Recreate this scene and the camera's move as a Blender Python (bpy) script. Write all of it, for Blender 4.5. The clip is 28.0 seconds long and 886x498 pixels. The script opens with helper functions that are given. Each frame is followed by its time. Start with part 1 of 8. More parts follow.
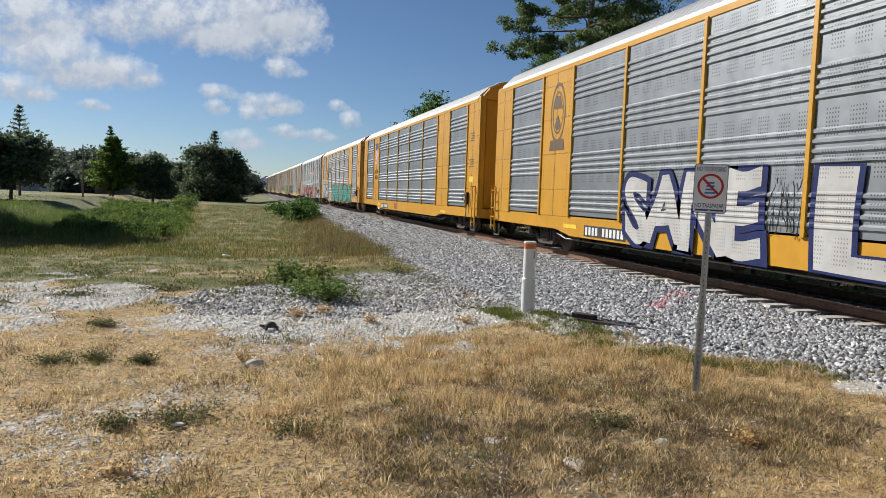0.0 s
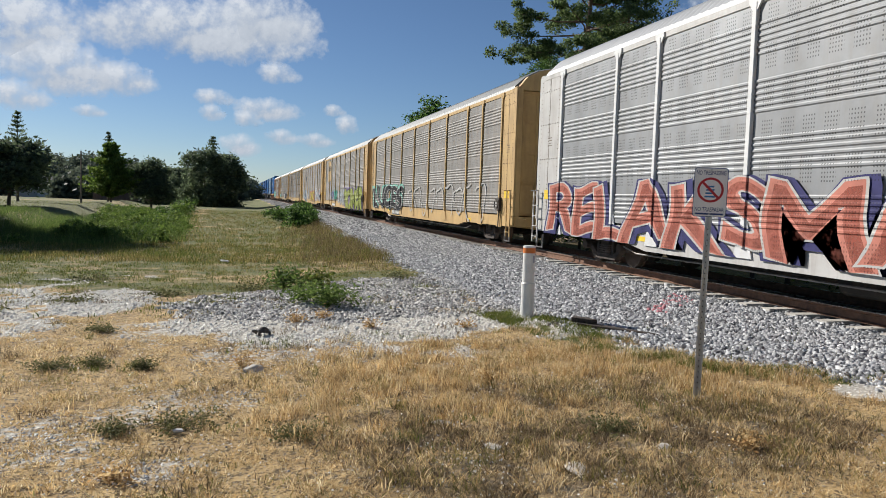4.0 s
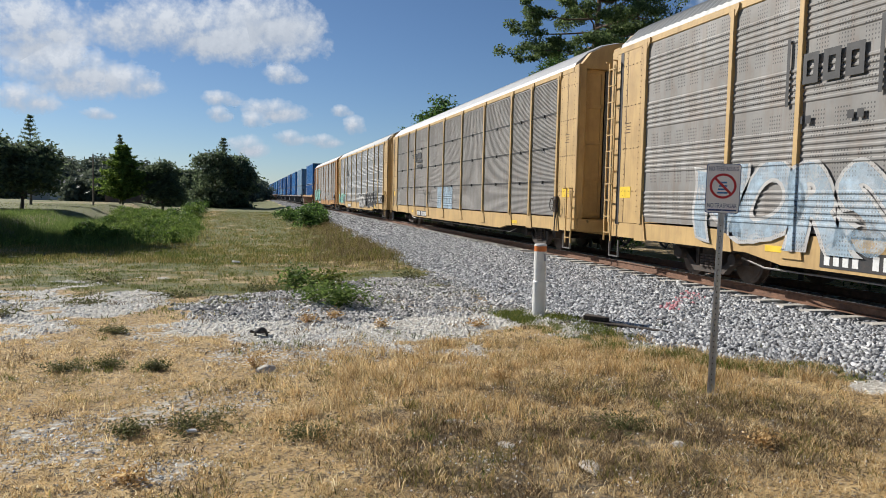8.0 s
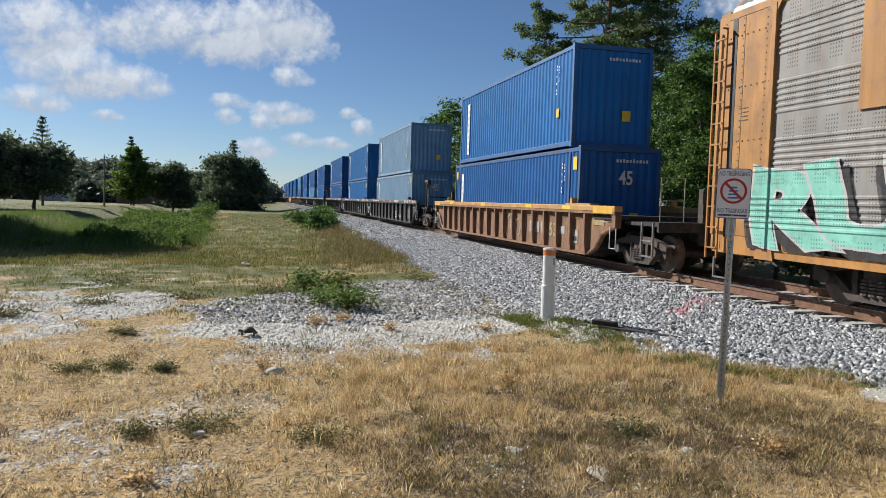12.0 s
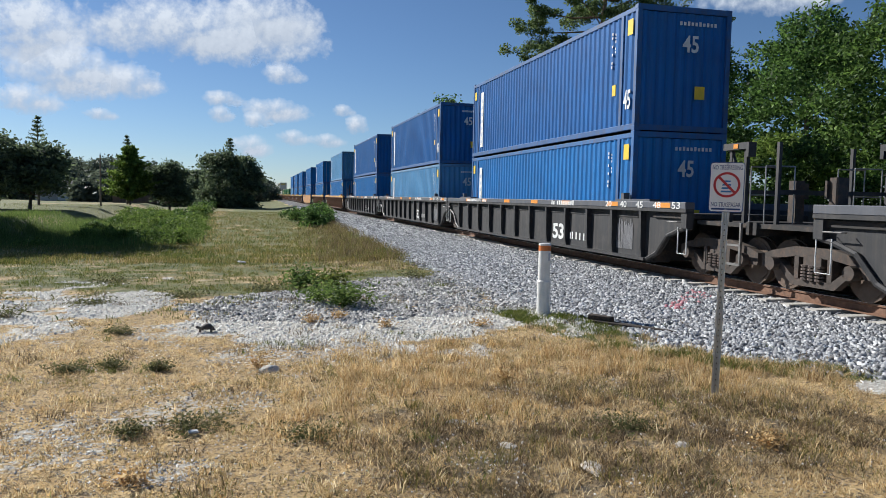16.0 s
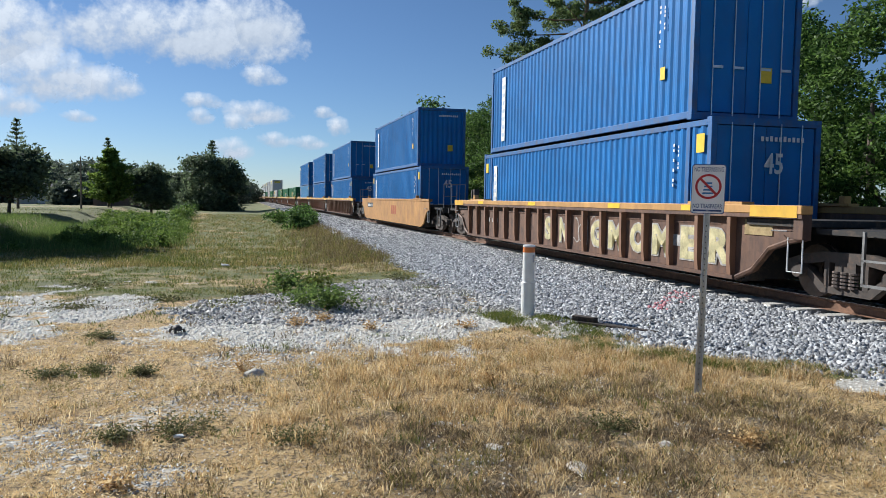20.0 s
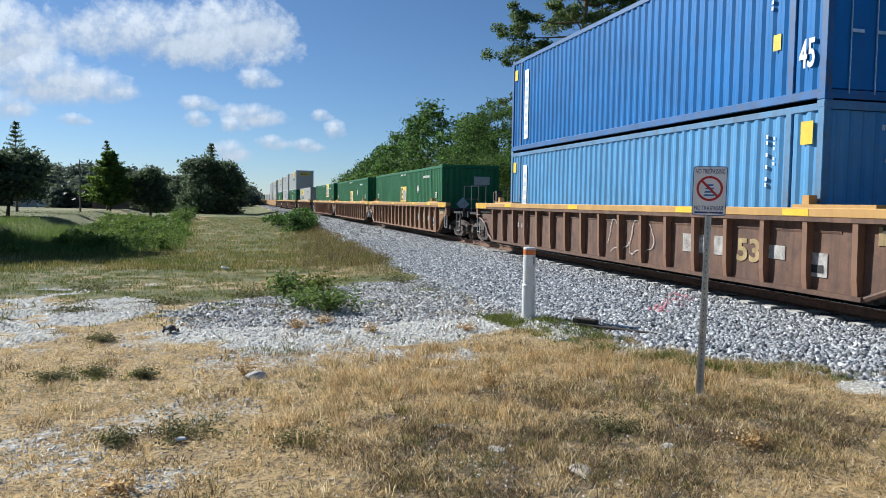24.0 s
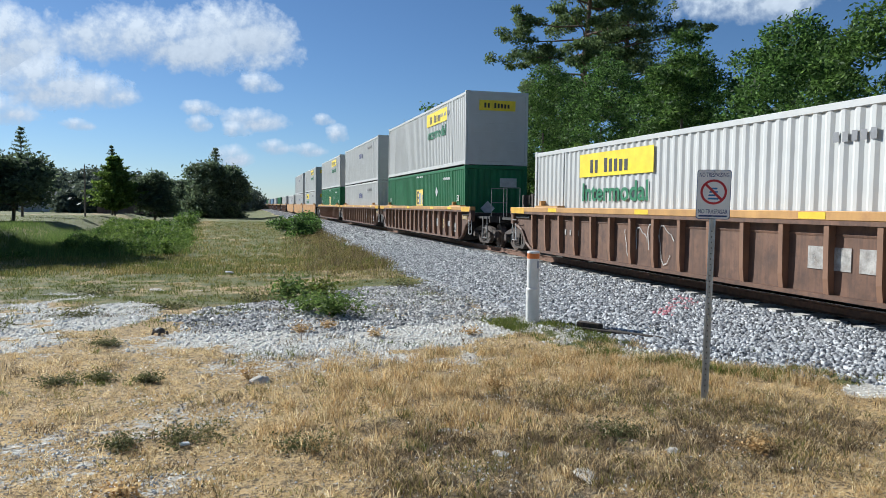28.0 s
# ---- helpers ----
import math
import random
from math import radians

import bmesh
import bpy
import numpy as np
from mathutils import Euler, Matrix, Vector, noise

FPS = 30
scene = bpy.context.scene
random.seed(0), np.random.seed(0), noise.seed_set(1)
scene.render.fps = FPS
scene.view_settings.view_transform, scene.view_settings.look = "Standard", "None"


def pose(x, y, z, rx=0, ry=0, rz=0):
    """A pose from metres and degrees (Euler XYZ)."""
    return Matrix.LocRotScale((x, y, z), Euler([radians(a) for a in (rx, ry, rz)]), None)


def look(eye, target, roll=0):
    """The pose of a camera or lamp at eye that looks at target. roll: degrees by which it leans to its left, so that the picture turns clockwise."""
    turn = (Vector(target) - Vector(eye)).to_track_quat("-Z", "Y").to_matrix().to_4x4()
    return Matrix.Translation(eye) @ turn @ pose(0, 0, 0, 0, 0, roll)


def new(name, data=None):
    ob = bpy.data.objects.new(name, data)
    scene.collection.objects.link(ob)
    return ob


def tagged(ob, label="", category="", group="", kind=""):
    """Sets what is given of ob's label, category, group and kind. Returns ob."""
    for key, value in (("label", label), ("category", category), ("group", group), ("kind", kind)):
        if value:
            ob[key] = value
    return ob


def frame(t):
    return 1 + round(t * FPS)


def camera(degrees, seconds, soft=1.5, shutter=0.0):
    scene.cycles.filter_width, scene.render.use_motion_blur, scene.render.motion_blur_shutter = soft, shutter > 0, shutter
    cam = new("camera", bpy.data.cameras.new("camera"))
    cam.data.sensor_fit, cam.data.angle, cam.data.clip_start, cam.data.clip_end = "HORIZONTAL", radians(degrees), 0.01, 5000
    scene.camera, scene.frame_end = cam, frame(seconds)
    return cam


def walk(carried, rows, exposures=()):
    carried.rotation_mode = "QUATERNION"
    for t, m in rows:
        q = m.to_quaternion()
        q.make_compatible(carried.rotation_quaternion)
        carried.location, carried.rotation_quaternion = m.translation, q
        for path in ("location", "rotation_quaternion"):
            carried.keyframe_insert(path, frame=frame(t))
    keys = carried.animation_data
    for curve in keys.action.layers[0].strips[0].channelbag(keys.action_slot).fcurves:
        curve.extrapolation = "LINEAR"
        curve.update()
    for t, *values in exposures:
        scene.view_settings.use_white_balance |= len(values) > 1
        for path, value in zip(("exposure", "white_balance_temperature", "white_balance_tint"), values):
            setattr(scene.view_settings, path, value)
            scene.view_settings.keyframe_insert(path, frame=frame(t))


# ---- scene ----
# ---- camera ----
# x runs across the track, y along it into the distance, z up; the eye stands 1.75 m over the ground
def view(x, y, z, turn, tilt, lean):
    a, b = radians(turn), radians(tilt)
    eye = Vector((x, y, 1.75 + z))
    return look(eye, eye + Vector((math.sin(a) * math.cos(b), math.cos(a) * math.cos(b), math.sin(b))), lean)


cam = camera(60.8, 28.0, soft=0.8)
walk(cam, [(t, view(*v)) for t, *v in (
    (0, 0.002, -0.027, -0.003, 15.077, -4.112, 2.017),
    (0.5, -0.007, -0.033, -0.004, 15.144, -3.955, 2.047),
    (1, -0.010, -0.025, -0.004, 15.180, -3.884, 1.919),
    (1.5, -0.017, -0.026, -0.005, 15.145, -3.824, 1.944),
    (2, -0.017, -0.018, -0.003, 15.101, -3.776, 2.020),
    (2.5, -0.007, -0.014, 0.002, 15.080, -3.786, 1.938),
    (3, -0.001, -0.008, -0.003, 15.140, -3.757, 1.942),
    (3.5, -0.005, -0.008, -0.006, 15.238, -3.754, 1.910),
    (5.5, -0.006, -0.009, -0.006, 14.806, -3.730, 1.486),
    (6, -0.011, 0.004, -0.007, 14.733, -3.751, 1.439),
    (6.5, -0.012, -0.007, -0.004, 14.638, -3.756, 1.406),
    (7, -0.013, -0.002, -0.005, 14.547, -3.761, 1.396),
    (7.5, -0.012, -0.005, -0.005, 14.479, -3.803, 1.304),
    (8, -0.010, 0.003, -0.012, 14.392, -3.819, 1.318),
    (8.5, -0.013, 0.002, -0.011, 14.288, -3.860, 1.401),
    (9, -0.008, 0.002, -0.005, 14.156, -3.902, 1.523),
    (9.5, -0.007, 0.007, -0.009, 14.037, -3.844, 1.680),
    (10, -0.011, 0.012, -0.008, 13.964, -3.806, 1.814),
    (10.5, -0.010, 0.009, -0.006, 13.919, -3.756, 1.835),
    (11, -0.007, 0.012, -0.009, 13.862, -3.680, 1.813),
    (11.5, -0.010, 0.005, -0.009, 13.798, -3.606, 1.748),
    (12, -0.006, 0.012, -0.009, 13.718, -3.599, 1.638),
    (12.5, -0.006, 0.003, -0.008, 13.642, -3.585, 1.599),
    (14.5, 0.019, -0.002, -0.002, 13.769, -3.695, 1.072),
    (15, 0.029, 0.009, -0.005, 13.806, -3.713, 1.009),
    (15.5, 0.038, 0.011, -0.005, 13.825, -3.783, 1.037),
    (16, 0.031, 0.012, -0.007, 13.900, -3.879, 1.123),
    (16.5, 0.038, 0.015, -0.008, 13.944, -3.938, 1.126),
    (17, 0.032, 0.011, -0.006, 14.064, -4.005, 1.119),
    (17.5, 0.030, 0.014, -0.001, 14.220, -4.013, 1.099),
    (18, 0.031, 0.000, 0.001, 14.400, -3.959, 1.046),
    (18.5, 0.034, -0.010, 0.006, 14.613, -3.882, 1.052),
    (19, 0.030, -0.010, 0.005, 14.825, -3.804, 1.054),
    (19.5, 0.026, -0.007, 0.002, 14.990, -3.716, 0.985),
    (20, 0.016, -0.009, 0.001, 15.114, -3.730, 0.912),
    (20.5, 0.006, -0.013, 0.000, 15.150, -3.803, 0.818),
    (21, 0.005, -0.005, 0.003, 15.154, -3.857, 0.738),
    (21.5, 0.006, 0.004, -0.004, 15.095, -3.822, 0.729),
    (23.5, -0.001, -0.007, -0.004, 15.179, -3.505, 0.860),
    (24, -0.004, -0.002, -0.004, 15.178, -3.522, 0.862),
    (24.5, 0.001, 0.006, -0.003, 15.078, -3.563, 0.764),
    (25, 0.007, 0.002, 0.003, 14.944, -3.598, 0.661),
    (25.5, 0.008, 0.002, 0.001, 14.832, -3.572, 0.559),
    (26, 0.007, -0.002, -0.000, 14.737, -3.521, 0.489),
    (26.5, 0.005, 0.001, 0.002, 14.733, -3.462, 0.514),
    (27, 0.003, 0.001, -0.002, 14.759, -3.362, 0.576),
    (27.5, -0.000, -0.001, -0.001, 14.831, -3.284, 0.655),
    (28, 0.000, 0.000, 0.000, 14.870, -3.240, 0.700),
)], exposures=[(0, 0.44, 6200, 10), (12, 0.50, 6100, 10), (17, 0.59, 5900, 9), (21, 0.62, 5800, 8), (28, 0.61, 5650, 6)])

# ---- world, sun ----
SUN_WAY = Vector((-0.535, 0.665, 0.52)).normalized()
world = bpy.data.worlds.new("sky")
scene.world = world
world.use_nodes = True
wt = world.node_tree
wt.nodes.clear()
sky = wt.nodes.new("ShaderNodeTexSky")
sky.sky_type, sky.sun_disc = "NISHITA", False
sky.sun_elevation = math.asin(SUN_WAY.z)
sky.sun_rotation = math.atan2(SUN_WAY.x, SUN_WAY.y)
sky.air_density, sky.dust_density, sky.ozone_density = 0.8, 0.15, 4.5
wbg = wt.nodes.new("ShaderNodeBackground")
wbg.inputs["Strength"].default_value = 0.052
wout = wt.nodes.new("ShaderNodeOutputWorld")
wt.links.new(sky.outputs[0], wbg.inputs[0])
wt.links.new(wbg.outputs[0], wout.inputs[0])
sun = new("sun", bpy.data.lights.new("sun", "SUN"))
sun.data.energy, sun.data.angle, sun.data.color = 5.0, radians(0.53), (1.0, 0.93, 0.82)
sun.matrix_world = look(SUN_WAY * 60, (0, 0, 0))

# ---- sizes ----
TRACK_X = 9.73          # centre of the track
RAIL_Z = 0.30           # top of the rails
SPEED = 22.0            # the train runs towards -y
CLIP = 28.0
movers = []             # things of the train with the place of their middle at the start


# ---- building helpers ----
def part(name, shape, material, parent, label=""):
    """Links a bmesh, or a mesh that alike pieces share, as one object under a thing or a part."""
    if isinstance(shape, bmesh.types.BMesh):
        me = bpy.data.meshes.new(name)
        shape.to_mesh(me)
        shape.free()
    else:
        me = shape
    if material is not None and not me.materials:
        me.materials.append(material)
    ob = new(name, me)
    ob.parent = parent
    if label:
        ob["label"] = label
    return ob


def root(name, x, y, z, label, category, group="", kind=""):
    ob = new(name)
    ob.empty_display_size = 0.2
    ob.matrix_basis = pose(x, y, z)
    return tagged(ob, label, category, group, kind)


def box(bm, x0, x1, y0, y1, z0, z1):
    v = [bm.verts.new(p) for p in ((x0, y0, z0), (x1, y0, z0), (x1, y1, z0), (x0, y1, z0),
                                   (x0, y0, z1), (x1, y0, z1), (x1, y1, z1), (x0, y1, z1))]
    for f in ((0, 3, 2, 1), (4, 5, 6, 7), (0, 1, 5, 4), (1, 2, 6, 5), (2, 3, 7, 6), (3, 0, 4, 7)):
        bm.faces.new([v[i] for i in f])
    return bm


def boxes(*rows):
    bm = bmesh.new()
    for r in rows:
        box(bm, *r)
    return bm


def soft_box(x0, x1, y0, y1, z0, z1, r=0.01):
    bm = boxes((x0, x1, y0, y1, z0, z1))
    bmesh.ops.bevel(bm, geom=bm.edges[:], offset=r, segments=1, affect="EDGES")
    return bm


def prism(bm, outline, axis, a, b):
    """Extrudes a closed outline of (u, v) along an axis from a to b."""
    def at(u, v, w):
        return {"x": (w, u, v), "y": (u, w, v), "z": (u, v, w)}[axis]
    lo = [bm.verts.new(at(u, v, a)) for u, v in outline]
    hi = [bm.verts.new(at(u, v, b)) for u, v in outline]
    n = len(outline)
    bm.faces.new(lo)
    bm.faces.new(hi[::-1])
    for i in range(n):
        bm.faces.new((lo[i], hi[i], hi[(i + 1) % n], lo[(i + 1) % n]))
    bmesh.ops.recalc_face_normals(bm, faces=bm.faces[:])
    return bm


def tube(bm, pts, radii, seg=8):
    """A tapered tube through points."""
    rings = []
    for i, p in enumerate(pts):
        p = Vector(p)
        d = (Vector(pts[min(i + 1, len(pts) - 1)]) - Vector(pts[max(i - 1, 0)])).normalized()
        u = d.orthogonal().normalized()
        w = d.cross(u)
        r = radii[i] if isinstance(radii, (list, tuple)) else radii
        rings.append([bm.verts.new(p + (u * math.cos(k * math.tau / seg) + w * math.sin(k * math.tau / seg)) * r) for k in range(seg)])
    for a, b in zip(rings, rings[1:]):
        for k in range(seg):
            bm.faces.new((a[k], a[(k + 1) % seg], b[(k + 1) % seg], b[k]))
    bm.faces.new(rings[0][::-1])
    bm.faces.new(rings[-1])
    return bm


def wheel_like(bm, x0, x1, r, y, z, seg=24):
    """A disc on an axle along x."""
    a = [bm.verts.new((x0, y + r * math.cos(k * math.tau / seg), z + r * math.sin(k * math.tau / seg))) for k in range(seg)]
    b = [bm.verts.new((x1, y + r * math.cos(k * math.tau / seg), z + r * math.sin(k * math.tau / seg))) for k in range(seg)]
    bm.faces.new(a)
    bm.faces.new(b[::-1])
    for k in range(seg):
        bm.faces.new((a[k], b[k], b[(k + 1) % seg], a[(k + 1) % seg]))
    bmesh.ops.recalc_face_normals(bm, faces=bm.faces[:])
    return bm


def grid_mesh(name, verts, faces, material=None):
    """A mesh from arrays of corners and of faces with equally many corners."""
    me = bpy.data.meshes.new(name)
    verts, faces = np.asarray(verts, dtype=np.float32), np.asarray(faces, dtype=np.int32)
    k = faces.shape[1]
    me.vertices.add(len(verts))
    me.vertices.foreach_set("co", verts.ravel())
    me.loops.add(faces.size)
    me.loops.foreach_set("vertex_index", faces.ravel())
    me.polygons.add(len(faces))
    me.polygons.foreach_set("loop_start", np.arange(0, faces.size, k, dtype=np.int32))
    me.update(calc_edges=True)
    if material is not None:
        me.materials.append(material)
    return me


kept = {}


def once(key, make):
    """A mesh that alike pieces share."""
    if key not in kept:
        bm = make()
        me = bpy.data.meshes.new(str(key[0]))
        bm.to_mesh(me)
        bm.free()
        kept[key] = me
    return kept[key]


def shared(key, make, material):
    k = (*key, material.name)
    me = once(k, make)
    if not me.materials:
        me.materials.append(material)
    return me


SIDE = Matrix(((0, 0, -1, 0), (-1, 0, 0, 0), (0, 1, 0, 0), (0, 0, 0, 1)))   # lettering on a side that faces -x
END = Matrix(((1, 0, 0, 0), (0, 0, -1, 0), (0, 1, 0, 0), (0, 0, 0, 1)))     # lettering on an end that faces -y


def letters(body, width, height, fat=0.0, thick=0.002):
    """Lettering in the built-in font, stretched to a width and height, centred on 0, lying in xy."""
    key = ("letters", body, round(width, 3), round(height, 3), fat)
    if key in kept:
        return kept[key].copy()
    cu = bpy.data.curves.new("letters", "FONT")
    cu.body, cu.size, cu.align_x, cu.align_y = body, 1.0, "CENTER", "CENTER"
    cu.offset, cu.extrude, cu.resolution_u = fat, thick, 3
    ob = bpy.data.objects.new("letters", cu)
    me = bpy.data.meshes.new_from_object(ob)
    bpy.data.objects.remove(ob)
    bpy.data.curves.remove(cu)
    co = np.empty(len(me.vertices) * 3, dtype=np.float32)
    me.vertices.foreach_get("co", co)
    co = co.reshape(-1, 3)
    lo, hi = co.min(0), co.max(0)
    co[:, :2] = (co[:, :2] - (lo[:2] + hi[:2]) / 2) / (hi[:2] - lo[:2]) * (width, height)
    me.vertices.foreach_set("co", co.ravel())
    me.update()
    kept[key] = me
    return me.copy()


def decal(name, me, material, parent, m, label=""):
    me.materials.clear()
    me.materials.append(material)
    ob = part(name, me, None, parent, label)
    ob.matrix_basis = m
    if "bar" in name:
        ob["kind"] = "stuff"
    return ob


def plate(w, h, thick=0.003):
    return boxes((-w / 2, w / 2, -h / 2, h / 2, 0, thick))


# ---- materials ----
def nodes_of(name):
    m = bpy.data.materials.new(name)
    m.use_nodes = True
    t = m.node_tree
    return m, t, t.nodes["Principled BSDF"]


def add(t, kind, **props):
    n = t.nodes.new(kind)
    for k, v in props.items():
        if k in ("operation", "blend_type", "data_type", "feature", "attribute_name", "clamp"):
            if k == "operation":
                n.operation = v
            elif k == "blend_type":
                n.blend_type = v
            elif k == "data_type":
                n.data_type = v
            elif k == "feature":
                n.feature = v
            elif k == "attribute_name":
                n.attribute_name = v
        else:
            n.inputs[k].default_value = v
    return n


def mix(t, fac, a, b, blend="MIX"):
    n = t.nodes.new("ShaderNodeMix")
    n.data_type, n.blend_type = "RGBA", blend
    for sock, v in ((n.inputs[0], fac), (n.inputs[6], a), (n.inputs[7], b)):
        if isinstance(v, bpy.types.NodeSocket):
            t.links.new(v, sock)
        elif isinstance(v, (int, float)):
            sock.default_value = v
        else:
            sock.default_value = (*v, 1)
    return n.outputs[2]


def noise_of(t, scale, detail=4, rough=0.6, stretch=None, coord="Object"):
    tc = t.nodes.new("ShaderNodeTexCoord")
    n = add(t, "ShaderNodeTexNoise", Scale=scale, Detail=detail, Roughness=rough)
    src = tc.outputs[coord]
    if stretch:
        mp = t.nodes.new("ShaderNodeMapping")
        mp.inputs["Scale"].default_value = stretch
        t.links.new(src, mp.inputs[0])
        src = mp.outputs[0]
    t.links.new(src, n.inputs["Vector"])
    return n.outputs[0]


def ramp(t, src, a, b, lo=(0, 0, 0), hi=(1, 1, 1)):
    n = t.nodes.new("ShaderNodeValToRGB")
    n.color_ramp.elements[0].position, n.color_ramp.elements[1].position = a, b
    n.color_ramp.elements[0].color, n.color_ramp.elements[1].color = (*lo, 1), (*hi, 1)
    t.links.new(src, n.inputs[0])
    return n.outputs[0]


def math_node(t, op, a, b):
    n = t.nodes.new("ShaderNodeMath")
    n.operation = op
    for sock, v in ((n.inputs[0], a), (n.inputs[1], b)):
        if isinstance(v, bpy.types.NodeSocket):
            t.links.new(v, sock)
        else:
            sock.default_value = v
    return n.outputs[0]


def bump(t, bsdf, src, strength, distance):
    b = add(t, "ShaderNodeBump", Strength=strength, Distance=distance)
    t.links.new(src, b.inputs["Height"])
    t.links.new(b.outputs[0], bsdf.inputs["Normal"])


paints = {}


def surface(name, col, rough=0.6, metal=0.0, var=0.25, scale=2.0, dirt=0.0, dirt_col=(0.10, 0.06, 0.035), streak=0.0, grain=0.15, island=0.0, holes=False, ridges=0):
    """Painted or bare surface: large mottling, fine grain, patches of dirt or rust and rain streaks."""
    if name in paints:
        return paints[name]
    m, t, b = nodes_of(name)
    dark = tuple(c * (1 - var) for c in col)
    light = tuple(min(1, c * (1 + var * 0.6)) for c in col)
    c = mix(t, ramp(t, noise_of(t, scale, 5), 0.3, 0.7), dark, light)
    if dirt:
        c = mix(t, math_node(t, "MULTIPLY", ramp(t, noise_of(t, scale * 1.7, 8, 0.7), 0.5, 0.68), dirt), c, dirt_col)
    if streak:
        c = mix(t, math_node(t, "MULTIPLY", ramp(t, noise_of(t, 3.0, 6, 0.65, (1.0, 2.4, 0.18)), 0.46, 0.7), streak), c, dirt_col)
    if island:
        info = t.nodes.new("ShaderNodeObjectInfo")
        c = mix(t, math_node(t, "MULTIPLY", info.outputs["Random"], island), c, tuple(x * 0.45 for x in col))
    if holes:
        tc = t.nodes.new("ShaderNodeTexCoord")
        sep = t.nodes.new("ShaderNodeSeparateXYZ")
        t.links.new(tc.outputs["Object"], sep.inputs[0])
        dots = None
        for sock, step in ((sep.outputs[1], 0.055), (sep.outputs[2], 0.062)):
            w = math_node(t, "ABSOLUTE", math_node(t, "SUBTRACT", math_node(t, "FRACT", math_node(t, "DIVIDE", sock, step), 0), 0.5), 0)
            w = math_node(t, "LESS_THAN", w, 0.21)
            dots = w if dots is None else math_node(t, "MULTIPLY", dots, w)
        # rows of holes come in groups, with plain strips between
        grp = math_node(t, "LESS_THAN", math_node(t, "FRACT", math_node(t, "DIVIDE", sep.outputs[1], 0.46), 0), 0.62)
        band = math_node(t, "LESS_THAN", math_node(t, "FRACT", math_node(t, "DIVIDE", sep.outputs[2], 0.62), 0), 0.72)
        dots = math_node(t, "MULTIPLY", math_node(t, "MULTIPLY", dots, grp), band)
        c = mix(t, math_node(t, "MULTIPLY", dots, 0.7 if not ridges else 0.45), c, (0.02, 0.02, 0.022))
    t.links.new(c, b.inputs["Base Color"])
    b.inputs["Metallic"].default_value = metal
    fine = noise_of(t, 60, 3)
    r = add(t, "ShaderNodeMapRange", **{"To Min": max(0.05, rough - 0.12), "To Max": min(1, rough + 0.15)})
    t.links.new(noise_of(t, 6, 4), r.inputs[0])
    t.links.new(r.outputs[0], b.inputs["Roughness"])
    if ridges:
        b.inputs["Specular IOR Level"].default_value = 0.12
        # paint lies over level ridges in four groups
        tc = t.nodes.new("ShaderNodeTexCoord")
        sep = t.nodes.new("ShaderNodeSeparateXYZ")
        t.links.new(tc.outputs["Object"], sep.inputs[0])
        u = math_node(t, "FRACT", math_node(t, "DIVIDE", math_node(t, "SUBTRACT", sep.outputs[2], 1.04), 0.945), 0)
        v = math_node(t, "FRACT", math_node(t, "DIVIDE", math_node(t, "SUBTRACT", u, 0.10), 0.62 / ridges), 0)
        hgt = math_node(t, "MINIMUM", math_node(t, "MINIMUM", math_node(t, "DIVIDE", v, 0.22), math_node(t, "DIVIDE", math_node(t, "SUBTRACT", 0.72, v), 0.22)), 1.0)
        on = math_node(t, "MULTIPLY", math_node(t, "MULTIPLY", math_node(t, "GREATER_THAN", u, 0.10), math_node(t, "LESS_THAN", u, 0.72)), math_node(t, "GREATER_THAN", sep.outputs[2], 1.04))
        bump(t, b, math_node(t, "MULTIPLY", math_node(t, "MAXIMUM", hgt, 0.0), on), 1.0, 0.016)
    elif grain:
        bump(t, b, fine, grain, 0.004)
    paints[name] = m
    return m


M_STEEL = surface("bare_steel", (0.30, 0.29, 0.28), 0.45, 0.8, 0.3, 4)
M_BLACK = surface("black_paint", (0.022, 0.022, 0.024), 0.6, 0, 0.3, 4, 0.4, (0.09, 0.06, 0.04))
M_DARK = surface("dark_underframe", (0.022, 0.020, 0.019), 0.75, 0, 0.4, 3, 0.6, (0.11, 0.07, 0.045))
M_CAST = surface("rusty_cast_steel", (0.060, 0.047, 0.039), 0.8, 0, 0.4, 5, 0.6, (0.14, 0.085, 0.055))
M_WHEEL = surface("wheel_steel", (0.15, 0.11, 0.085), 0.55, 0.4, 0.35, 5, 0.5, (0.14, 0.07, 0.035))
M_WHITE = surface("white_lettering", (0.72, 0.72, 0.70), 0.6, 0, 0.12, 6, 0.25, (0.3, 0.26, 0.2))
M_RAIL = surface("rusty_rail", (0.19, 0.10, 0.06), 0.75, 0.1, 0.35, 8, 0.5, (0.07, 0.04, 0.03))
M_RAILTOP = surface("polished_rail_head", (0.45, 0.43, 0.42), 0.25, 0.9, 0.15, 8)
M_TIE = surface("concrete_tie", (0.56, 0.53, 0.48), 0.85, 0, 0.25, 5, 0.35, (0.22, 0.17, 0.13), island=0.35)
M_GALV = surface("galvanised_steel", (0.55, 0.57, 0.59), 0.36, 0.7, 0.25, 9, 0.15, (0.2, 0.2, 0.2))
M_YELLOWTAG = surface("yellow_label", (0.80, 0.55, 0.03), 0.5, 0, 0.15, 6)
LOGO_DK = surface("dark_brown_print", (0.09, 0.05, 0.02), 0.6, 0, 0.2, 4)
M_ORANGETAG = surface("orange_label", (0.75, 0.28, 0.03), 0.5, 0, 0.15, 6)

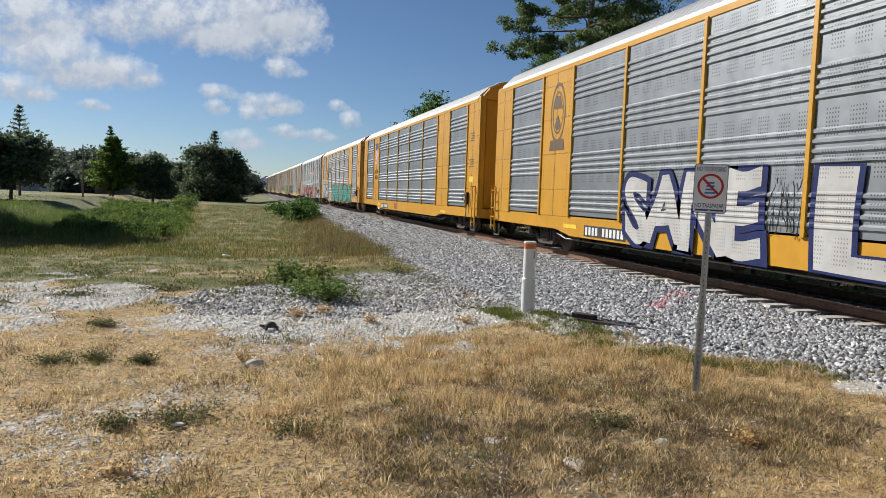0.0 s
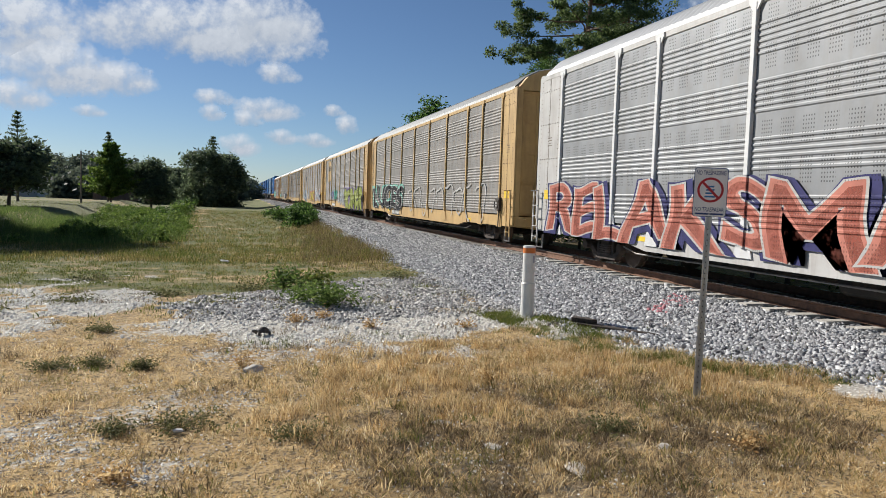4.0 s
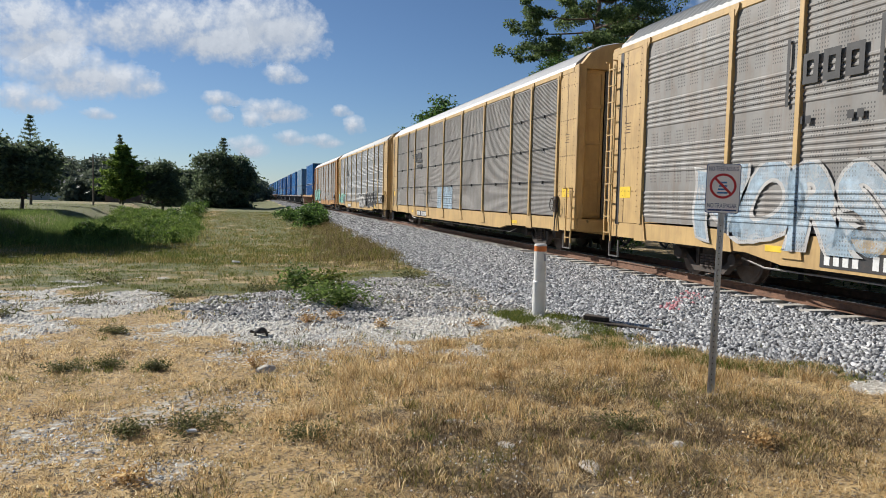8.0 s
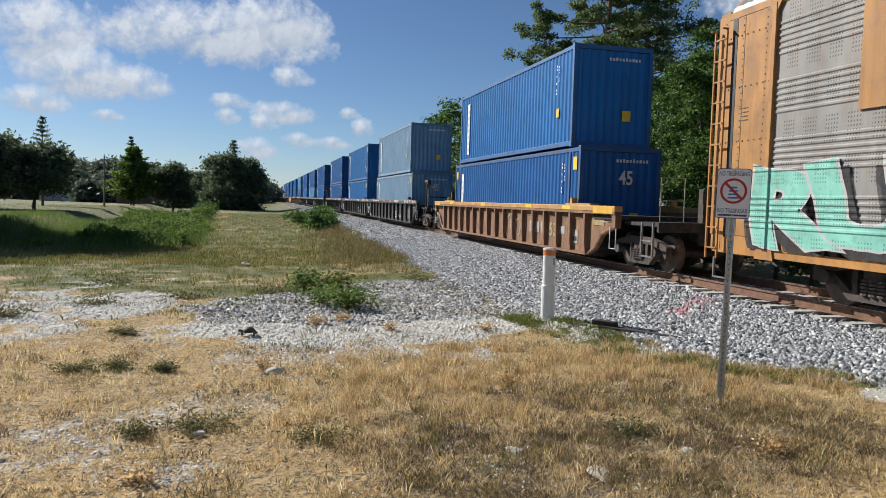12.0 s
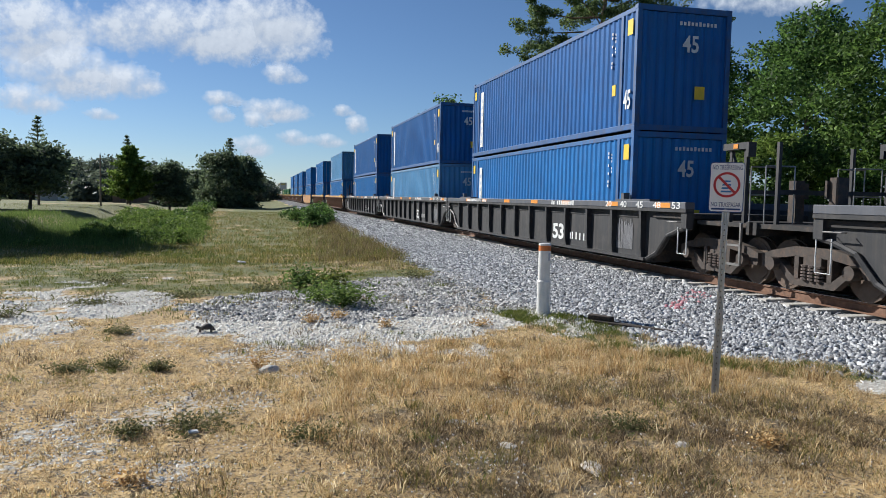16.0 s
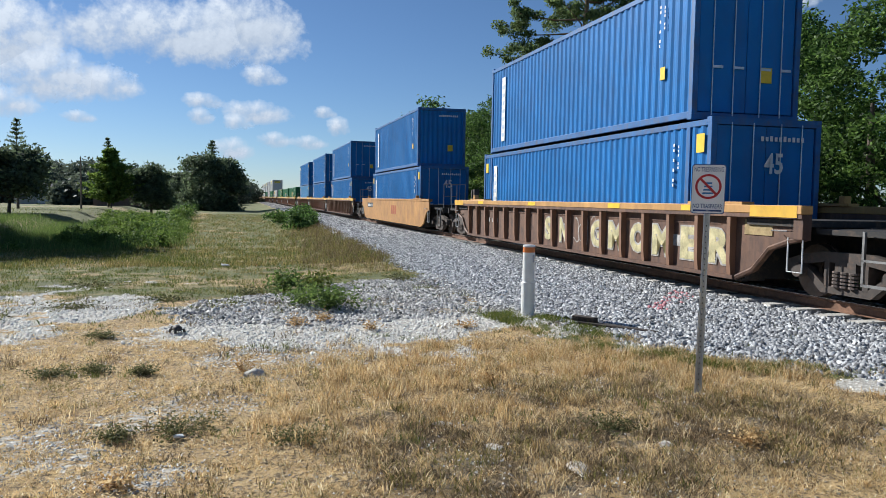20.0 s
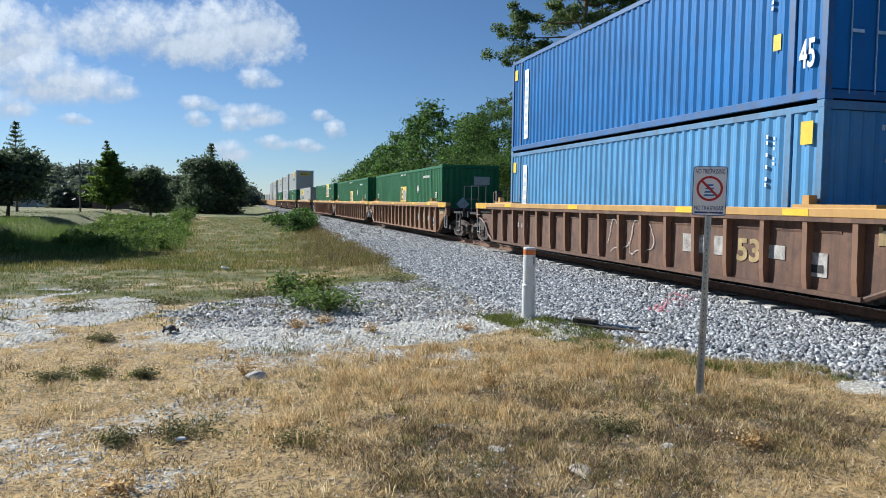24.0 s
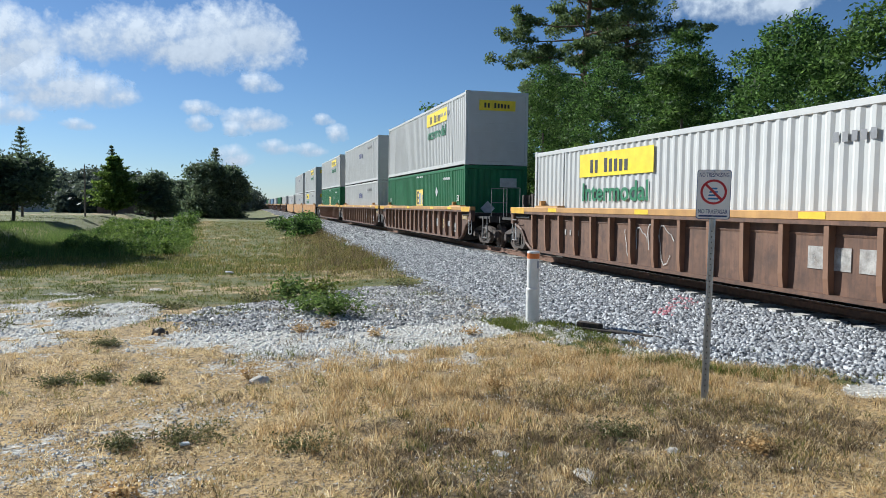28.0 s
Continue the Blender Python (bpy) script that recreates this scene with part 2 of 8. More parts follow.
# ---- ground ----
def toe(y):
    """Where the ballast bed ends towards the field."""
    return float(np.interp(y, (-50, 4, 6.2, 7.3, 8.5, 10.5, 13, 20, 30, 60, 200), (7.2, 7.0, 6.5, 5.5, 4.9, 4.6, 4.3, 4.3, 4.7, 5.4, 6.0)))


def ditch_edge(y):
    """Where the bank of the ditch begins on the side of the track."""
    return float(np.interp(y, (18, 24, 27, 29.5, 31.5, 51, 90, 200), (-40, -24, -13, -4.5, -2.4, -3.2, -5.4, -11)))


def height(x, y):
    """The lie of the land."""
    tx = toe(y)
    z = 0.0
    far = min(1, max(0, (y - 12) / 30))
    if x < tx:
        z = -0.45 * far * min(1, (tx - x) / 3.0)
    # ditch along the line, from its end near the crossing
    if y > 17 and x < 0.5:
        along = min(1, max(0, (y - 20) / 8.0))
        e = ditch_edge(y)
        u = min(1.0, max(0.0, (e - x) / 3.2))
        far_side = min(1.0, max(0.0, (x - e + 14.0) / 3.5))
        z -= 1.0 * along * u * u * (3 - 2 * u) * far_side * far_side * (3 - 2 * far_side)
    if x >= tx:
        z = min(0.075, 0.075 * (x - tx) / max(0.6, 8.2 - tx))
    if x > 11.6:
        z = 0.075 - min(1, (x - 11.6) / 3.0) * 0.5
    z += 0.035 * noise.noise((x * 0.55, y * 0.55, 0)) * (1 if x < tx else 0.3) + 0.012 * noise.noise((x * 2.3, y * 2.3, 3))
    return z


def spread(near, far, first, grow):
    """Ever wider steps from near to far."""
    out, step = [near], first
    while out[-1] < far:
        step *= grow
        out.append(out[-1] + step)
    return out


M_GROUND, gt, gb = nodes_of("field_ground")


def build_ground_material():
    t, b = gt, gb
    def attr(name):
        n = t.nodes.new("ShaderNodeAttribute")
        n.attribute_name = name
        return n.outputs["Fac"]
    big = noise_of(t, 0.35, 6, 0.65)
    mid = noise_of(t, 2.2, 7, 0.7)
    fine = noise_of(t, 26, 5, 0.7)
    straw = mix(t, ramp(t, mid, 0.32, 0.68), (0.38, 0.25, 0.11), (0.69, 0.49, 0.225))
    straw = mix(t, ramp(t, noise_of(t, 9.0, 6, 0.8), 0.54, 0.60), straw, (0.12, 0.085, 0.045))
    straw = mix(t, ramp(t, fine, 0.50, 0.60), straw, (0.16, 0.11, 0.055))
    straw = mix(t, ramp(t, noise_of(t, 55, 3, 0.6), 0.60, 0.68), straw, (0.52, 0.46, 0.36))
    dead = mix(t, ramp(t, noise_of(t, 30, 4, 0.7), 0.4, 0.6), (0.075, 0.06, 0.042), (0.21, 0.17, 0.115))
    straw = mix(t, math_node(t, "MULTIPLY", attr("dead"), ramp(t, noise_of(t, 5, 6, 0.75), 0.40, 0.60)), straw, dead)
    green = mix(t, ramp(t, mid, 0.3, 0.7), (0.060, 0.075, 0.020), (0.19, 0.185, 0.052))
    g = ramp(t, math_node(t, "ADD", attr("green"), math_node(t, "MULTIPLY", math_node(t, "SUBTRACT", big, 0.5), 0.9)), 0.35, 0.65)
    c = mix(t, g, straw, green)
    # pale shell rock
    vor = add(t, "ShaderNodeTexVoronoi", Scale=22.0)
    tc = t.nodes.new("ShaderNodeTexCoord")
    t.links.new(tc.outputs["Object"], vor.inputs["Vector"])
    shell = mix(t, ramp(t, vor.outputs["Distance"], 0.0, 0.6), (0.86, 0.83, 0.76), (0.50, 0.46, 0.39))
    s = ramp(t, math_node(t, "ADD", attr("shell"), math_node(t, "ADD", math_node(t, "MULTIPLY", math_node(t, "SUBTRACT", mid, 0.5), 0.9), math_node(t, "MULTIPLY", math_node(t, "SUBTRACT", noise_of(t, 11, 6, 0.75), 0.5), 1.9))), 0.42, 0.58)
    c = mix(t, s, c, shell)
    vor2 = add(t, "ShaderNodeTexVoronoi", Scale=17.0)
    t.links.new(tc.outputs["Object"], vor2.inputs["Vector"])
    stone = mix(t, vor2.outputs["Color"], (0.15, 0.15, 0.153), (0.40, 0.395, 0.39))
    # shade between the drawn stones, put into the colour as near-black gaps
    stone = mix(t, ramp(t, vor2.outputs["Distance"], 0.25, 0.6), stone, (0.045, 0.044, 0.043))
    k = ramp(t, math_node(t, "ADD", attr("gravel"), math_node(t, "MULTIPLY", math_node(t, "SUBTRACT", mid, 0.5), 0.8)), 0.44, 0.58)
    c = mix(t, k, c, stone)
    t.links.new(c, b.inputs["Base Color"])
    b.inputs["Roughness"].default_value = 0.95
    bump(t, b, math_node(t, "ADD", fine, math_node(t, "MULTIPLY", vor2.outputs["Distance"], k)), 0.9, 0.05)


build_ground_material()


def smooth(v, a, b):
    u = min(1.0, max(0.0, (v - a) / (b - a)))
    return u * u * (3 - 2 * u)


def rough_edge(x, y, k):
    """Uneven noise at three sizes, about -1 to 1."""
    return noise.noise((x * 0.45, y * 0.45, k)) + 0.6 * noise.noise((x * 1.3, y * 1.3, k + 5)) + 0.4 * noise.noise((x * 3.7, y * 3.7, k + 9))


def oval(x, y, cx, cy, rx, ry):
    return 1 - ((x - cx) / rx) ** 2 - ((y - cy) / ry) ** 2


def gravel_at(x, y):
    """How far the ground is covered with grey ballast."""
    w = rough_edge(x, y, 0)
    g = smooth(x + 0.5 * w, toe(y) - 0.5, toe(y) + 0.2) * (1 - smooth(x, 11.6, 13.0))
    # spilled ballast spreads from the bed far out into the field
    if 9 < y < 18 and -3 < x < 6:
        lower = float(np.interp(x, (-1.3, 0.5, 2.0, 4.5), (10.4, 10.0, 10.2, 10.9)))
        upper = float(np.interp(x, (-1.3, 0.1, 2.2, 4.3), (12.4, 14.2, 16.0, 17.0)))
        fan = smooth(min(y - lower, upper - y, (x + 1.35) * 0.8) + 0.55 * w, -0.15, 0.5)
        g = max(g, 0.52 * fan)
    return g


def shell_at(x, y):
    """How far the ground is pale shell rock."""
    w = rough_edge(x, y, 20)
    band = smooth(min((y - 8.75) * 0.7, 11.5 - y) + 1.15 * w, -0.35, 0.6) * (1 - smooth(x, 4.6, 5.6)) * (0.25 + 0.75 * smooth(x, -1.9, -0.4)) * smooth(x, -4.0, -2.0) if 6.5 < y < 13 else 0.0
    pile = smooth(oval(x, y, -1.95, 12.8, 0.95, 2.0) + 0.35 * w, -0.1, 0.5)
    left = 0.78 * smooth(w + 0.10 - 0.10 * max(0, y - 13), -0.1, 0.5) * smooth(y - 0.5 * x - 0.7 * w, 9.3, 10.8) * (1 - smooth(x, -1.2, 0.8)) if y < 19 else 0.0
    strip = 0.9 * smooth(oval(x, y, 6.7, 5.9, 1.5, 0.42) + 0.5 * w, 0, 0.7)
    spots = 0.0
    if y < 9.5:
        for cx, cy, rx, ry in ((0.15, 8.35, 0.7, 0.8), (1.1, 8.5, 0.5, 0.5), (-0.35, 6.5, 0.6, 0.35), (-0.95, 6.1, 0.45, 0.25), (-1.45, 5.55, 0.6, 0.35), (-0.45, 4.85, 0.5, 0.22), (7.2, 4.6, 1.4, 1.3)):
            spots = max(spots, 0.46 * smooth(oval(x, y, cx, cy, rx * 1.25, ry * 1.35) + 1.3 * w, -0.1, 0.9))
    fan = 0.55 * smooth(gravel_at(x, y), 0.1, 0.5) if x < toe(y) - 0.6 and 9 < y < 17 else 0.0
    return max(band, pile, left, strip, spots, fan)


def dead_at(x, y):
    """Grey, matted dead growth near the sign."""
    # beyond the track the ground colour is darkened for the train's shade
    if x > 12:
        return 1.0
    return smooth(oval(x, y, 2.6, 5.3, 2.6, 1.4) + 1.0 * rough_edge(x, y, 40), -0.35, 0.75)


def green_at(x, y):
    w = rough_edge(x, y, 60)
    g = smooth(y, 12.0, 14.5) * (0.64 + 0.45 * w) + 0.6 * smooth(y, 20, 25) * smooth(ditch_edge(y) - x, -0.5, 1.5)
    if 6 < y < 11.4:
        g = max(g, 0.75 * smooth(0.62 - abs(x - toe(y) + 0.35) + 0.3 * w, 0, 0.35))
    if 15.5 < y < 26 and -3.2 < x < 3:
        g = min(g, 0.58 + 0.45 * w)
    if y > 22 and -3 < x < 5:
        g = 0.72 + 0.5 * w + 0.2 * smooth(y, 50, 80)
    if x < -13:
        g = 0.80 if noise.noise((x * 0.05, y * 0.05, 7)) > -0.15 else 0.55
    if x > 12:
        g = 0.1 + 0.5 * smooth(x, 18, 30)
    return g


def build_ground():
    fine_x = list(np.arange(-6.0, 9.01, 0.13))
    xs = [-v for v in spread(6.2, 2600, 0.3, 1.13)[::-1]] + fine_x + spread(9.2, 2600, 0.3, 1.16)
    fine_y = list(np.arange(2.0, 20.01, 0.13))
    ys = [-v for v in spread(-1.7, 2200, 0.5, 1.3)[::-1]] + fine_y + spread(20.2, 2600, 0.22, 1.06)
    nx, ny = len(xs), len(ys)
    verts = [(x, y, height(x, y) if abs(x) < 300 and abs(y) < 500 else -0.4) for y in ys for x in xs]
    idx = np.arange(nx * ny).reshape(ny, nx)
    faces = np.stack([idx[:-1, :-1], idx[:-1, 1:], idx[1:, 1:], idx[1:, :-1]], -1).reshape(-1, 4)
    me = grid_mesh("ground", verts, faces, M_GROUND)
    for nm, fn in (("gravel", gravel_at), ("shell", shell_at), ("green", green_at), ("dead", dead_at)):
        a = me.attributes.new(nm, "FLOAT", "POINT")
        a.data.foreach_set("value", np.array([fn(x, y) for x, y, z in verts], dtype=np.float32))
    me.polygons.foreach_set("use_smooth", [True] * len(me.polygons))
    tagged(new("ground", me), "dry grass field with pale shell rock and grey gravel", "ground", kind="structure")


build_ground()


# ---- track ----
def build_track():
    for side in (-1, 1):
        x = TRACK_X + side * 0.755
        z0, z1 = RAIL_Z - 0.175, RAIL_Z
        rail = root("rail", x, 0, z0, "long rusty steel rail with a polished head", "rail", "rails of the track", "structure")
        prof = [(-0.075, 0), (0.075, 0), (0.075, 0.012), (0.012, 0.03), (0.012, 0.125), (0.036, 0.14), (0.036, 0.168), (-0.036, 0.168), (-0.036, 0.14), (-0.012, 0.125), (-0.012, 0.03), (-0.075, 0.012)]
        bm = bmesh.new()
        prism(bm, prof, "y", -760, 900)
        part("rail_body", bm, M_RAIL, rail)
        part("rail_head", boxes((-0.034, 0.034, -760, 900, 0.168, 0.175)), M_RAILTOP, rail, "bright worn running surface")
    # concrete ties: the near 300 singly, the rest joined
    track = root("track_bed", TRACK_X, 0, 0.0, "pale concrete ties in grey ballast", "railway track", kind="structure")
    prof = [(-0.13, -0.1), (0.13, -0.1), (0.105, 0.115), (-0.105, 0.115)]
    def tie():
        bm = bmesh.new()
        prism(bm, prof, "x", -1.3, 1.3)
        return bm
    me = shared(("tie",), tie, M_TIE)
    clip = shared(("clip",), lambda: boxes((-0.13, -0.06, -0.05, 0.05, 0, 0.035), (0.06, 0.13, -0.05, 0.05, 0, 0.035)), M_CAST)
    rnd = random.Random(5)
    for i in range(150):
        y = -12 + i * 0.61
        ob = part("tie", me, None, track)
        ob.matrix_basis = pose(rnd.uniform(-0.02, 0.02), y, 0.005 + rnd.uniform(-0.004, 0.006), 0, 0, rnd.uniform(-0.6, 0.6))
        if 10 < i < 32:
            for sx in (-0.755, 0.755):
                c = part("rail_clip", clip, None, track)
                c.matrix_basis = pose(sx, y, 0.118)
    bm = bmesh.new()
    for i in list(range(150, 1050)) + list(range(-1200, 0)):
        y = -12 + i * 0.61
        box(bm, -1.3, 1.3, y - 0.11, y + 0.11, -0.05, 0.12)
    tagged(part("tie_row", bm, M_TIE, track), kind="stuff")


build_track()


M_SPRING = surface("spring_steel", (0.13, 0.10, 0.085), 0.7, 0.1, 0.3, 6)


# ---- rolling stock: shared parts ----
def add_truck(car, y, z=0.0):
    """A two-axle freight truck under a car: bolster, side frames with springs, wheels and axles."""
    bolster = part("truck", shared(("bolster",), lambda: boxes((-1.1, 1.1, -0.2, 0.2, 0.38, 0.62), (-0.3, 0.3, -0.3, 0.3, 0.6, 0.72)), M_CAST), None, car)
    bolster.matrix_basis = pose(0, y, z)
    def frame_mesh():
        bm = bmesh.new()
        for rows in ([(-1.24, 0.36), (-1.24, 0.58), (-0.98, 0.66), (-0.45, 0.76), (0.45, 0.76), (0.98, 0.66), (1.24, 0.58), (1.24, 0.36), (1.06, 0.36), (0.98, 0.52), (0.42, 0.60), (-0.42, 0.60), (-0.98, 0.52), (-1.06, 0.36)],
                     [(-0.98, 0.53), (-0.86, 0.55), (-0.40, 0.24), (0.40, 0.24), (0.86, 0.55), (0.98, 0.53), (0.48, 0.13), (-0.48, 0.13)],
                     [(-0.42, 0.61), (-0.32, 0.61), (-0.32, 0.23), (-0.42, 0.23)], [(0.32, 0.61), (0.42, 0.61), (0.42, 0.23), (0.32, 0.23)]):
            prism(bm, rows, "x", -0.07, 0.07)
        return bm
    def spring_mesh():
        bm = bmesh.new()
        for k in (-0.16, 0.0, 0.16):
            for j in range(5):
                wheel = [(k + 0.075 * math.cos(a * math.tau / 8), 0.075 * math.sin(a * math.tau / 8)) for a in range(8)]
                prism(bm, [(u, v) for u, v in wheel], "z", 0.24 + j * 0.052, 0.27 + j * 0.052)
        for v in bm.verts:
            v.co = Vector((v.co.y, v.co.x, v.co.z))
        return bm
    def wheel_mesh():
        bm = bmesh.new()
        wheel_like(bm, -0.065, 0.065, 0.42, 0, 0.42, 20)
        wheel_like(bm, 0.05, 0.08, 0.445, 0, 0.42, 20)
        wheel_like(bm, -0.085, -0.06, 0.16, 0, 0.42, 16)
        wheel_like(bm, -0.075, -0.06, 0.36, 0, 0.42, 18)
        return bm
    def cap_mesh():
        bm = bmesh.new()
        wheel_like(bm, -0.09, 0.06, 0.115, 0, 0.44, 14)
        return bm
    for sx in (-1, 1):
        f = part("side_frame", shared(("side_frame",), frame_mesh, M_CAST), None, bolster)
        f.matrix_basis = pose(sx * 1.02, 0, 0)
        s = part("spring_nest", shared(("springs",), spring_mesh, M_SPRING), None, bolster)
        s["kind"] = "stuff"
        s.matrix_basis = pose(sx * 1.08, 0, 0)
        for dy in (-0.88, 0.88):
            w = part("wheel", shared(("wheel",), wheel_mesh, M_WHEEL), None, bolster)
            w.matrix_basis = pose(sx * 0.76, dy, 0, 0, 0, 0 if sx < 0 else 180)
            c = part("bearing_cap", shared(("cap",), cap_mesh, M_CAST), None, bolster)
            c.matrix_basis = pose(sx * 1.12, dy, 0)
    for dy in (-0.88, 0.88):
        part("axle", shared(("axle",), lambda: tube(bmesh.new(), [(-1.0, 0, 0.42), (1.0, 0, 0.42)], 0.08, 10), M_CAST), None, bolster).matrix_basis = pose(0, dy, 0)


def ladder_mesh(h, w, n, depth=0.10):
    """An upright ladder in the yz plane at x = 0, standing off to -x."""
    bm = bmesh.new()
    for y in (0, w):
        box(bm, -0.02, 0.012, y - 0.018, y + 0.018, 0, h)
        box(bm, -depth, -0.02, y - 0.012, y + 0.012, h - 0.03, h)
    for k in range(n):
        z = h * (k + 0.5) / n
        box(bm, -0.032, -0.006, 0, w, z - 0.012, z + 0.012)
    return bm


def coupler_mesh():
    return boxes((-0.12, 0.12, 0, 0.62, 0.74, 0.94), (-0.2, 0.2, 0.55, 0.82, 0.70, 1.0), (-0.28, 0.28, -0.05, 0.05, 0.62, 1.0))


def add_coupler(car, y, turn):
    part("coupler", shared(("coupler",), coupler_mesh, M_CAST), None, car).matrix_basis = pose(0, y, 0, 0, 0, turn)
    def hose():
        pts = [(0.25, 0.05, 0.72), (0.28, 0.22, 0.48), (0.3, 0.42, 0.34), (0.3, 0.62, 0.42), (0.28, 0.78, 0.6)]
        return tube(bmesh.new(), pts, 0.03, 6)
    part("air_hose", shared(("hose",), hose, M_BLACK), None, car).matrix_basis = pose(0, y, 0, 0, 0, turn)


def scrawl(car, x, y0, z0, w, h, n, seed, material, label, thick=0.05, name="graffiti"):
    """Looped paint strokes across a side, as flat ribbons."""
    rnd = random.Random(seed)
    bm = bmesh.new()
    for k in range(n):
        cy, cz = y0 + w * (k + 0.5) / n, z0 + h * 0.5
        a0, turns = rnd.uniform(0, 6.3), rnd.uniform(0.55, 0.95)
        ry, rz = w / n * rnd.uniform(0.35, 0.55), h * rnd.uniform(0.36, 0.5)
        lean = rnd.uniform(-0.25, 0.25)
        last = None
        for i in range(15):
            a = a0 + turns * math.tau * i / 14
            q = 1 + 0.22 * math.sin(3 * a + seed)
            c = Vector((cy + ry * q * math.cos(a) + lean * rz * math.sin(a), cz + rz * q * math.sin(a)))
            d = Vector((-math.sin(a) * ry, math.cos(a) * rz)).normalized()
            nrm = Vector((d.y, -d.x)) * thick * 0.5 * (0.6 + 0.5 * abs(math.sin(a * 1.5 + k)))
            v = (bm.verts.new((x - 0.0005 * k, c.x + nrm.x, c.y + nrm.y)), bm.verts.new((x - 0.0005 * k, c.x - nrm.x, c.y - nrm.y)))
            if last:
                bm.faces.new((last[0], last[1], v[1], v[0]))
            last = v
    part(name, bm, material, car, label)["kind"] = "stuff"


def ribbon(bm, x, pts, w, closed=False):
    """A flat painted line through the points."""
    n, sides = len(pts), []
    for i, p in enumerate(pts):
        a, c = (pts[i - 1], pts[(i + 1) % n]) if closed else (pts[max(0, i - 1)], pts[min(n - 1, i + 1)])
        d = Vector((c[0] - a[0], c[1] - a[1]))
        d = d.normalized() if d.length > 1e-5 else Vector((1, 0))
        nx_, nz_ = -d.y * w / 2, d.x * w / 2
        sides.append((bm.verts.new((x, p[0] + nx_, p[1] + nz_)), bm.verts.new((x, p[0] - nx_, p[1] - nz_))))
    for i in range(n if closed else n - 1):
        a, c = sides[i], sides[(i + 1) % n]
        bm.faces.new((a[0], a[1], c[1], c[0]))


def bubble(car, x, y0, z0, w, h, n, seed, fill, edge, label):
    """A painted piece: a row of swollen shapes, each a thin fill with a drawn outline and a stroke inside."""
    rnd = random.Random(seed)
    n = max(n, int(w / h * 1.5))
    cw = w / n
    for k in range(n):
        cy, cz = y0 + cw * (k + 0.5), z0 + h * (0.5 + rnd.uniform(-0.04, 0.04))
        if abs(cy) > 6.6 and x < -1.53 and z0 < 0.7:
            cz += 0.12
        p = [rnd.uniform(0, 6.3) for _ in range(3)]
        lean, ry, rz = rnd.uniform(-0.16, 0.16), cw * rnd.uniform(0.46, 0.58), h * rnd.uniform(0.38, 0.46)
        ring = []
        for i in range(30):
            a = i * math.tau / 30
            r = 1 + 0.10 * math.sin(2 * a + p[0]) + 0.10 * math.sin(3 * a + p[1]) + 0.05 * math.sin(5 * a + p[2])
            c, s = math.cos(a), math.sin(a)
            u, v = ry * r * math.copysign(abs(c) ** 0.7, c), rz * r * math.copysign(abs(s) ** 0.7, s)
            ring.append((cy + u + lean * v, cz + max(-rz, min(rz, v))))
        dx = 0.0003 * (k % 3)
        bm = bmesh.new()
        mid = bm.verts.new((x - 0.004 - dx, cy, cz))
        vs = [bm.verts.new((x - 0.004 - dx, *q)) for q in ring]
        for i in range(30):
            bm.faces.new((mid, vs[i], vs[(i + 1) % 30]))
        piece = part("graffiti", bm, fill, car, label)
        bm = bmesh.new()
        ribbon(bm, x - 0.006 - dx, ring, 0.075, True)
        part("graffiti_outline", bm, edge, piece)
        bm = bmesh.new()
        a0 = rnd.uniform(0, 6.3)
        ribbon(bm, x - 0.007 - dx, [(cy + ry * 0.45 * math.cos(a0 + t * 0.34) + lean * t * 0.05, cz + rz * 0.6 * math.sin(a0 + t * 0.34) * (1 - t * 0.05)) for t in range(10)], 0.05)
        part("graffiti_stroke", bm, edge, piece)


POSTS = {1: (1.5, 4.0, 6.0, 8.75, 11.7, 14.5, 17.45, 20.2, 22.2, 24.7), 2: (1.25, 3.3, 5.1, 8.05, 11.0, 13.95, 16.9, 19.85, 21.6, 24.6)}


def glyph(char, fat):
    """One flat capital in fine strips, in units of its own unswollen box."""
    key = ("glyph", char, fat)
    if key in kept:
        return kept[key]
    out = None
    for q in (0.0, fat):
        cu = bpy.data.curves.new("letters", "FONT")
        cu.body, cu.size, cu.offset, cu.resolution_u = char, 1.0, q, 4
        ob = bpy.data.objects.new("letters", cu)
        me = bpy.data.meshes.new_from_object(ob)
        bpy.data.objects.remove(ob)
        bpy.data.curves.remove(cu)
        co = np.array([v.co[:2] for v in me.vertices])
        if q == 0.0:
            lo, hi = co.min(0), co.max(0)
        out = me
    bm = bmesh.new()
    bm.from_mesh(out)
    bpy.data.meshes.remove(out)
    for v in bm.verts:
        v.co = Vector(((v.co.x - (lo[0] + hi[0]) / 2) / (hi[0] - lo[0]), (v.co.y - (lo[1] + hi[1]) / 2) / (hi[1] - lo[1]), 0))
    for axis in (0, 1):
        for c in (-0.5, -0.3, -0.1, 0.1, 0.3, 0.5):
            no = Vector((1, 0, 0)) if axis == 0 else Vector((0, 1, 0))
            bmesh.ops.bisect_plane(bm, geom=bm.verts[:] + bm.edges[:] + bm.faces[:], plane_co=no * c, plane_no=no)
    bm.verts.index_update()
    kept[key] = (np.array([v.co[:2] for v in bm.verts]), [[v.index for v in f.verts] for f in bm.faces], (hi[0] - lo[0]))
    bm.free()
    return kept[key]


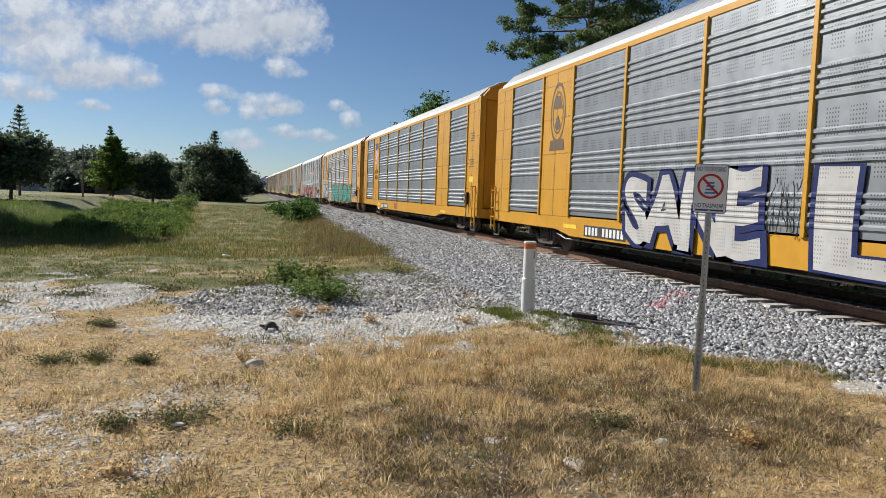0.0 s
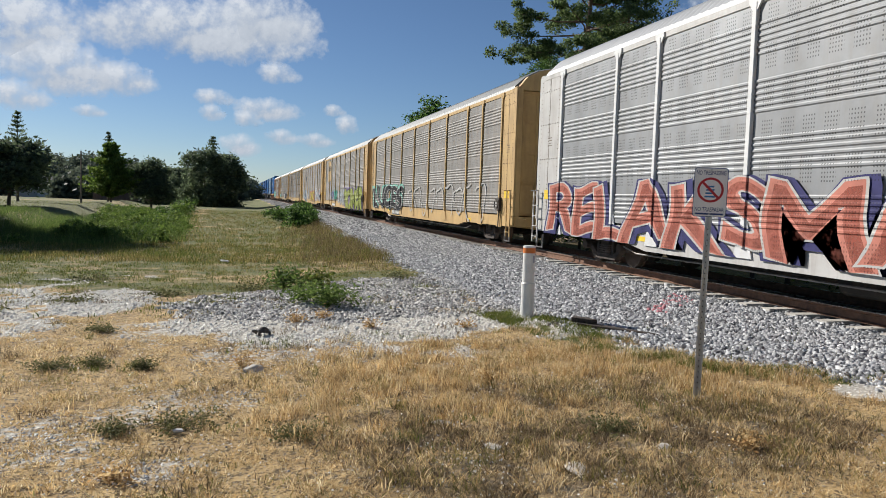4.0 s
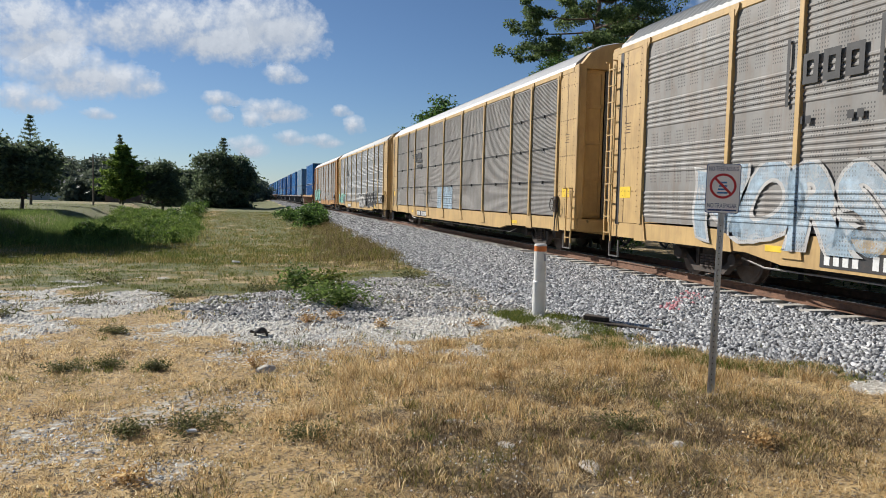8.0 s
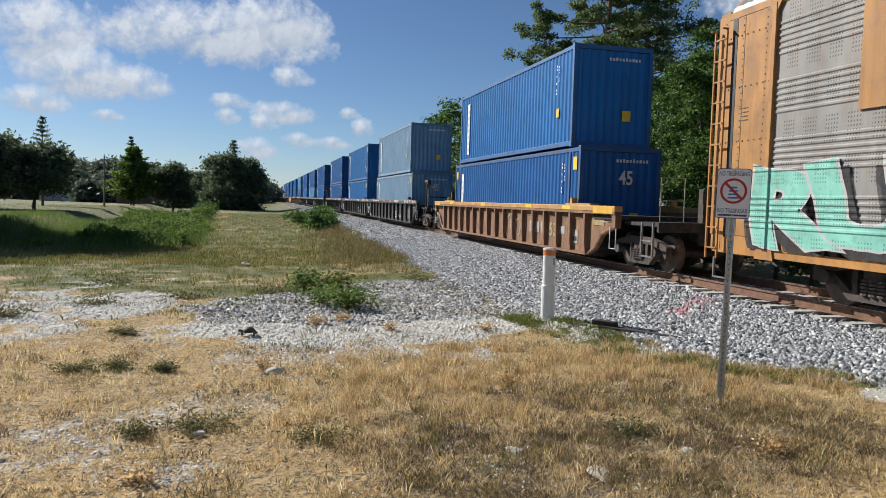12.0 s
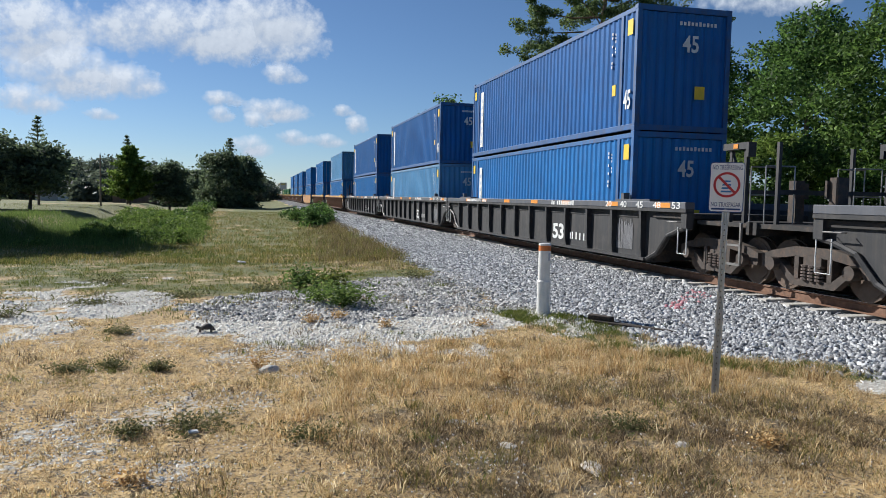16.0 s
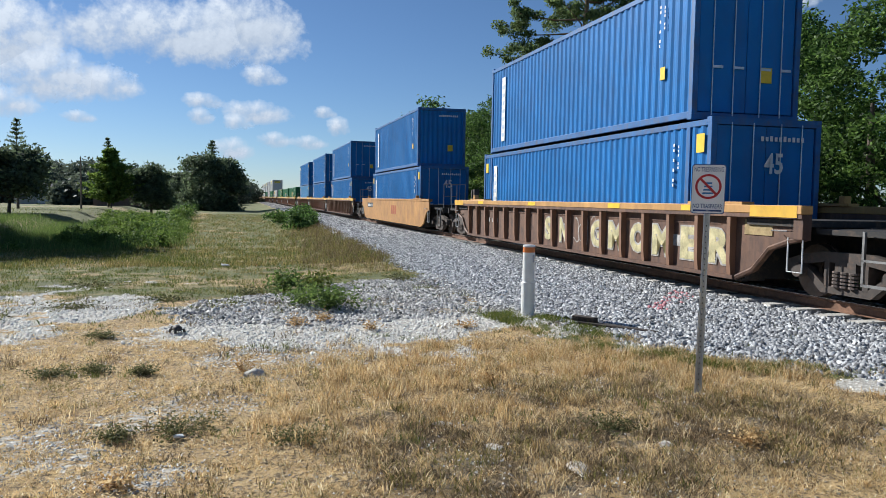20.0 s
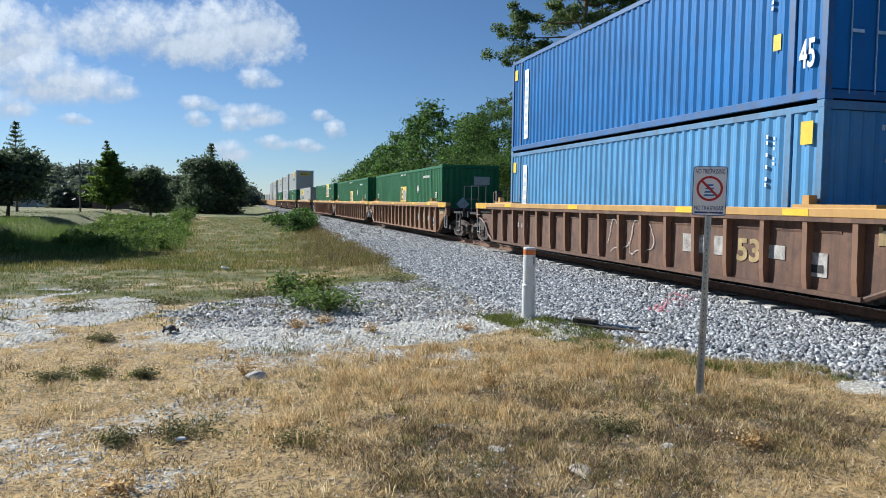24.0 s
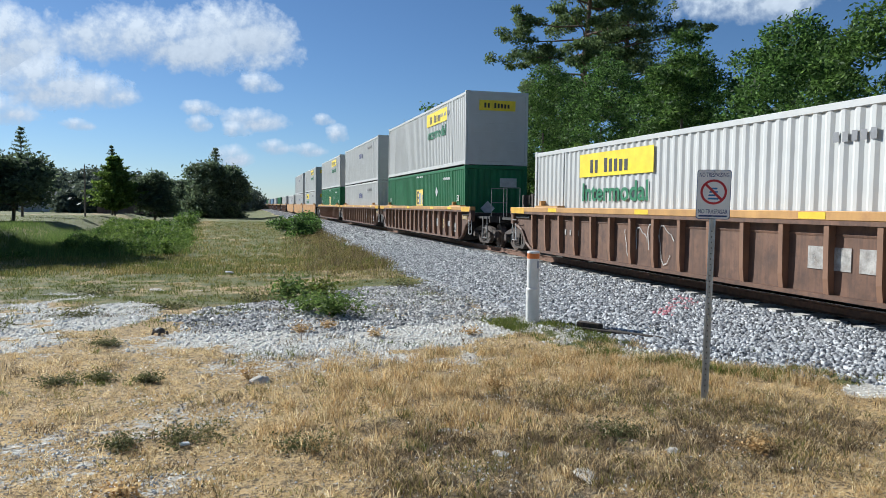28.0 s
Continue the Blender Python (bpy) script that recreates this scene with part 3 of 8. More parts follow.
def piece(car, kind, word, y0, y1, z0, z1, coats, label, seed, wild=1.0, name="graffiti"):
    """A sprayed word from y0 to y1: coats of (swelling, paint, shift along, shift up), the lowest first, laid over the posts."""
    sub = random.Random(seed)
    wide = [glyph(c, 0.0)[2] for c in word]
    form, at = [], 0.0
    for c, w in zip(word, wide):
        form.append((c, (at + w / 2) / sum(wide), w / sum(wide), sub.uniform(-0.10, 0.10) * wild, sub.uniform(-0.05, 0.07) * wild, sub.uniform(0.9, 1.12), sub.uniform(-0.30, 0.30) * wild, sub.uniform(0, 6.28), sub.uniform(-0.16, 0.16) * wild))
        at += w
    span, tall, first = y0 - y1, z1 - z0, None
    for layer, (fat, paint, dy, dz) in enumerate(coats):
        bm = bmesh.new()
        for k, (c, mid, w, turn, up, grow, taper, ph, lean) in enumerate(form):
            co, faces, gw = glyph(c, round(fat * min(1.0, (tall * 1.18) / (span * w * 1.06 / glyph(c, 0.0)[2])) ** 0.8, 2))
            vs = []
            for u, v in co:
                u2 = u * (1 + taper * v) + lean * v + 0.05 * wild * math.sin(5 * v + ph)
                v2 = v * grow + up + 0.06 * wild * math.sin(4.5 * u + ph) + turn * u
                vs.append(bm.verts.new((-FACE - 0.034 - 0.0007 * (layer + (len(coats) * k if layer else 0)), y0 - span * (mid + u2 * w) + dy, min(z1 + 0.10, max(z0 - 0.06, z0 + tall * (0.5 + 0.86 * v2) + dz)))))
            for f in faces:
                try:
                    bm.faces.new([vs[i] for i in f])
                except ValueError:
                    pass
        deep = 0.05 if kind == 1 else 0.06
        for v in POSTS[kind]:
            y = -HALF + v
            if y1 - 1 < y < y0 + 1:
                for d in (-0.072, -0.064, 0.064, 0.072):
                    bmesh.ops.bisect_plane(bm, geom=bm.verts[:] + bm.edges[:] + bm.faces[:], plane_co=(0, y + d, 0), plane_no=(0, 1, 0))
                for q in bm.verts:
                    if abs(q.co.y - y) < 0.066:
                        q.co.x -= deep - 0.030
        ob = part(name if first is None else name + "_coat", bm, paint, first or car, label if first is None else "")
        first = first or ob


M_DOOR = surface("dull_grey_door", (0.26, 0.26, 0.255), 0.6, 0.1, 0.25, 1.5, 0.35, (0.16, 0.11, 0.08), 0.4)


def brake_wheel():
    """A spoked hand brake on its box."""
    bm = boxes((-0.09, 0, -0.08, 0.08, -0.22, 0.22))
    ring = [(-0.15, 0.17 * math.cos(k * math.tau / 16), 0.17 * math.sin(k * math.tau / 16)) for k in range(17)]
    tube(bm, ring, 0.014, 5)
    for k in range(4):
        q = k * math.pi / 2
        tube(bm, [(-0.10, 0, 0), (-0.15, 0.165 * math.cos(q), 0.165 * math.sin(q))], 0.010, 4)
    tube(bm, [(-0.05, 0, -0.2), (-0.05, 0.05, -0.75)], 0.02, 5)
    return bm


# ---- covered car carriers ----
HALF = 13.1
FACE = 1.52


def ridged(y0, y1, z0, z1, groups=4, ridges=4, depth=0.035, x=-FACE, cover=0.62):
    """A steel panel with level ridges in groups and plain strips between them."""
    prof = [(0.0, z0)]
    span = (z1 - z0) / groups
    for g in range(groups):
        base = z0 + g * span
        step = span * cover / ridges
        for r in range(ridges):
            z = base + span * (0.10 if cover < 0.7 else 0.025) + r * step
            prof += [(0.0, z), (-depth, z + step * 0.22), (-depth, z + step * 0.5), (0.0, z + step * 0.72)]
    prof.append((0.0, z1))
    bm = bmesh.new()
    a = [bm.verts.new((x + d, y0, z)) for d, z in prof]
    b = [bm.verts.new((x + d, y1, z)) for d, z in prof]
    for i in range(len(prof) - 1):
        bm.faces.new((a[i], b[i], b[i + 1], a[i + 1]))
    back = [bm.verts.new(p) for p in ((x + 0.03, y0, z0), (x + 0.03, y1, z0), (x + 0.03, y1, z1), (x + 0.03, y0, z1))]
    bm.faces.new(back)
    bm.faces.new((a[0], b[0], back[1], back[0]))
    bm.faces.new((a[-1], back[3], back[2], b[-1]))
    return bm


def roof_mesh():
    """The arched roof with its crosswise ribs and a rounded edge."""
    arc = [(-FACE, 4.95), (-FACE + 0.05, 5.06), (-1.15, 5.35), (-0.75, 5.55), (-0.3, 5.65), (0.3, 5.65), (0.75, 5.55), (1.15, 5.35), (FACE - 0.05, 5.06), (FACE, 4.95)]
    bm = bmesh.new()
    rings, n = [], 216
    for i in range(n + 1):
        y = -HALF + 0.35 + (2 * HALF - 0.7) * i / n
        up = 0.042 if i % 2 else 0.0
        rings.append([bm.verts.new((u, y, v + up * (0.0 if q in (0, len(arc) - 1) else 0.35 if q in (1, len(arc) - 2) else 0.85))) for q, (u, v) in enumerate(arc)])
    for a, b in zip(rings, rings[1:]):
        for k in range(len(arc) - 1):
            bm.faces.new((a[k], b[k], b[k + 1], a[k + 1]))
    bm.faces.new(rings[0])
    bm.faces.new(rings[-1][::-1])
    return bm


def car_carrier(middle, label, paint, panel, roof, kind, post=None, logo=None, extras=None, numbers=True, tall_ladder=-1):
    """kind 1: wide painted panels and narrow posts flush with the side; kind 2: posts that stand proud."""
    car = root("autorack_car", TRACK_X, middle, RAIL_Z, label, "railway car", "covered car carriers of the train")
    post = post or paint
    fine = kind == 3
    kind = 2 if fine else kind
    movers.append((car, middle))
    sill = bmesh.new()
    low = [(-HALF + 0.2, 1.0), (-HALF + 0.2, 0.66), (-7.9, 0.64), (-7.0, 0.50), (7.0, 0.50), (7.9, 0.64), (HALF - 0.2, 0.66), (HALF - 0.2, 1.0)]
    for s in (-1, 1):
        prism(sill, low, "x", *sorted((s * FACE, s * 1.42)))
    box(sill, -1.40, 1.40, -HALF + 0.3, HALF - 0.3, 0.80, 0.98)
    box(sill, -0.35, 0.35, -HALF + 0.2, HALF - 0.2, 0.55, 0.80)
    part("side_sill", sill, paint, car)
    def under():
        bm = boxes((-0.32, 0.32, -7.6, 7.6, 0.26, 0.79), *[(-1.38, 1.38, y - 0.08, y + 0.08, 0.52, 0.79) for y in (-7.2, -5.4, -3.6, -1.8, 0, 1.8, 3.6, 5.4, 7.2)])
        tube(bm, [(-0.85, 1.0, 0.40), (-0.85, 2.2, 0.40)], 0.20, 10)
        tube(bm, [(-0.95, -3.2, 0.42), (-0.95, -2.5, 0.42)], 0.16, 10)
        box(bm, -1.0, -0.6, -1.2, -0.7, 0.30, 0.62)
        return bm
    part("underframe", shared(("under",), under, M_DARK), None, car)
    part("brake_pipe", shared(("brake_pipe",), lambda: tube(bmesh.new(), [(-1.36, -8.2, 0.52), (-1.36, -7.6, 0.40), (-1.36, 7.6, 0.40), (-1.36, 8.2, 0.52)], 0.018, 6), M_STEEL), None, car)
    part("roof", shared(("roof",), roof_mesh, roof), None, car)
    for e in (0, 180):
        part("end_wall", shared(("inner",), lambda: boxes((-1.36, 1.36, -HALF + 0.5, -HALF + 0.56, 1.0, 5.0)), M_DARK), None, car).matrix_basis = pose(0, 0, 0, 0, 0, e)
    if kind == 1:
        cells = [("s", 0, 1.5), ("p", 1.5, 4.0), ("s", 4.0, 6.0), ("p", 6.0, 8.75), ("p", 8.75, 11.7), ("p", 11.7, 14.5), ("p", 14.5, 17.45), ("p", 17.45, 20.2), ("s", 20.2, 22.2), ("p", 22.2, 24.7), ("s", 24.7, 26.2)]
    else:
        edge = (1.25, 3.3, 5.1, 8.05, 11.0, 13.95, 16.9, 19.85, 21.6, 24.6)
        cells = [("s", 0, 1.25)] + [("p", a, b) for a, b in zip(edge, edge[1:])] + [("s", 24.6, 26.2)]
    for s in (-1, 1):
        turn = 0 if s < 0 else 180
        for what, a, b in cells:
            y0, y1 = -HALF + a, -HALF + b
            if s > 0:
                y0, y1 = -y1, -y0
            mid, half = (y0 + y1) / 2 * (1 if s < 0 else -1), (b - a) / 2
            if what == "p":
                g, r = (4, 4) if kind == 1 else (4, 6)
                key = ("panel", round(b - a, 2), kind, fine)
                if fine:
                    ob = part("side_panel", shared(key, lambda: ridged(-half + 0.03, half - 0.03, 1.04, 4.82, 4, 24, 0.012, cover=0.95), panel), None, car)
                    for q in (1, 2, 3):
                        seam = part("panel_seam", shared(("seam", round(b - a, 2)), lambda: boxes((-FACE - 0.022, -FACE + 0.01, -half + 0.04, half - 0.04, -0.016, 0.016), (-FACE - 0.05, -FACE, -0.03, 0.03, -0.06, 0.03)), M_BLACK), None, ob, "dark seam between panels")
                        seam.matrix_basis = pose(0, 0, 1.04 + q * 0.945)
                else:
                    ob = part("side_panel", shared(key, lambda: ridged(-half + 0.03, half - 0.03, 1.04, 4.82, g, r, 0.03 if kind == 1 else 0.014), panel), None, car)
            else:
                key = ("sheet", round(b - a, 2))
                ob = part("side_sheet", shared(key, lambda: soft_box(-FACE - 0.012, -FACE + 0.06, -half, half, 0.98, 4.93, 0.012), paint), None, car)
            ob.matrix_basis = pose(0, 0, 0, 0, 0, turn) @ pose(0, mid, 0)
            if what == "s" and s < 0:
                def bolt_grid(half=half):
                    bm = bmesh.new()
                    for z in np.arange(1.25, 4.8, 0.118):
                        for y in (-half + 0.22, 0.06, half - 0.22):
                            box(bm, -FACE - 0.020, -FACE - 0.012, y - 0.009, y + 0.009, z - 0.009, z + 0.009)
                    for z in (1.7, 2.65, 3.6, 4.5):
                        for q in range(int(half * 2 / 0.16)):
                            box(bm, -FACE - 0.022, -FACE - 0.012, -half + 0.1 + q * 0.16, -half + 0.122 + q * 0.16, z - 0.011, z + 0.011)
                    return bm
                tagged(part("bolt_field", shared(("bolts", round(b - a, 2)), bolt_grid, LOGO_DK), None, ob), kind="stuff")
                part("sheet_seam", shared(("sheet_seam",), lambda: boxes((-FACE - 0.0155, -FACE - 0.012, -0.008, 0.008, 1.0, 4.9)), LOGO_DK), None, ob, "dark seam in the sheet").matrix_basis = pose(0, 0.02, 0)
        # top rail and posts
        key = ("top_rail",)
        part("top_rail", shared(key, lambda: soft_box(-FACE - 0.02, -FACE + 0.08, -HALF + 0.3, HALF - 0.3, 4.82, 4.96, 0.015), paint), None, car).matrix_basis = pose(0, 0, 0, 0, 0, turn)
        bounds = sorted({round(v, 2) for w_, a, b in cells for v in (a, b) if 0.5 < v < 25.7})
        wide, deep = (0.11, 0.05) if kind == 1 else (0.12, 0.06)
        for v in bounds:
            y = (-HALF + v) * (1 if s < 0 else 1)
            def post_mesh(wide=wide, deep=deep):
                bm = soft_box(-FACE - deep, -FACE + 0.03, -wide / 2, wide / 2, 0.98, 4.86, 0.012)
                if kind == 2:
                    prism(bm, [(-0.16, 4.94), (-0.16, 4.86), (-wide / 2, 4.72), (wide / 2, 4.72), (0.16, 4.86), (0.16, 4.94)], "x", -FACE - 0.05, -FACE - 0.02)
                    prism(bm, [(-0.24, 0.62), (-wide / 2, 1.35), (wide / 2, 1.35), (0.24, 0.62)], "x", -FACE - deep + 0.03, -FACE - 0.005)
                return bm
            part("post", shared(("post", kind), post_mesh, post), None, car).matrix_basis = pose(0, 0, 0, 0, 0, turn) @ pose(0, y if s < 0 else -y, 0)
        # ladders by the ends, low grab ladder for kind 1, full height for kind 2
        for e in (-1, 1):
            full = kind == 2 and e * s == tall_ladder
            h = 4.15 if full else 1.45
            lad = part("ladder", shared(("ladder", full), lambda: ladder_mesh(h, 0.34, 11 if full else 5), paint), None, car)
            lad.matrix_basis = pose(0, 0, 0, 0, 0, turn) @ pose(-FACE - 0.09, e * (HALF - 0.20) - 0.17, 0.55 if full else 0.35)
            if full:
                slot = part("slot", shared(("slot",), lambda: boxes((-FACE - 0.017, -FACE - 0.012, -0.07, 0.07, 0.95, 4.86)), M_BLACK), None, car, "dark gap beside the ladder")
                slot.matrix_basis = pose(0, 0, 0, 0, 0, turn) @ pose(0, e * (HALF - 0.50), 0)
            st = part("step", shared(("step",), lambda: boxes((-0.02, 0.02, 0, 0.03, 0, 0.35), (-0.02, 0.02, 0.42, 0.45, 0, 0.35), (-0.02, 0.02, 0, 0.45, -0.03, 0)), M_STEEL), None, car)
            st.matrix_basis = pose(0, 0, 0, 0, 0, turn) @ pose(-FACE - 0.02, e * (HALF - 0.42) - 0.22, 0.22)
    # end doors: folding leaves between corner columns
    for e in (-1, 1):
        turn = 0 if e < 0 else 180
        def column():
            return soft_box(-FACE - 0.005, -FACE + 0.22, -HALF + 0.02, -HALF + 0.34, 0.7, 5.0, 0.02)
        for s in (-1, 1):
            ob = part("corner_column", shared(("column",), column, paint), None, car)
            ob.matrix_basis = pose(0, 0, 0, 0, 0, turn) if s < 0 else pose(0, 0, 0, 0, 0, turn) @ Matrix.Diagonal((-1, 1, 1, 1))
        def leaf(k):
            x0, y0 = -1.28 + k * 0.64, -HALF + 0.26 + 0.05 * (k % 2)
            bm = soft_box(x0 + 0.02, x0 + 0.60, y0, y0 + 0.05, 1.0, 4.95, 0.015)
            for z in (1.05, 2.0, 2.95, 3.9, 4.8):
                box(bm, x0 + 0.05, x0 + 0.57, y0 - 0.035, y0, z, z + 0.09)
            for x in (x0 + 0.05, x0 + 0.50):
                box(bm, x, x + 0.07, y0 - 0.035, y0, 1.14, 4.8)
            return bm
        for k in range(4):
            part("end_door", shared(("leaf", k), lambda: leaf(k), M_DOOR if k % 2 else paint), None, car).matrix_basis = pose(0, 0, 0, 0, 0, turn)
        hood = bmesh.new()
        prism(hood, [(-FACE + 0.02, 4.9), (-1.15, 5.32), (-0.75, 5.52), (-0.3, 5.62), (0.3, 5.62), (0.75, 5.52), (1.15, 5.32), (FACE - 0.02, 4.9)], "y", -HALF + 0.1, -HALF + 0.42)
        part("end_hood", hood, paint, car).matrix_basis = pose(0, 0, 0, 0, 0, turn)
        part("end_sill", shared(("end_sill",), lambda: boxes((-1.45, 1.45, -HALF - 0.02, -HALF + 0.3, 0.66, 0.98), (-1.2, 1.2, -HALF - 0.2, -HALF, 0.90, 0.95)), paint), None, car).matrix_basis = pose(0, 0, 0, 0, 0, turn)
        add_truck(car, e * 9.6)
        add_coupler(car, e * (HALF + 0.0) if e > 0 else -HALF, 180 if e < 0 else 0)
    brake = part("hand_brake", shared(("brake",), brake_wheel, M_CAST), None, car)
    brake.matrix_basis = pose(-FACE - 0.02, -HALF + 1.15, 1.35)
    if numbers:
        # the car's number as plain bars, on a black field
        y = HALF - 8.0
        part("number_field", boxes((-FACE - 0.008, -FACE, y - 1.05, y + 1.05, 0.55, 0.82)), M_BLACK, car)
        part("number_bar_row", boxes(*[(-FACE - 0.012, -FACE - 0.006, y - 0.95 + k * 0.18, y - 0.84 + k * 0.18, 0.59, 0.78) for k in range(11) if k != 6]), M_WHITE, car)["kind"] = "stuff"
    for dy in (-8.3, 7.0):
        part("reflector", boxes((-FACE - 0.006, -FACE, dy - 0.4, dy + 0.4, 0.70, 0.80)), M_YELLOWTAG, car)
    if kind == 1:
        for z, rows, w in ((3.45, 4, 0.5), (2.75, 1, 0.6), (2.5, 3, 0.55)):
            part("data_bar_block", boxes(*[(-FACE - 0.018, -FACE - 0.013, -HALF + 0.85 - w / 2, -HALF + 0.85 + w / 2 - 0.07 * (q % 3), z + 0.09 * q, z + 0.035 + 0.09 * q) for q in range(rows)]), LOGO_DK, car)["kind"] = "stuff"
        part("warning_label", boxes((-FACE - 0.02, -FACE - 0.013, -HALF + 0.6, -HALF + 1.08, 1.95, 2.15)), M_YELLOWTAG, car, "yellow warning label")
    if kind == 2:
        for dy in (-HALF + 0.62, HALF - 0.85):
            part("warning_label", boxes((-FACE - 0.02, -FACE - 0.013, dy - 0.24, dy + 0.24, 1.55, 1.80)), M_YELLOWTAG, car, "yellow warning label")
            part("data_bar_block", boxes(*[(-FACE - 0.018, -FACE - 0.013, dy - 0.13, dy + 0.13 - 0.05 * (q % 3), 3.0 + 0.07 * q, 3.018 + 0.07 * q) for q in range(4)]), LOGO_DK, car)["kind"] = "stuff"
    if extras:
        extras(car)
    return car


# ---- well cars ----
Y_PATCH = surface("yellow_patch_paint", (0.66, 0.38, 0.03), 0.55, 0, 0.2, 3, 0.3, (0.4, 0.22, 0.06))
WELL = 9.55       # half length of a well body
SIDE_X = 1.47


def well_side(ribs, smooth_side):
    """One side wall of a well, in the yz plane at -SIDE_X, tapered up over the trucks."""
    bm = bmesh.new()
    if smooth_side:
        out = [(-7.9, 0.16), (7.9, 0.16), (8.5, 0.34), (9.0, 0.85), (WELL, 1.0), (WELL, 1.46), (-WELL, 1.46), (-WELL, 1.0), (-9.0, 0.85), (-8.5, 0.34)]
        prism(bm, out, "x", -SIDE_X, -SIDE_X + 0.06)
    else:
        out = [(-7.9, 0.16), (7.9, 0.16), (8.35, 0.34), (8.75, 0.72), (9.2, 0.86), (WELL, 0.92), (WELL, 1.31), (-WELL, 1.31), (-WELL, 0.92), (-9.2, 0.86), (-8.75, 0.72), (-8.35, 0.34)]
        prism(bm, out, "x", -SIDE_X + 0.10, -SIDE_X + 0.14)
        box(bm, -SIDE_X - 0.02, -SIDE_X + 0.10, -7.9, 7.9, 0.16, 0.225)
        box(bm, -SIDE_X - 0.045, -SIDE_X + 0.10, -WELL, WELL, 1.245, 1.31)
        tube(bm, [(-SIDE_X + 0.12, -7.4, 1.10), (-SIDE_X + 0.12, 7.4, 1.10)], 0.035, 6)
        for e in (-1, 1):
            tube(bm, [(-SIDE_X + 0.05, e * u, v) for u, v in ((7.9, 0.19), (8.35, 0.37), (8.75, 0.75), (9.2, 0.89), (WELL, 0.95))], 0.045, 6)
            box(bm, -SIDE_X - 0.02, -SIDE_X + 0.10, e * 9.45 - 0.1, e * 9.45 + 0.1, 0.93, 1.25)
    return bm


def well_rib():
    bm = bmesh.new()
    prism(bm, [(-SIDE_X + 0.10, 0.22), (-SIDE_X + 0.015, 0.22), (-SIDE_X - 0.015, 0.45), (-SIDE_X - 0.03, 1.24), (-SIDE_X + 0.10, 1.24)], "y", -0.05, 0.05)
    return bm


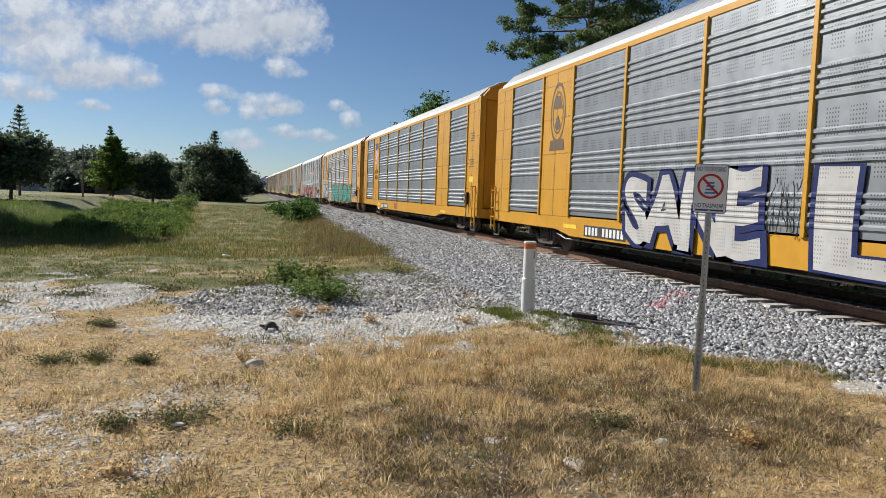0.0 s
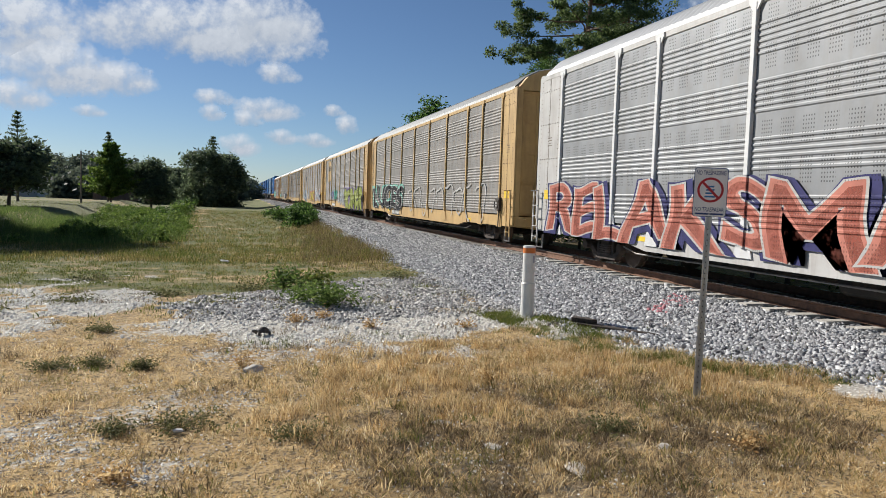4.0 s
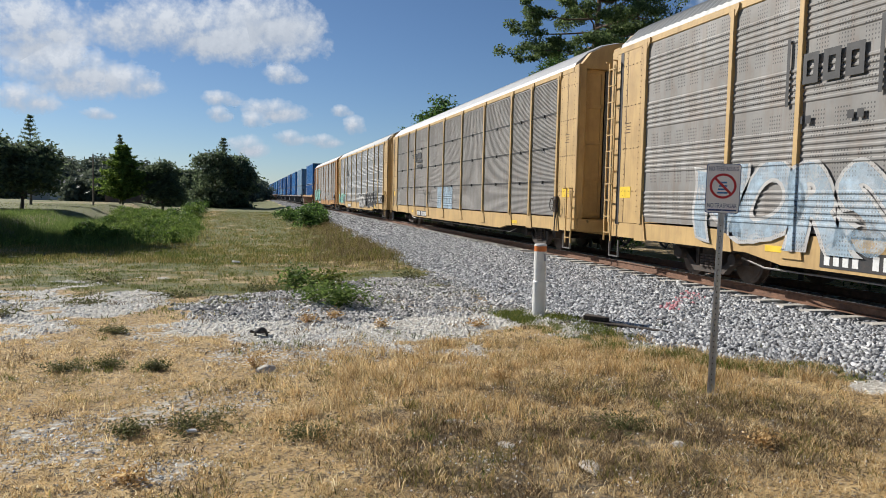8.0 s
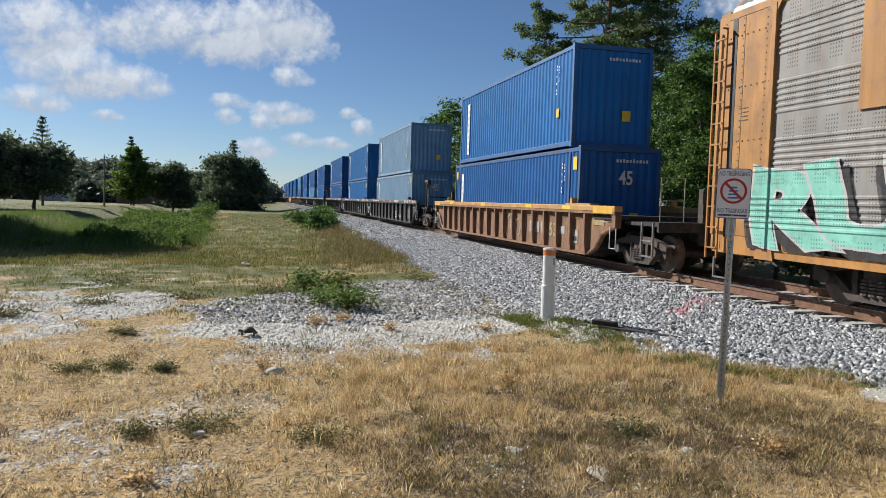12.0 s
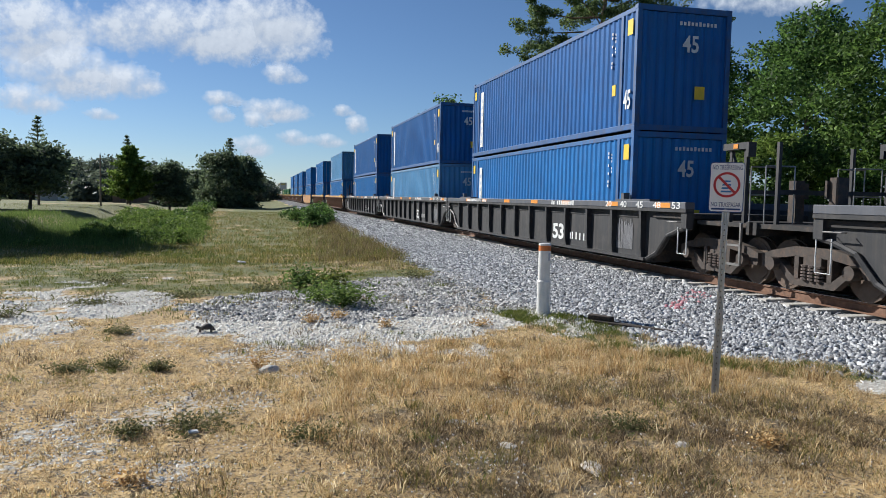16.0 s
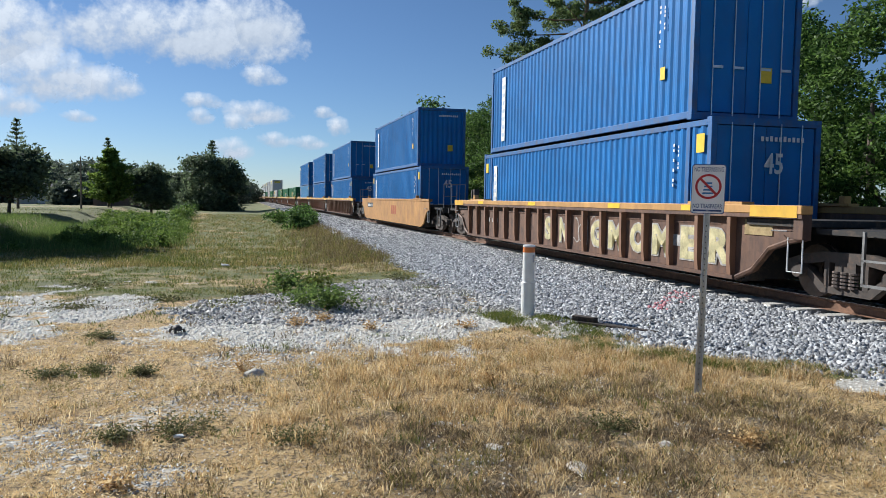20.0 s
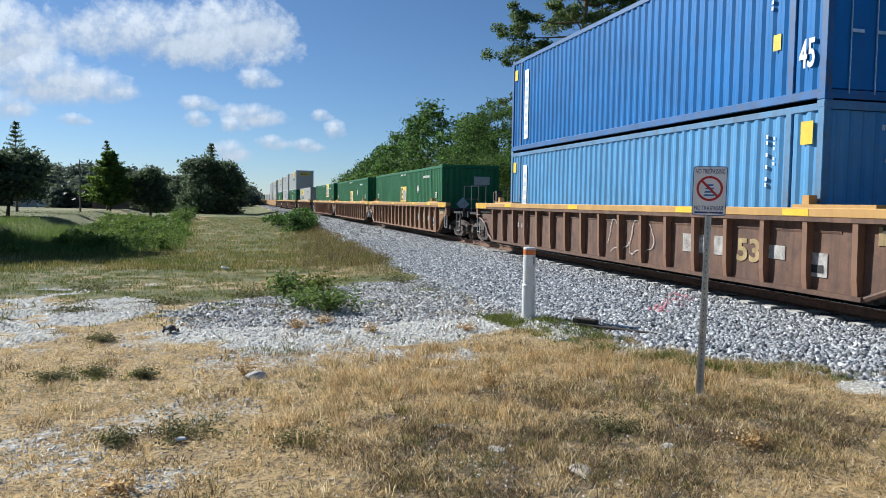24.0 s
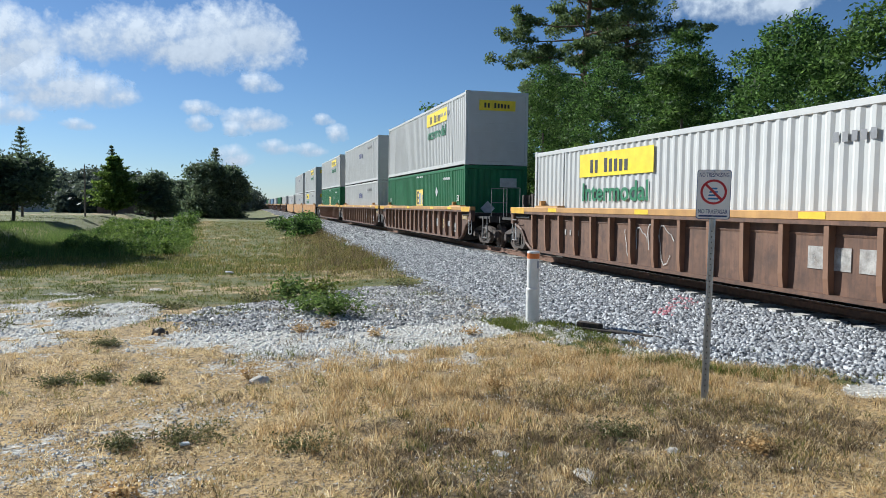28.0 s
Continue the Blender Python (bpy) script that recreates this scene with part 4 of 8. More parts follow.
def well_unit(middle, label, side, sill, smooth_side=False, ends=(True, True), extras=None, dark=False, truck_at=(True, True), detail=True):
    car = root("well_car", TRACK_X, middle, RAIL_Z, label, "railway car", "well cars of the train")
    movers.append((car, middle))
    key = "smooth" if smooth_side else "ribbed"
    for s in (-1, 1):
        turn = 0 if s < 0 else 180
        part("side_wall", shared(("well_side", key), lambda: well_side(True, smooth_side), side), None, car).matrix_basis = pose(0, 0, 0, 0, 0, turn)
        part("top_sill", shared(("well_sill", key), lambda: soft_box(-SIDE_X - 0.05, -SIDE_X + 0.16, -WELL, WELL, 1.31, 1.45, 0.012) if not smooth_side else soft_box(-SIDE_X - 0.02, -SIDE_X + 0.16, -WELL, WELL, 1.36, 1.47, 0.012), sill), None, car).matrix_basis = pose(0, 0, 0, 0, 0, turn)
        if not smooth_side:
            me = shared(("well_rib",), well_rib, side if dark else W_RIB)
            for k in range(12 if dark else 17):
                y = -7.7 + k * 1.4 if dark else -7.76 + k * 0.97
                part("rib", me, None, car).matrix_basis = pose(0, 0, 0, 0, 0, turn) @ pose(0, y, 0)
        for e in (-1, 1):
            part("stacking_guide", shared(("guide",), lambda: boxes((-SIDE_X - 0.03, -SIDE_X + 0.22, -1.1, 0.5, 1.45, 1.50), (-SIDE_X + 0.05, -SIDE_X + 0.2, 0.24, 0.38, 1.5, 1.64), (-SIDE_X + 0.0, -SIDE_X + 0.12, -0.9, -0.84, 1.38, 1.46), (-SIDE_X, -SIDE_X + 0.12, -0.5, -0.44, 1.38, 1.46)), sill), None, car).matrix_basis = pose(0, 0, 0, 0, 0, turn) @ pose(0, e * 7.0, 0)
    part("well_floor", shared(("well_floor",), lambda: boxes((-1.36, -0.9, -8.0, 8.0, 0.13, 0.19), (0.9, 1.36, -8.0, 8.0, 0.13, 0.19), *[(-0.9, 0.9, y - 0.25, y + 0.25, 0.13, 0.18) for y in (-7.2, -4.8, -2.4, 0, 2.4, 4.8, 7.2)]), M_DARK), None, car)
    for e, free, has in ((-1, ends[0], truck_at[0]), (1, ends[1], truck_at[1])):
        turn = 0 if e < 0 else 180
        rot_ = pose(0, 0, 0, 0, 0, turn)
        part("bulkhead", shared(("bulkhead",), lambda: boxes((-1.33, 1.33, -8.15, -8.05, 0.18, 1.2)), M_DARK), None, car).matrix_basis = rot_
        part("end_deck", shared(("end_deck",), lambda: boxes((-1.42, 1.42, -WELL + 0.05, -8.15, 1.12, 1.22), (-0.3, 0.3, -WELL - 0.1, -8.1, 0.72, 1.12)), M_DARK), None, car).matrix_basis = rot_
        if free:
            part("end_platform", shared(("platform",), lambda: boxes((-1.25, 1.25, -11.2, -WELL, 1.02, 1.10), (-0.32, 0.32, -11.25, -WELL, 0.70, 1.02), (-1.3, 1.3, -11.25, -11.15, 0.90, 1.12)), M_DARK), None, car).matrix_basis = rot_
            def rails():
                bm = bmesh.new()
                for x in (-1.2, -0.62, 0.62, 1.2):
                    tube(bm, [(x, -11.1, 1.08), (x, -11.1, 2.1)], 0.013, 6)
                tube(bm, [(-1.2, -11.1, 2.1), (-0.62, -11.1, 2.1)], 0.013, 6)
                tube(bm, [(0.62, -11.1, 2.1), (1.2, -11.1, 2.1)], 0.013, 6)
                tube(bm, [(-1.2, -11.1, 1.6), (-0.62, -11.1, 1.6)], 0.013, 6)
                return bm
            part("hand_rail", shared(("well_rails",), rails, M_STEEL), None, car).matrix_basis = rot_
            part("step", shared(("well_step",), lambda: boxes((-1.36, -1.32, -11.1, -11.06, 0.35, 1.1), (-1.36, -1.32, -10.6, -10.56, 0.35, 1.1), (-1.36, -1.32, -11.1, -10.56, 0.33, 0.37), (-1.36, -1.32, -11.1, -10.56, 0.68, 0.71)), M_STEEL), None, car).matrix_basis = rot_
            part("brake_stand", shared(("brake_stand",), lambda: boxes((0.3, 0.5, -10.4, -10.2, 1.1, 1.9), (0.25, 0.55, -10.45, -10.4, 1.55, 1.85)), M_CAST), None, car).matrix_basis = rot_
            if dark:
                def tower():
                    bm = boxes((-1.20, -1.13, -10.95, -10.88, 1.1, 2.5), (-1.20, -1.13, -10.52, -10.45, 1.1, 2.4), (-1.24, -1.08, -11.05, -10.3, 2.42, 2.54), (-1.24, -1.08, -11.05, -10.97, 2.28, 2.42))
                    prism(bm, [(-10.9, 1.5), (-10.83, 1.5), (-10.40, 2.42), (-10.48, 2.42)], "x", -1.19, -1.14)
                    box(bm, 1.06, 1.12, -10.95, -10.88, 1.1, 2.5)
                    box(bm, -1.18, 1.1, -10.94, -10.89, 1.62, 1.69)
                    return bm
                part("box_stop", shared(("tower",), tower, side), None, car, "tall steel bracket at the car's end").matrix_basis = rot_
                part("bracket_reflector", shared(("bracket_tag",), lambda: boxes((-1.25, -1.242, -10.75, -10.62, 2.44, 2.52)), M_ORANGETAG), None, car, "orange reflector").matrix_basis = rot_
            add_coupler(car, e * 11.2, turn if e < 0 else 0)
        if has:
            add_truck(car, e * (10.0 if free else 9.75))
    for e in (-1, 1):
        iron = part("grab_iron", shared(("grab_iron",), lambda: tube(bmesh.new(), [(-SIDE_X + 0.02, -0.18, 1.05), (-SIDE_X - 0.07, -0.18, 1.05), (-SIDE_X - 0.07, 0.18, 1.05), (-SIDE_X + 0.02, 0.18, 1.05)], 0.012, 6), M_STEEL), None, car)
        iron.matrix_basis = pose(0, e * 9.1, 0)
        stirrup = part("stirrup", shared(("stirrup",), lambda: tube(bmesh.new(), [(-SIDE_X + 0.02, -0.16, 0.95), (-SIDE_X + 0.02, -0.16, 0.42), (-SIDE_X + 0.02, 0.16, 0.42), (-SIDE_X + 0.02, 0.16, 0.95)], 0.014, 6), M_WHITE), None, car, "white step stirrup")
        stirrup.matrix_basis = pose(0, e * 9.36, 0)
    if detail:
        if not dark:
            for e in (-1, 1):
                part("end_patch", shared(("end_patch",), lambda: boxes((-SIDE_X - 0.055, -SIDE_X - 0.05, -0.55, 0.55, 1.26, 1.44)), Y_PATCH), None, car, "bright yellow patch").matrix_basis = pose(0, e * 8.9, 0)
        for y in (-8.7, -6.4, -3.6, -1.2, 1.4, 4.0, 6.2) if dark else (-6.6, -3.6, 1.4, 6.2):
            part("marking", shared(("marking",), lambda: boxes((-SIDE_X - 0.054, -SIDE_X - 0.05, -0.28, 0.28, 1.33, 1.43)), M_YELLOWTAG if not dark else M_ORANGETAG), None, car).matrix_basis = pose(0, y, 0)
    if extras:
        extras(car)
    return car


# ---- containers ----
def corrugated(length, height_, period=0.278, depth=0.030):
    """A wall of upright trapezoid corrugations, in the yz plane at x = 0, facing -x."""
    n = max(1, round(length / period))
    p = length / n
    prof = []
    for k in range(n):
        y = -length / 2 + k * p
        prof += [(y, depth), (y + p * 0.26, depth), (y + p * 0.5, 0), (y + p * 0.76, 0)]
    prof.append((length / 2, depth))
    bm = bmesh.new()
    lo = [bm.verts.new((d, y, 0)) for y, d in prof]
    hi = [bm.verts.new((d, y, height_)) for y, d in prof]
    for i in range(len(prof) - 1):
        bm.faces.new((lo[i], hi[i], hi[i + 1], lo[i + 1]))
    return bm


def container(middle, base, length, label, paint, frame_paint=None, width=2.44, tall=2.9, doors=False, marks=None, smooth_end=False):
    """A steel box container: corrugated walls between posts, rails and corner castings, roof, closed end or doors."""
    frame_paint = frame_paint or paint
    c = root("container", TRACK_X, middle, base, label, "container", "containers on the train")
    movers.append((c, middle))
    hl, hw = length / 2, width / 2
    inner = [(-hl + 0.16, hl - 0.16)]
    if 13.4 < length < 14:
        inner = [(-hl + 0.16, -hl + 0.70), (-hl + 0.84, hl - 0.84), (hl - 0.70, hl - 0.16)]
    elif length > 16:
        inner = [(-hl + 0.16, -hl + 1.94), (-hl + 2.06, hl - 2.06), (hl - 1.94, hl - 0.16)]
    for s in (-1, 1):
        turn = pose(0, 0, 0, 0, 0, 0 if s < 0 else 180)
        for a, b in inner:
            me = shared(("wall", round(b - a, 2), tall), lambda: corrugated(b - a, tall - 0.30), paint)
            part("side_wall", me, None, c).matrix_basis = turn @ pose(-hw + 0.012, (a + b) / 2 * (1 if s < 0 else -1), 0.15)
        part("top_rail", shared(("c_top", length, width, tall), lambda: soft_box(-hw, -hw + 0.06, -hl + 0.1, hl - 0.1, tall - 0.16, tall - 0.045, 0.01), frame_paint), None, c).matrix_basis = turn
        part("bottom_rail", shared(("c_bot", length, width), lambda: soft_box(-hw, -hw + 0.06, -hl + 0.1, hl - 0.1, 0.03, 0.17, 0.01), frame_paint), None, c).matrix_basis = turn
        ys = [-hl + 0.07, hl - 0.07] + [v for a, b in inner[1:] for v in (a - 0.07,)]
        for y in ys:
            part("post", shared(("c_post", width, tall), lambda: soft_box(-hw, -hw + 0.12, -0.07, 0.07, 0.05, tall - 0.05, 0.01), frame_paint), None, c).matrix_basis = turn @ pose(0, y if s < 0 else -y, 0)
        for e in (-1, 1):
            for z in (0.0, tall - 0.12):
                part("corner_casting", shared(("casting", width), lambda: soft_box(-hw - 0.004, -hw + 0.16, -0.085, 0.085, 0, 0.12, 0.012), frame_paint), None, c).matrix_basis = turn @ pose(0, e * (hl - 0.082), z)
    part("roof", shared(("c_roof", length, width, tall), lambda: boxes((-hw + 0.05, hw - 0.05, -hl + 0.08, hl - 0.08, tall - 0.12, tall - 0.085)), paint), None, c)
    part("floor", shared(("c_floor", length, width), lambda: boxes((-hw + 0.05, hw - 0.05, -hl + 0.08, hl - 0.08, 0.08, 0.14)), M_DARK), None, c)
    for e in (-1, 1):
        turn = pose(0, 0, 0, 0, 0, 0 if e < 0 else 180)
        for z, nm in ((tall - 0.14, "end_header"), (0.02, "end_sill")):
            part(nm, shared(("c_head", length, width), lambda: boxes((-hw + 0.1, hw - 0.1, -hl, -hl + 0.1, 0, 0.13)), frame_paint), None, c).matrix_basis = turn @ pose(0, 0, z)
        if e < 0 and doors:
            for k in (0, 1):
                x0 = -hw + 0.13 + k * (hw - 0.13)
                part("door", shared(("c_door", length, width, tall, k), lambda: soft_box(x0, x0 + hw - 0.14, -hl + 0.03, -hl + 0.07, 0.17, tall - 0.15, 0.01), paint), None, c)
                for q in (0.28, 0.72):
                    x = x0 + (hw - 0.14) * q
                    part("lock_rod", shared(("c_rod", length, tall, round(x, 2)), lambda: tube(boxes((x - 0.01, x + 0.22, -hl - 0.015, -hl + 0.0, 1.02, 1.07)), [(x, -hl + 0.005, 0.1), (x, -hl + 0.005, tall - 0.1)], 0.013, 6), M_GALV), None, c)
        elif e < 0 and smooth_end:
            door = part("end_door", shared(("c_smooth", length, width, tall), lambda: boxes((-hw + 0.1, hw - 0.1, -hl + 0.03, -hl + 0.08, 0.16, tall - 0.14)), paint), None, c)
            for z in (0.6, 0.95, 1.3, 1.65, 2.0):
                part("door_rib", shared(("door_rib", length), lambda: boxes((-hw + 0.35, hw - 0.35, -hl + 0.005, -hl + 0.03, 0, 0.03)), paint), None, door).matrix_basis = pose(0, 0, z)
        else:
            me = shared(("end", width, tall), lambda: corrugated(width - 0.24, tall - 0.30, 0.25), paint)
            part("end_wall", me, None, c).matrix_basis = turn @ pose(0, -hl + 0.03, 0.15) @ pose(0, 0, 0, 0, 0, 90)
    if marks:
        marks(c, hl, hw, tall)
    return c


def side_at(hw, y, z):
    return Matrix.Translation((-hw - 0.003, y, z)) @ SIDE


def end_at(hl, x, z):
    return Matrix.Translation((x, -hl - 0.006, z)) @ END


def bars(n, w, h, upright=False):
    """Unreadable lettering as small bars."""
    bm = bmesh.new()
    rnd = random.Random(n)
    for k in range(n):
        if rnd.random() < 0.12:
            continue
        u = -w / 2 + w * k / n
        if upright:
            box(bm, -h / 2, h / 2 * rnd.uniform(0.4, 1), u, u + w / n * 0.62, 0, 0.003)
        else:
            box(bm, u, u + w / n * 0.62, -h / 2, h / 2 * rnd.uniform(0.5, 1), 0, 0.003)
    return bm


def blue_marks(size45, white_far=True, tag="corner"):
    def go(c, hl, hw, tall):
        # tall white name strip near the trailing end, with dark bars
        y = hl - 1.25
        part("name_strip", boxes((-hw - 0.004, -hw, y - 0.16, y + 0.16, 0.35, tall - 0.45)), M_WHITE, c, "white upright name strip")
        part("strip_lettering", boxes(*[(-hw - 0.007, -hw - 0.004, y - 0.09, y + 0.09, 0.5 + k * 0.26, 0.62 + k * 0.26) for k in range(7)]), surface("faded_blue", (0.45, 0.53, 0.66), 0.6, 0, 0.2, 5), c)
        decal("number_bar_row", part_mesh(bars(9, 0.9, 0.055, True)), M_WHITE, c, side_at(hw, -hl + 1.25, tall - 0.85))
        decal("number_bar_row", part_mesh(bars(6, 0.5, 0.045, True)), M_WHITE, c, side_at(hw, -hl + 1.08, tall - 0.70))
        part("warning_label", boxes((-hw - 0.004, -hw, -hl + 1.02, -hl + 1.20, 0.92, 1.18)), M_YELLOWTAG, c, "yellow warning label")
        part("end_label", boxes((0.3, 0.56, -hl - 0.005, -hl + 0.0, 0.78, 1.08)), M_YELLOWTAG, c, "yellow end label")
        decal("end_bar_row", part_mesh(bars(10, 1.0, 0.10)), M_WHITE, c, end_at(hl, 0.35, tall - 0.38))
        if size45:
            decal("size_number", letters("45", 0.34, 0.46, 0.02), M_WHITE, c, side_at(hw, -hl + 0.42, 0.75), "white number 45")
            decal("size_number", letters("45", 0.42, 0.40, 0.02), M_WHITE, c, end_at(hl, 0.15, tall - 0.85), "white number 45")
            part("height_plate", boxes((-hw - 0.005, -hw, -hl + 0.22, -hl + 0.48, tall - 0.66, tall - 0.30)), M_YELLOWTAG, c, "yellow height warning plate")
            part("height_plate", boxes((-hw - 0.005, -hw, hl - 0.48, hl - 0.24, tall - 0.66, tall - 0.34)), M_YELLOWTAG, c, "yellow height warning plate")
    return go


def part_mesh(bm):
    me = bpy.data.meshes.new("marks")
    bm.to_mesh(me)
    bm.free()
    return me


def green_logo(y, z0, q):
    """Marks of a green container, its yellow square centred at y, from height z0, q times the usual size."""
    def go(c, hl, hw, tall):
        def bit(depth, *rows):
            return boxes(*[(-hw - depth, -hw - depth + 0.004, y + q * u0, y + q * u1, z0 + q * v0, z0 + q * v1) for u0, u1, v0, v1 in rows])
        part("logo_panel", bit(0.004, (-0.70, 0.70, 0.0, 0.78)), surface("logo_yellow", (0.74, 0.56, 0.10), 0.55, 0, 0.2, 4, 0.15, (0.5, 0.45, 0.3)), c, "yellow square with plain blue and black shapes")
        dark_ = surface("logo_dark", (0.07, 0.06, 0.035), 0.6, 0, 0.2, 5)
        part("logo_shape", bit(0.008, (0.45, 0.6, 0.06, 0.70), (0.16, 0.45, 0.06, 0.17), (0.16, 0.45, 0.33, 0.44), (0.16, 0.45, 0.59, 0.70)), dark_, c)
        part("logo_shape", bit(0.008, (-0.02, 0.1, 0.06, 0.62), (-0.3, -0.18, 0.06, 0.62), (-0.62, -0.5, 0.06, 0.52)), surface("logo_blue", (0.10, 0.22, 0.50), 0.6, 0, 0.2, 5), c)
        decal("number_bar_row", part_mesh(bars(10, 1.2, 0.12)), M_WHITE, c, side_at(hw, -5.3, tall - 0.45))
        decal("lettering_bar_row", part_mesh(bars(11, 1.3, 0.09)), M_WHITE, c, side_at(hw, -0.2, tall - 0.22))
        decal("size_number", letters("53'", 0.34, 0.26, 0.01), M_WHITE, c, side_at(hw, -7.1, 1.6), "white number 53")
        decal("size_number", letters("53'", 0.34, 0.26, 0.01), M_WHITE, c, side_at(hw, hl - 0.9, 1.6), "white number 53")
        diamond = surface("silver_diamond", (0.55, 0.56, 0.55), 0.5, 0.2, 0.2, 6)
        bm = bmesh.new()
        prism(bm, [(-0.3, 0), (0, -0.3), (0.3, 0), (0, 0.3)], "z", 0, 0.004)
        decal("placard", part_mesh(bm), diamond, c, end_at(hl, -0.35, 1.2), "silver diamond placard")
        bm = bmesh.new()
        prism(bm, [(-0.22, 0), (0, -0.22), (0.22, 0), (0, 0.22)], "z", 0, 0.004)
        decal("placard", part_mesh(bm), diamond, c, side_at(hw, -3.6, 1.9))
        part("end_logo", boxes((0.15, 0.85, -hl - 0.006, -hl, tall - 0.85, tall - 0.50)), surface("pale_grey_mark", (0.45, 0.47, 0.45), 0.6, 0, 0.2, 6), c)
    return go


green_marks = green_logo(-0.25, 1.28, 1.0)


def white_marks(yellow, upper=False):
    def go(c, hl, hw, tall):
        if yellow:
            y = 3.15 if not upper else -3.4
            part("logo_panel", boxes((-hw - 0.004, -hw, y - 1.82, y + 1.82, 2.04, 2.62)), surface("banner_yellow", (0.82, 0.62, 0.02), 0.5, 0, 0.15, 4), c, "yellow banner with plain dark bars")
            decal("logo_bar_row", part_mesh(bars(8, 2.0, 0.34)), M_BLACK, c, Matrix.Translation((-hw - 0.005, y + 0.2, 2.30)) @ SIDE)
            decal("lettering", letters("Intermodal", 3.25, 0.46, 0.02), surface("deep_green", (0.02, 0.16, 0.07), 0.5, 0, 0.15, 5), c, side_at(hw, y, 1.66), "dark green lettering")
            part("end_logo", boxes((-0.75, 0.75, -hl - 0.006, -hl + 0.02, tall - 0.75, tall - 0.35)), surface("banner_yellow", (0.82, 0.62, 0.02), 0.5, 0, 0.15, 4), c)
            decal("end_bar_row", part_mesh(bars(8, 1.1, 0.2)), M_BLACK, c, end_at(hl, 0, tall - 0.55))
        else:
            decal("lettering_bar_row", part_mesh(bars(7, 1.8, 0.42)), surface("logo_navy", (0.05, 0.06, 0.2), 0.6, 0, 0.2, 5), c, side_at(hw, hl - 9.0, tall - 0.9))
        decal("number_bar_row", part_mesh(bars(11, 1.9, 0.17)), surface("grey_print", (0.22, 0.22, 0.23), 0.6, 0, 0.2, 5), c, side_at(hw, -hl + 3.4, tall - 0.55))
    return go


# ---- the train: car carriers ----
Y_BRIGHT = surface("bright_yellow_paint", (0.56, 0.28, 0.012), 0.42, 0, 0.10, 1.5, 0.12, (0.30, 0.14, 0.03), 0.15)
Y_WORN = surface("worn_yellow_paint", (0.58, 0.315, 0.060), 0.55, 0, 0.16, 1.5, 0.25, (0.26, 0.13, 0.04), 0.30)
Y_PALE = surface("faded_yellow_paint", (0.52, 0.345, 0.135), 0.6, 0, 0.18, 1.5, 0.25, (0.25, 0.14, 0.06), 0.35)
Y_RUST = surface("rusty_orange_paint", (0.42, 0.195, 0.040), 0.65, 0, 0.25, 1.5, 0.45, (0.16, 0.07, 0.03), 0.45)
G_PAINT = surface("grey_white_paint", (0.50, 0.49, 0.47), 0.55, 0, 0.15, 1.5, 0.2, (0.25, 0.2, 0.16), 0.3)
P_NEW = surface("new_galvanised_panel", (0.27, 0.29, 0.31), 0.42, 0.55, 0.18, 1.2, 0.08, (0.25, 0.25, 0.25), island=0.25, holes=True)
P_MID = surface("weathered_panel", (0.275, 0.285, 0.295), 0.55, 0.35, 0.2, 1.2, 0.2, (0.22, 0.19, 0.16), 0.25, island=0.3, holes=True)
P_OLD = surface("old_stained_panel", (0.245, 0.238, 0.225), 0.65, 0.2, 0.25, 1.2, 0.4, (0.19, 0.13, 0.09), 0.45, island=0.3, holes=True)
P_SEAM = surface("stained_fine_panel", (0.27, 0.26, 0.245), 0.6, 0.2, 0.3, 1.0, 0.6, (0.17, 0.125, 0.105), 0.5, island=0.3)
R_WHITE = surface("white_roof", (0.38, 0.385, 0.39), 0.5, 0.1, 0.12, 1.0, 0.12, (0.4, 0.38, 0.34), 0.1)
R_GREY = surface("grey_roof", (0.17, 0.178, 0.178), 0.5, 0.3, 0.15, 1.0, 0.25, (0.28, 0.24, 0.2), 0.15)
C_TEAL = surface("teal_spray", (0.04, 0.27, 0.22), 0.6, 0, 0.3, 2, holes=True, ridges=4)
C_MINT = surface("mint_spray", (0.25, 0.55, 0.45), 0.6, 0, 0.25, 2, holes=True, ridges=6)
C_WHITE = surface("white_spray", (0.47, 0.465, 0.45), 0.6, 0, 0.2, 2, 0.2, (0.62, 0.45, 0.33), holes=True, ridges=6)
C_NAVY = surface("navy_spray", (0.018, 0.026, 0.10), 0.6, 0, 0.3, 3, holes=True, ridges=4)
C_LILAC = surface("lilac_spray", (0.36, 0.31, 0.50), 0.6, 0, 0.25, 2, holes=True, ridges=6)
C_BROWN = surface("ochre_spray", (0.40, 0.24, 0.07), 0.6, 0, 0.25, 2, holes=True, ridges=4)
C_PINK = surface("pink_spray", (0.50, 0.20, 0.15), 0.6, 0, 0.25, 2, 0.3, (0.45, 0.12, 0.10), holes=True, ridges=6)
C_OLIVE = surface("olive_spray", (0.30, 0.34, 0.075), 0.6, 0, 0.3, 2, holes=True, ridges=6)
C_GOLD = surface("gold_spray", (0.55, 0.42, 0.05), 0.6, 0, 0.25, 2, 0.3, (0.5, 0.3, 0.25), holes=True, ridges=6)
C_BLACK = surface("black_spray", (0.02, 0.02, 0.022), 0.6, 0, 0.3, 3, holes=True, ridges=6)
C_SKY = surface("pale_blue_spray", (0.42, 0.55, 0.66), 0.6, 0, 0.3, 2, 0.3, (0.75, 0.75, 0.75), holes=True, ridges=6)
C_RED = surface("red_spray", (0.40, 0.02, 0.025), 0.6, 0, 0.2, 2, holes=True, ridges=6)
LOGO_OR = surface("orange_print", (0.75, 0.20, 0.03), 0.55, 0, 0.15, 4)
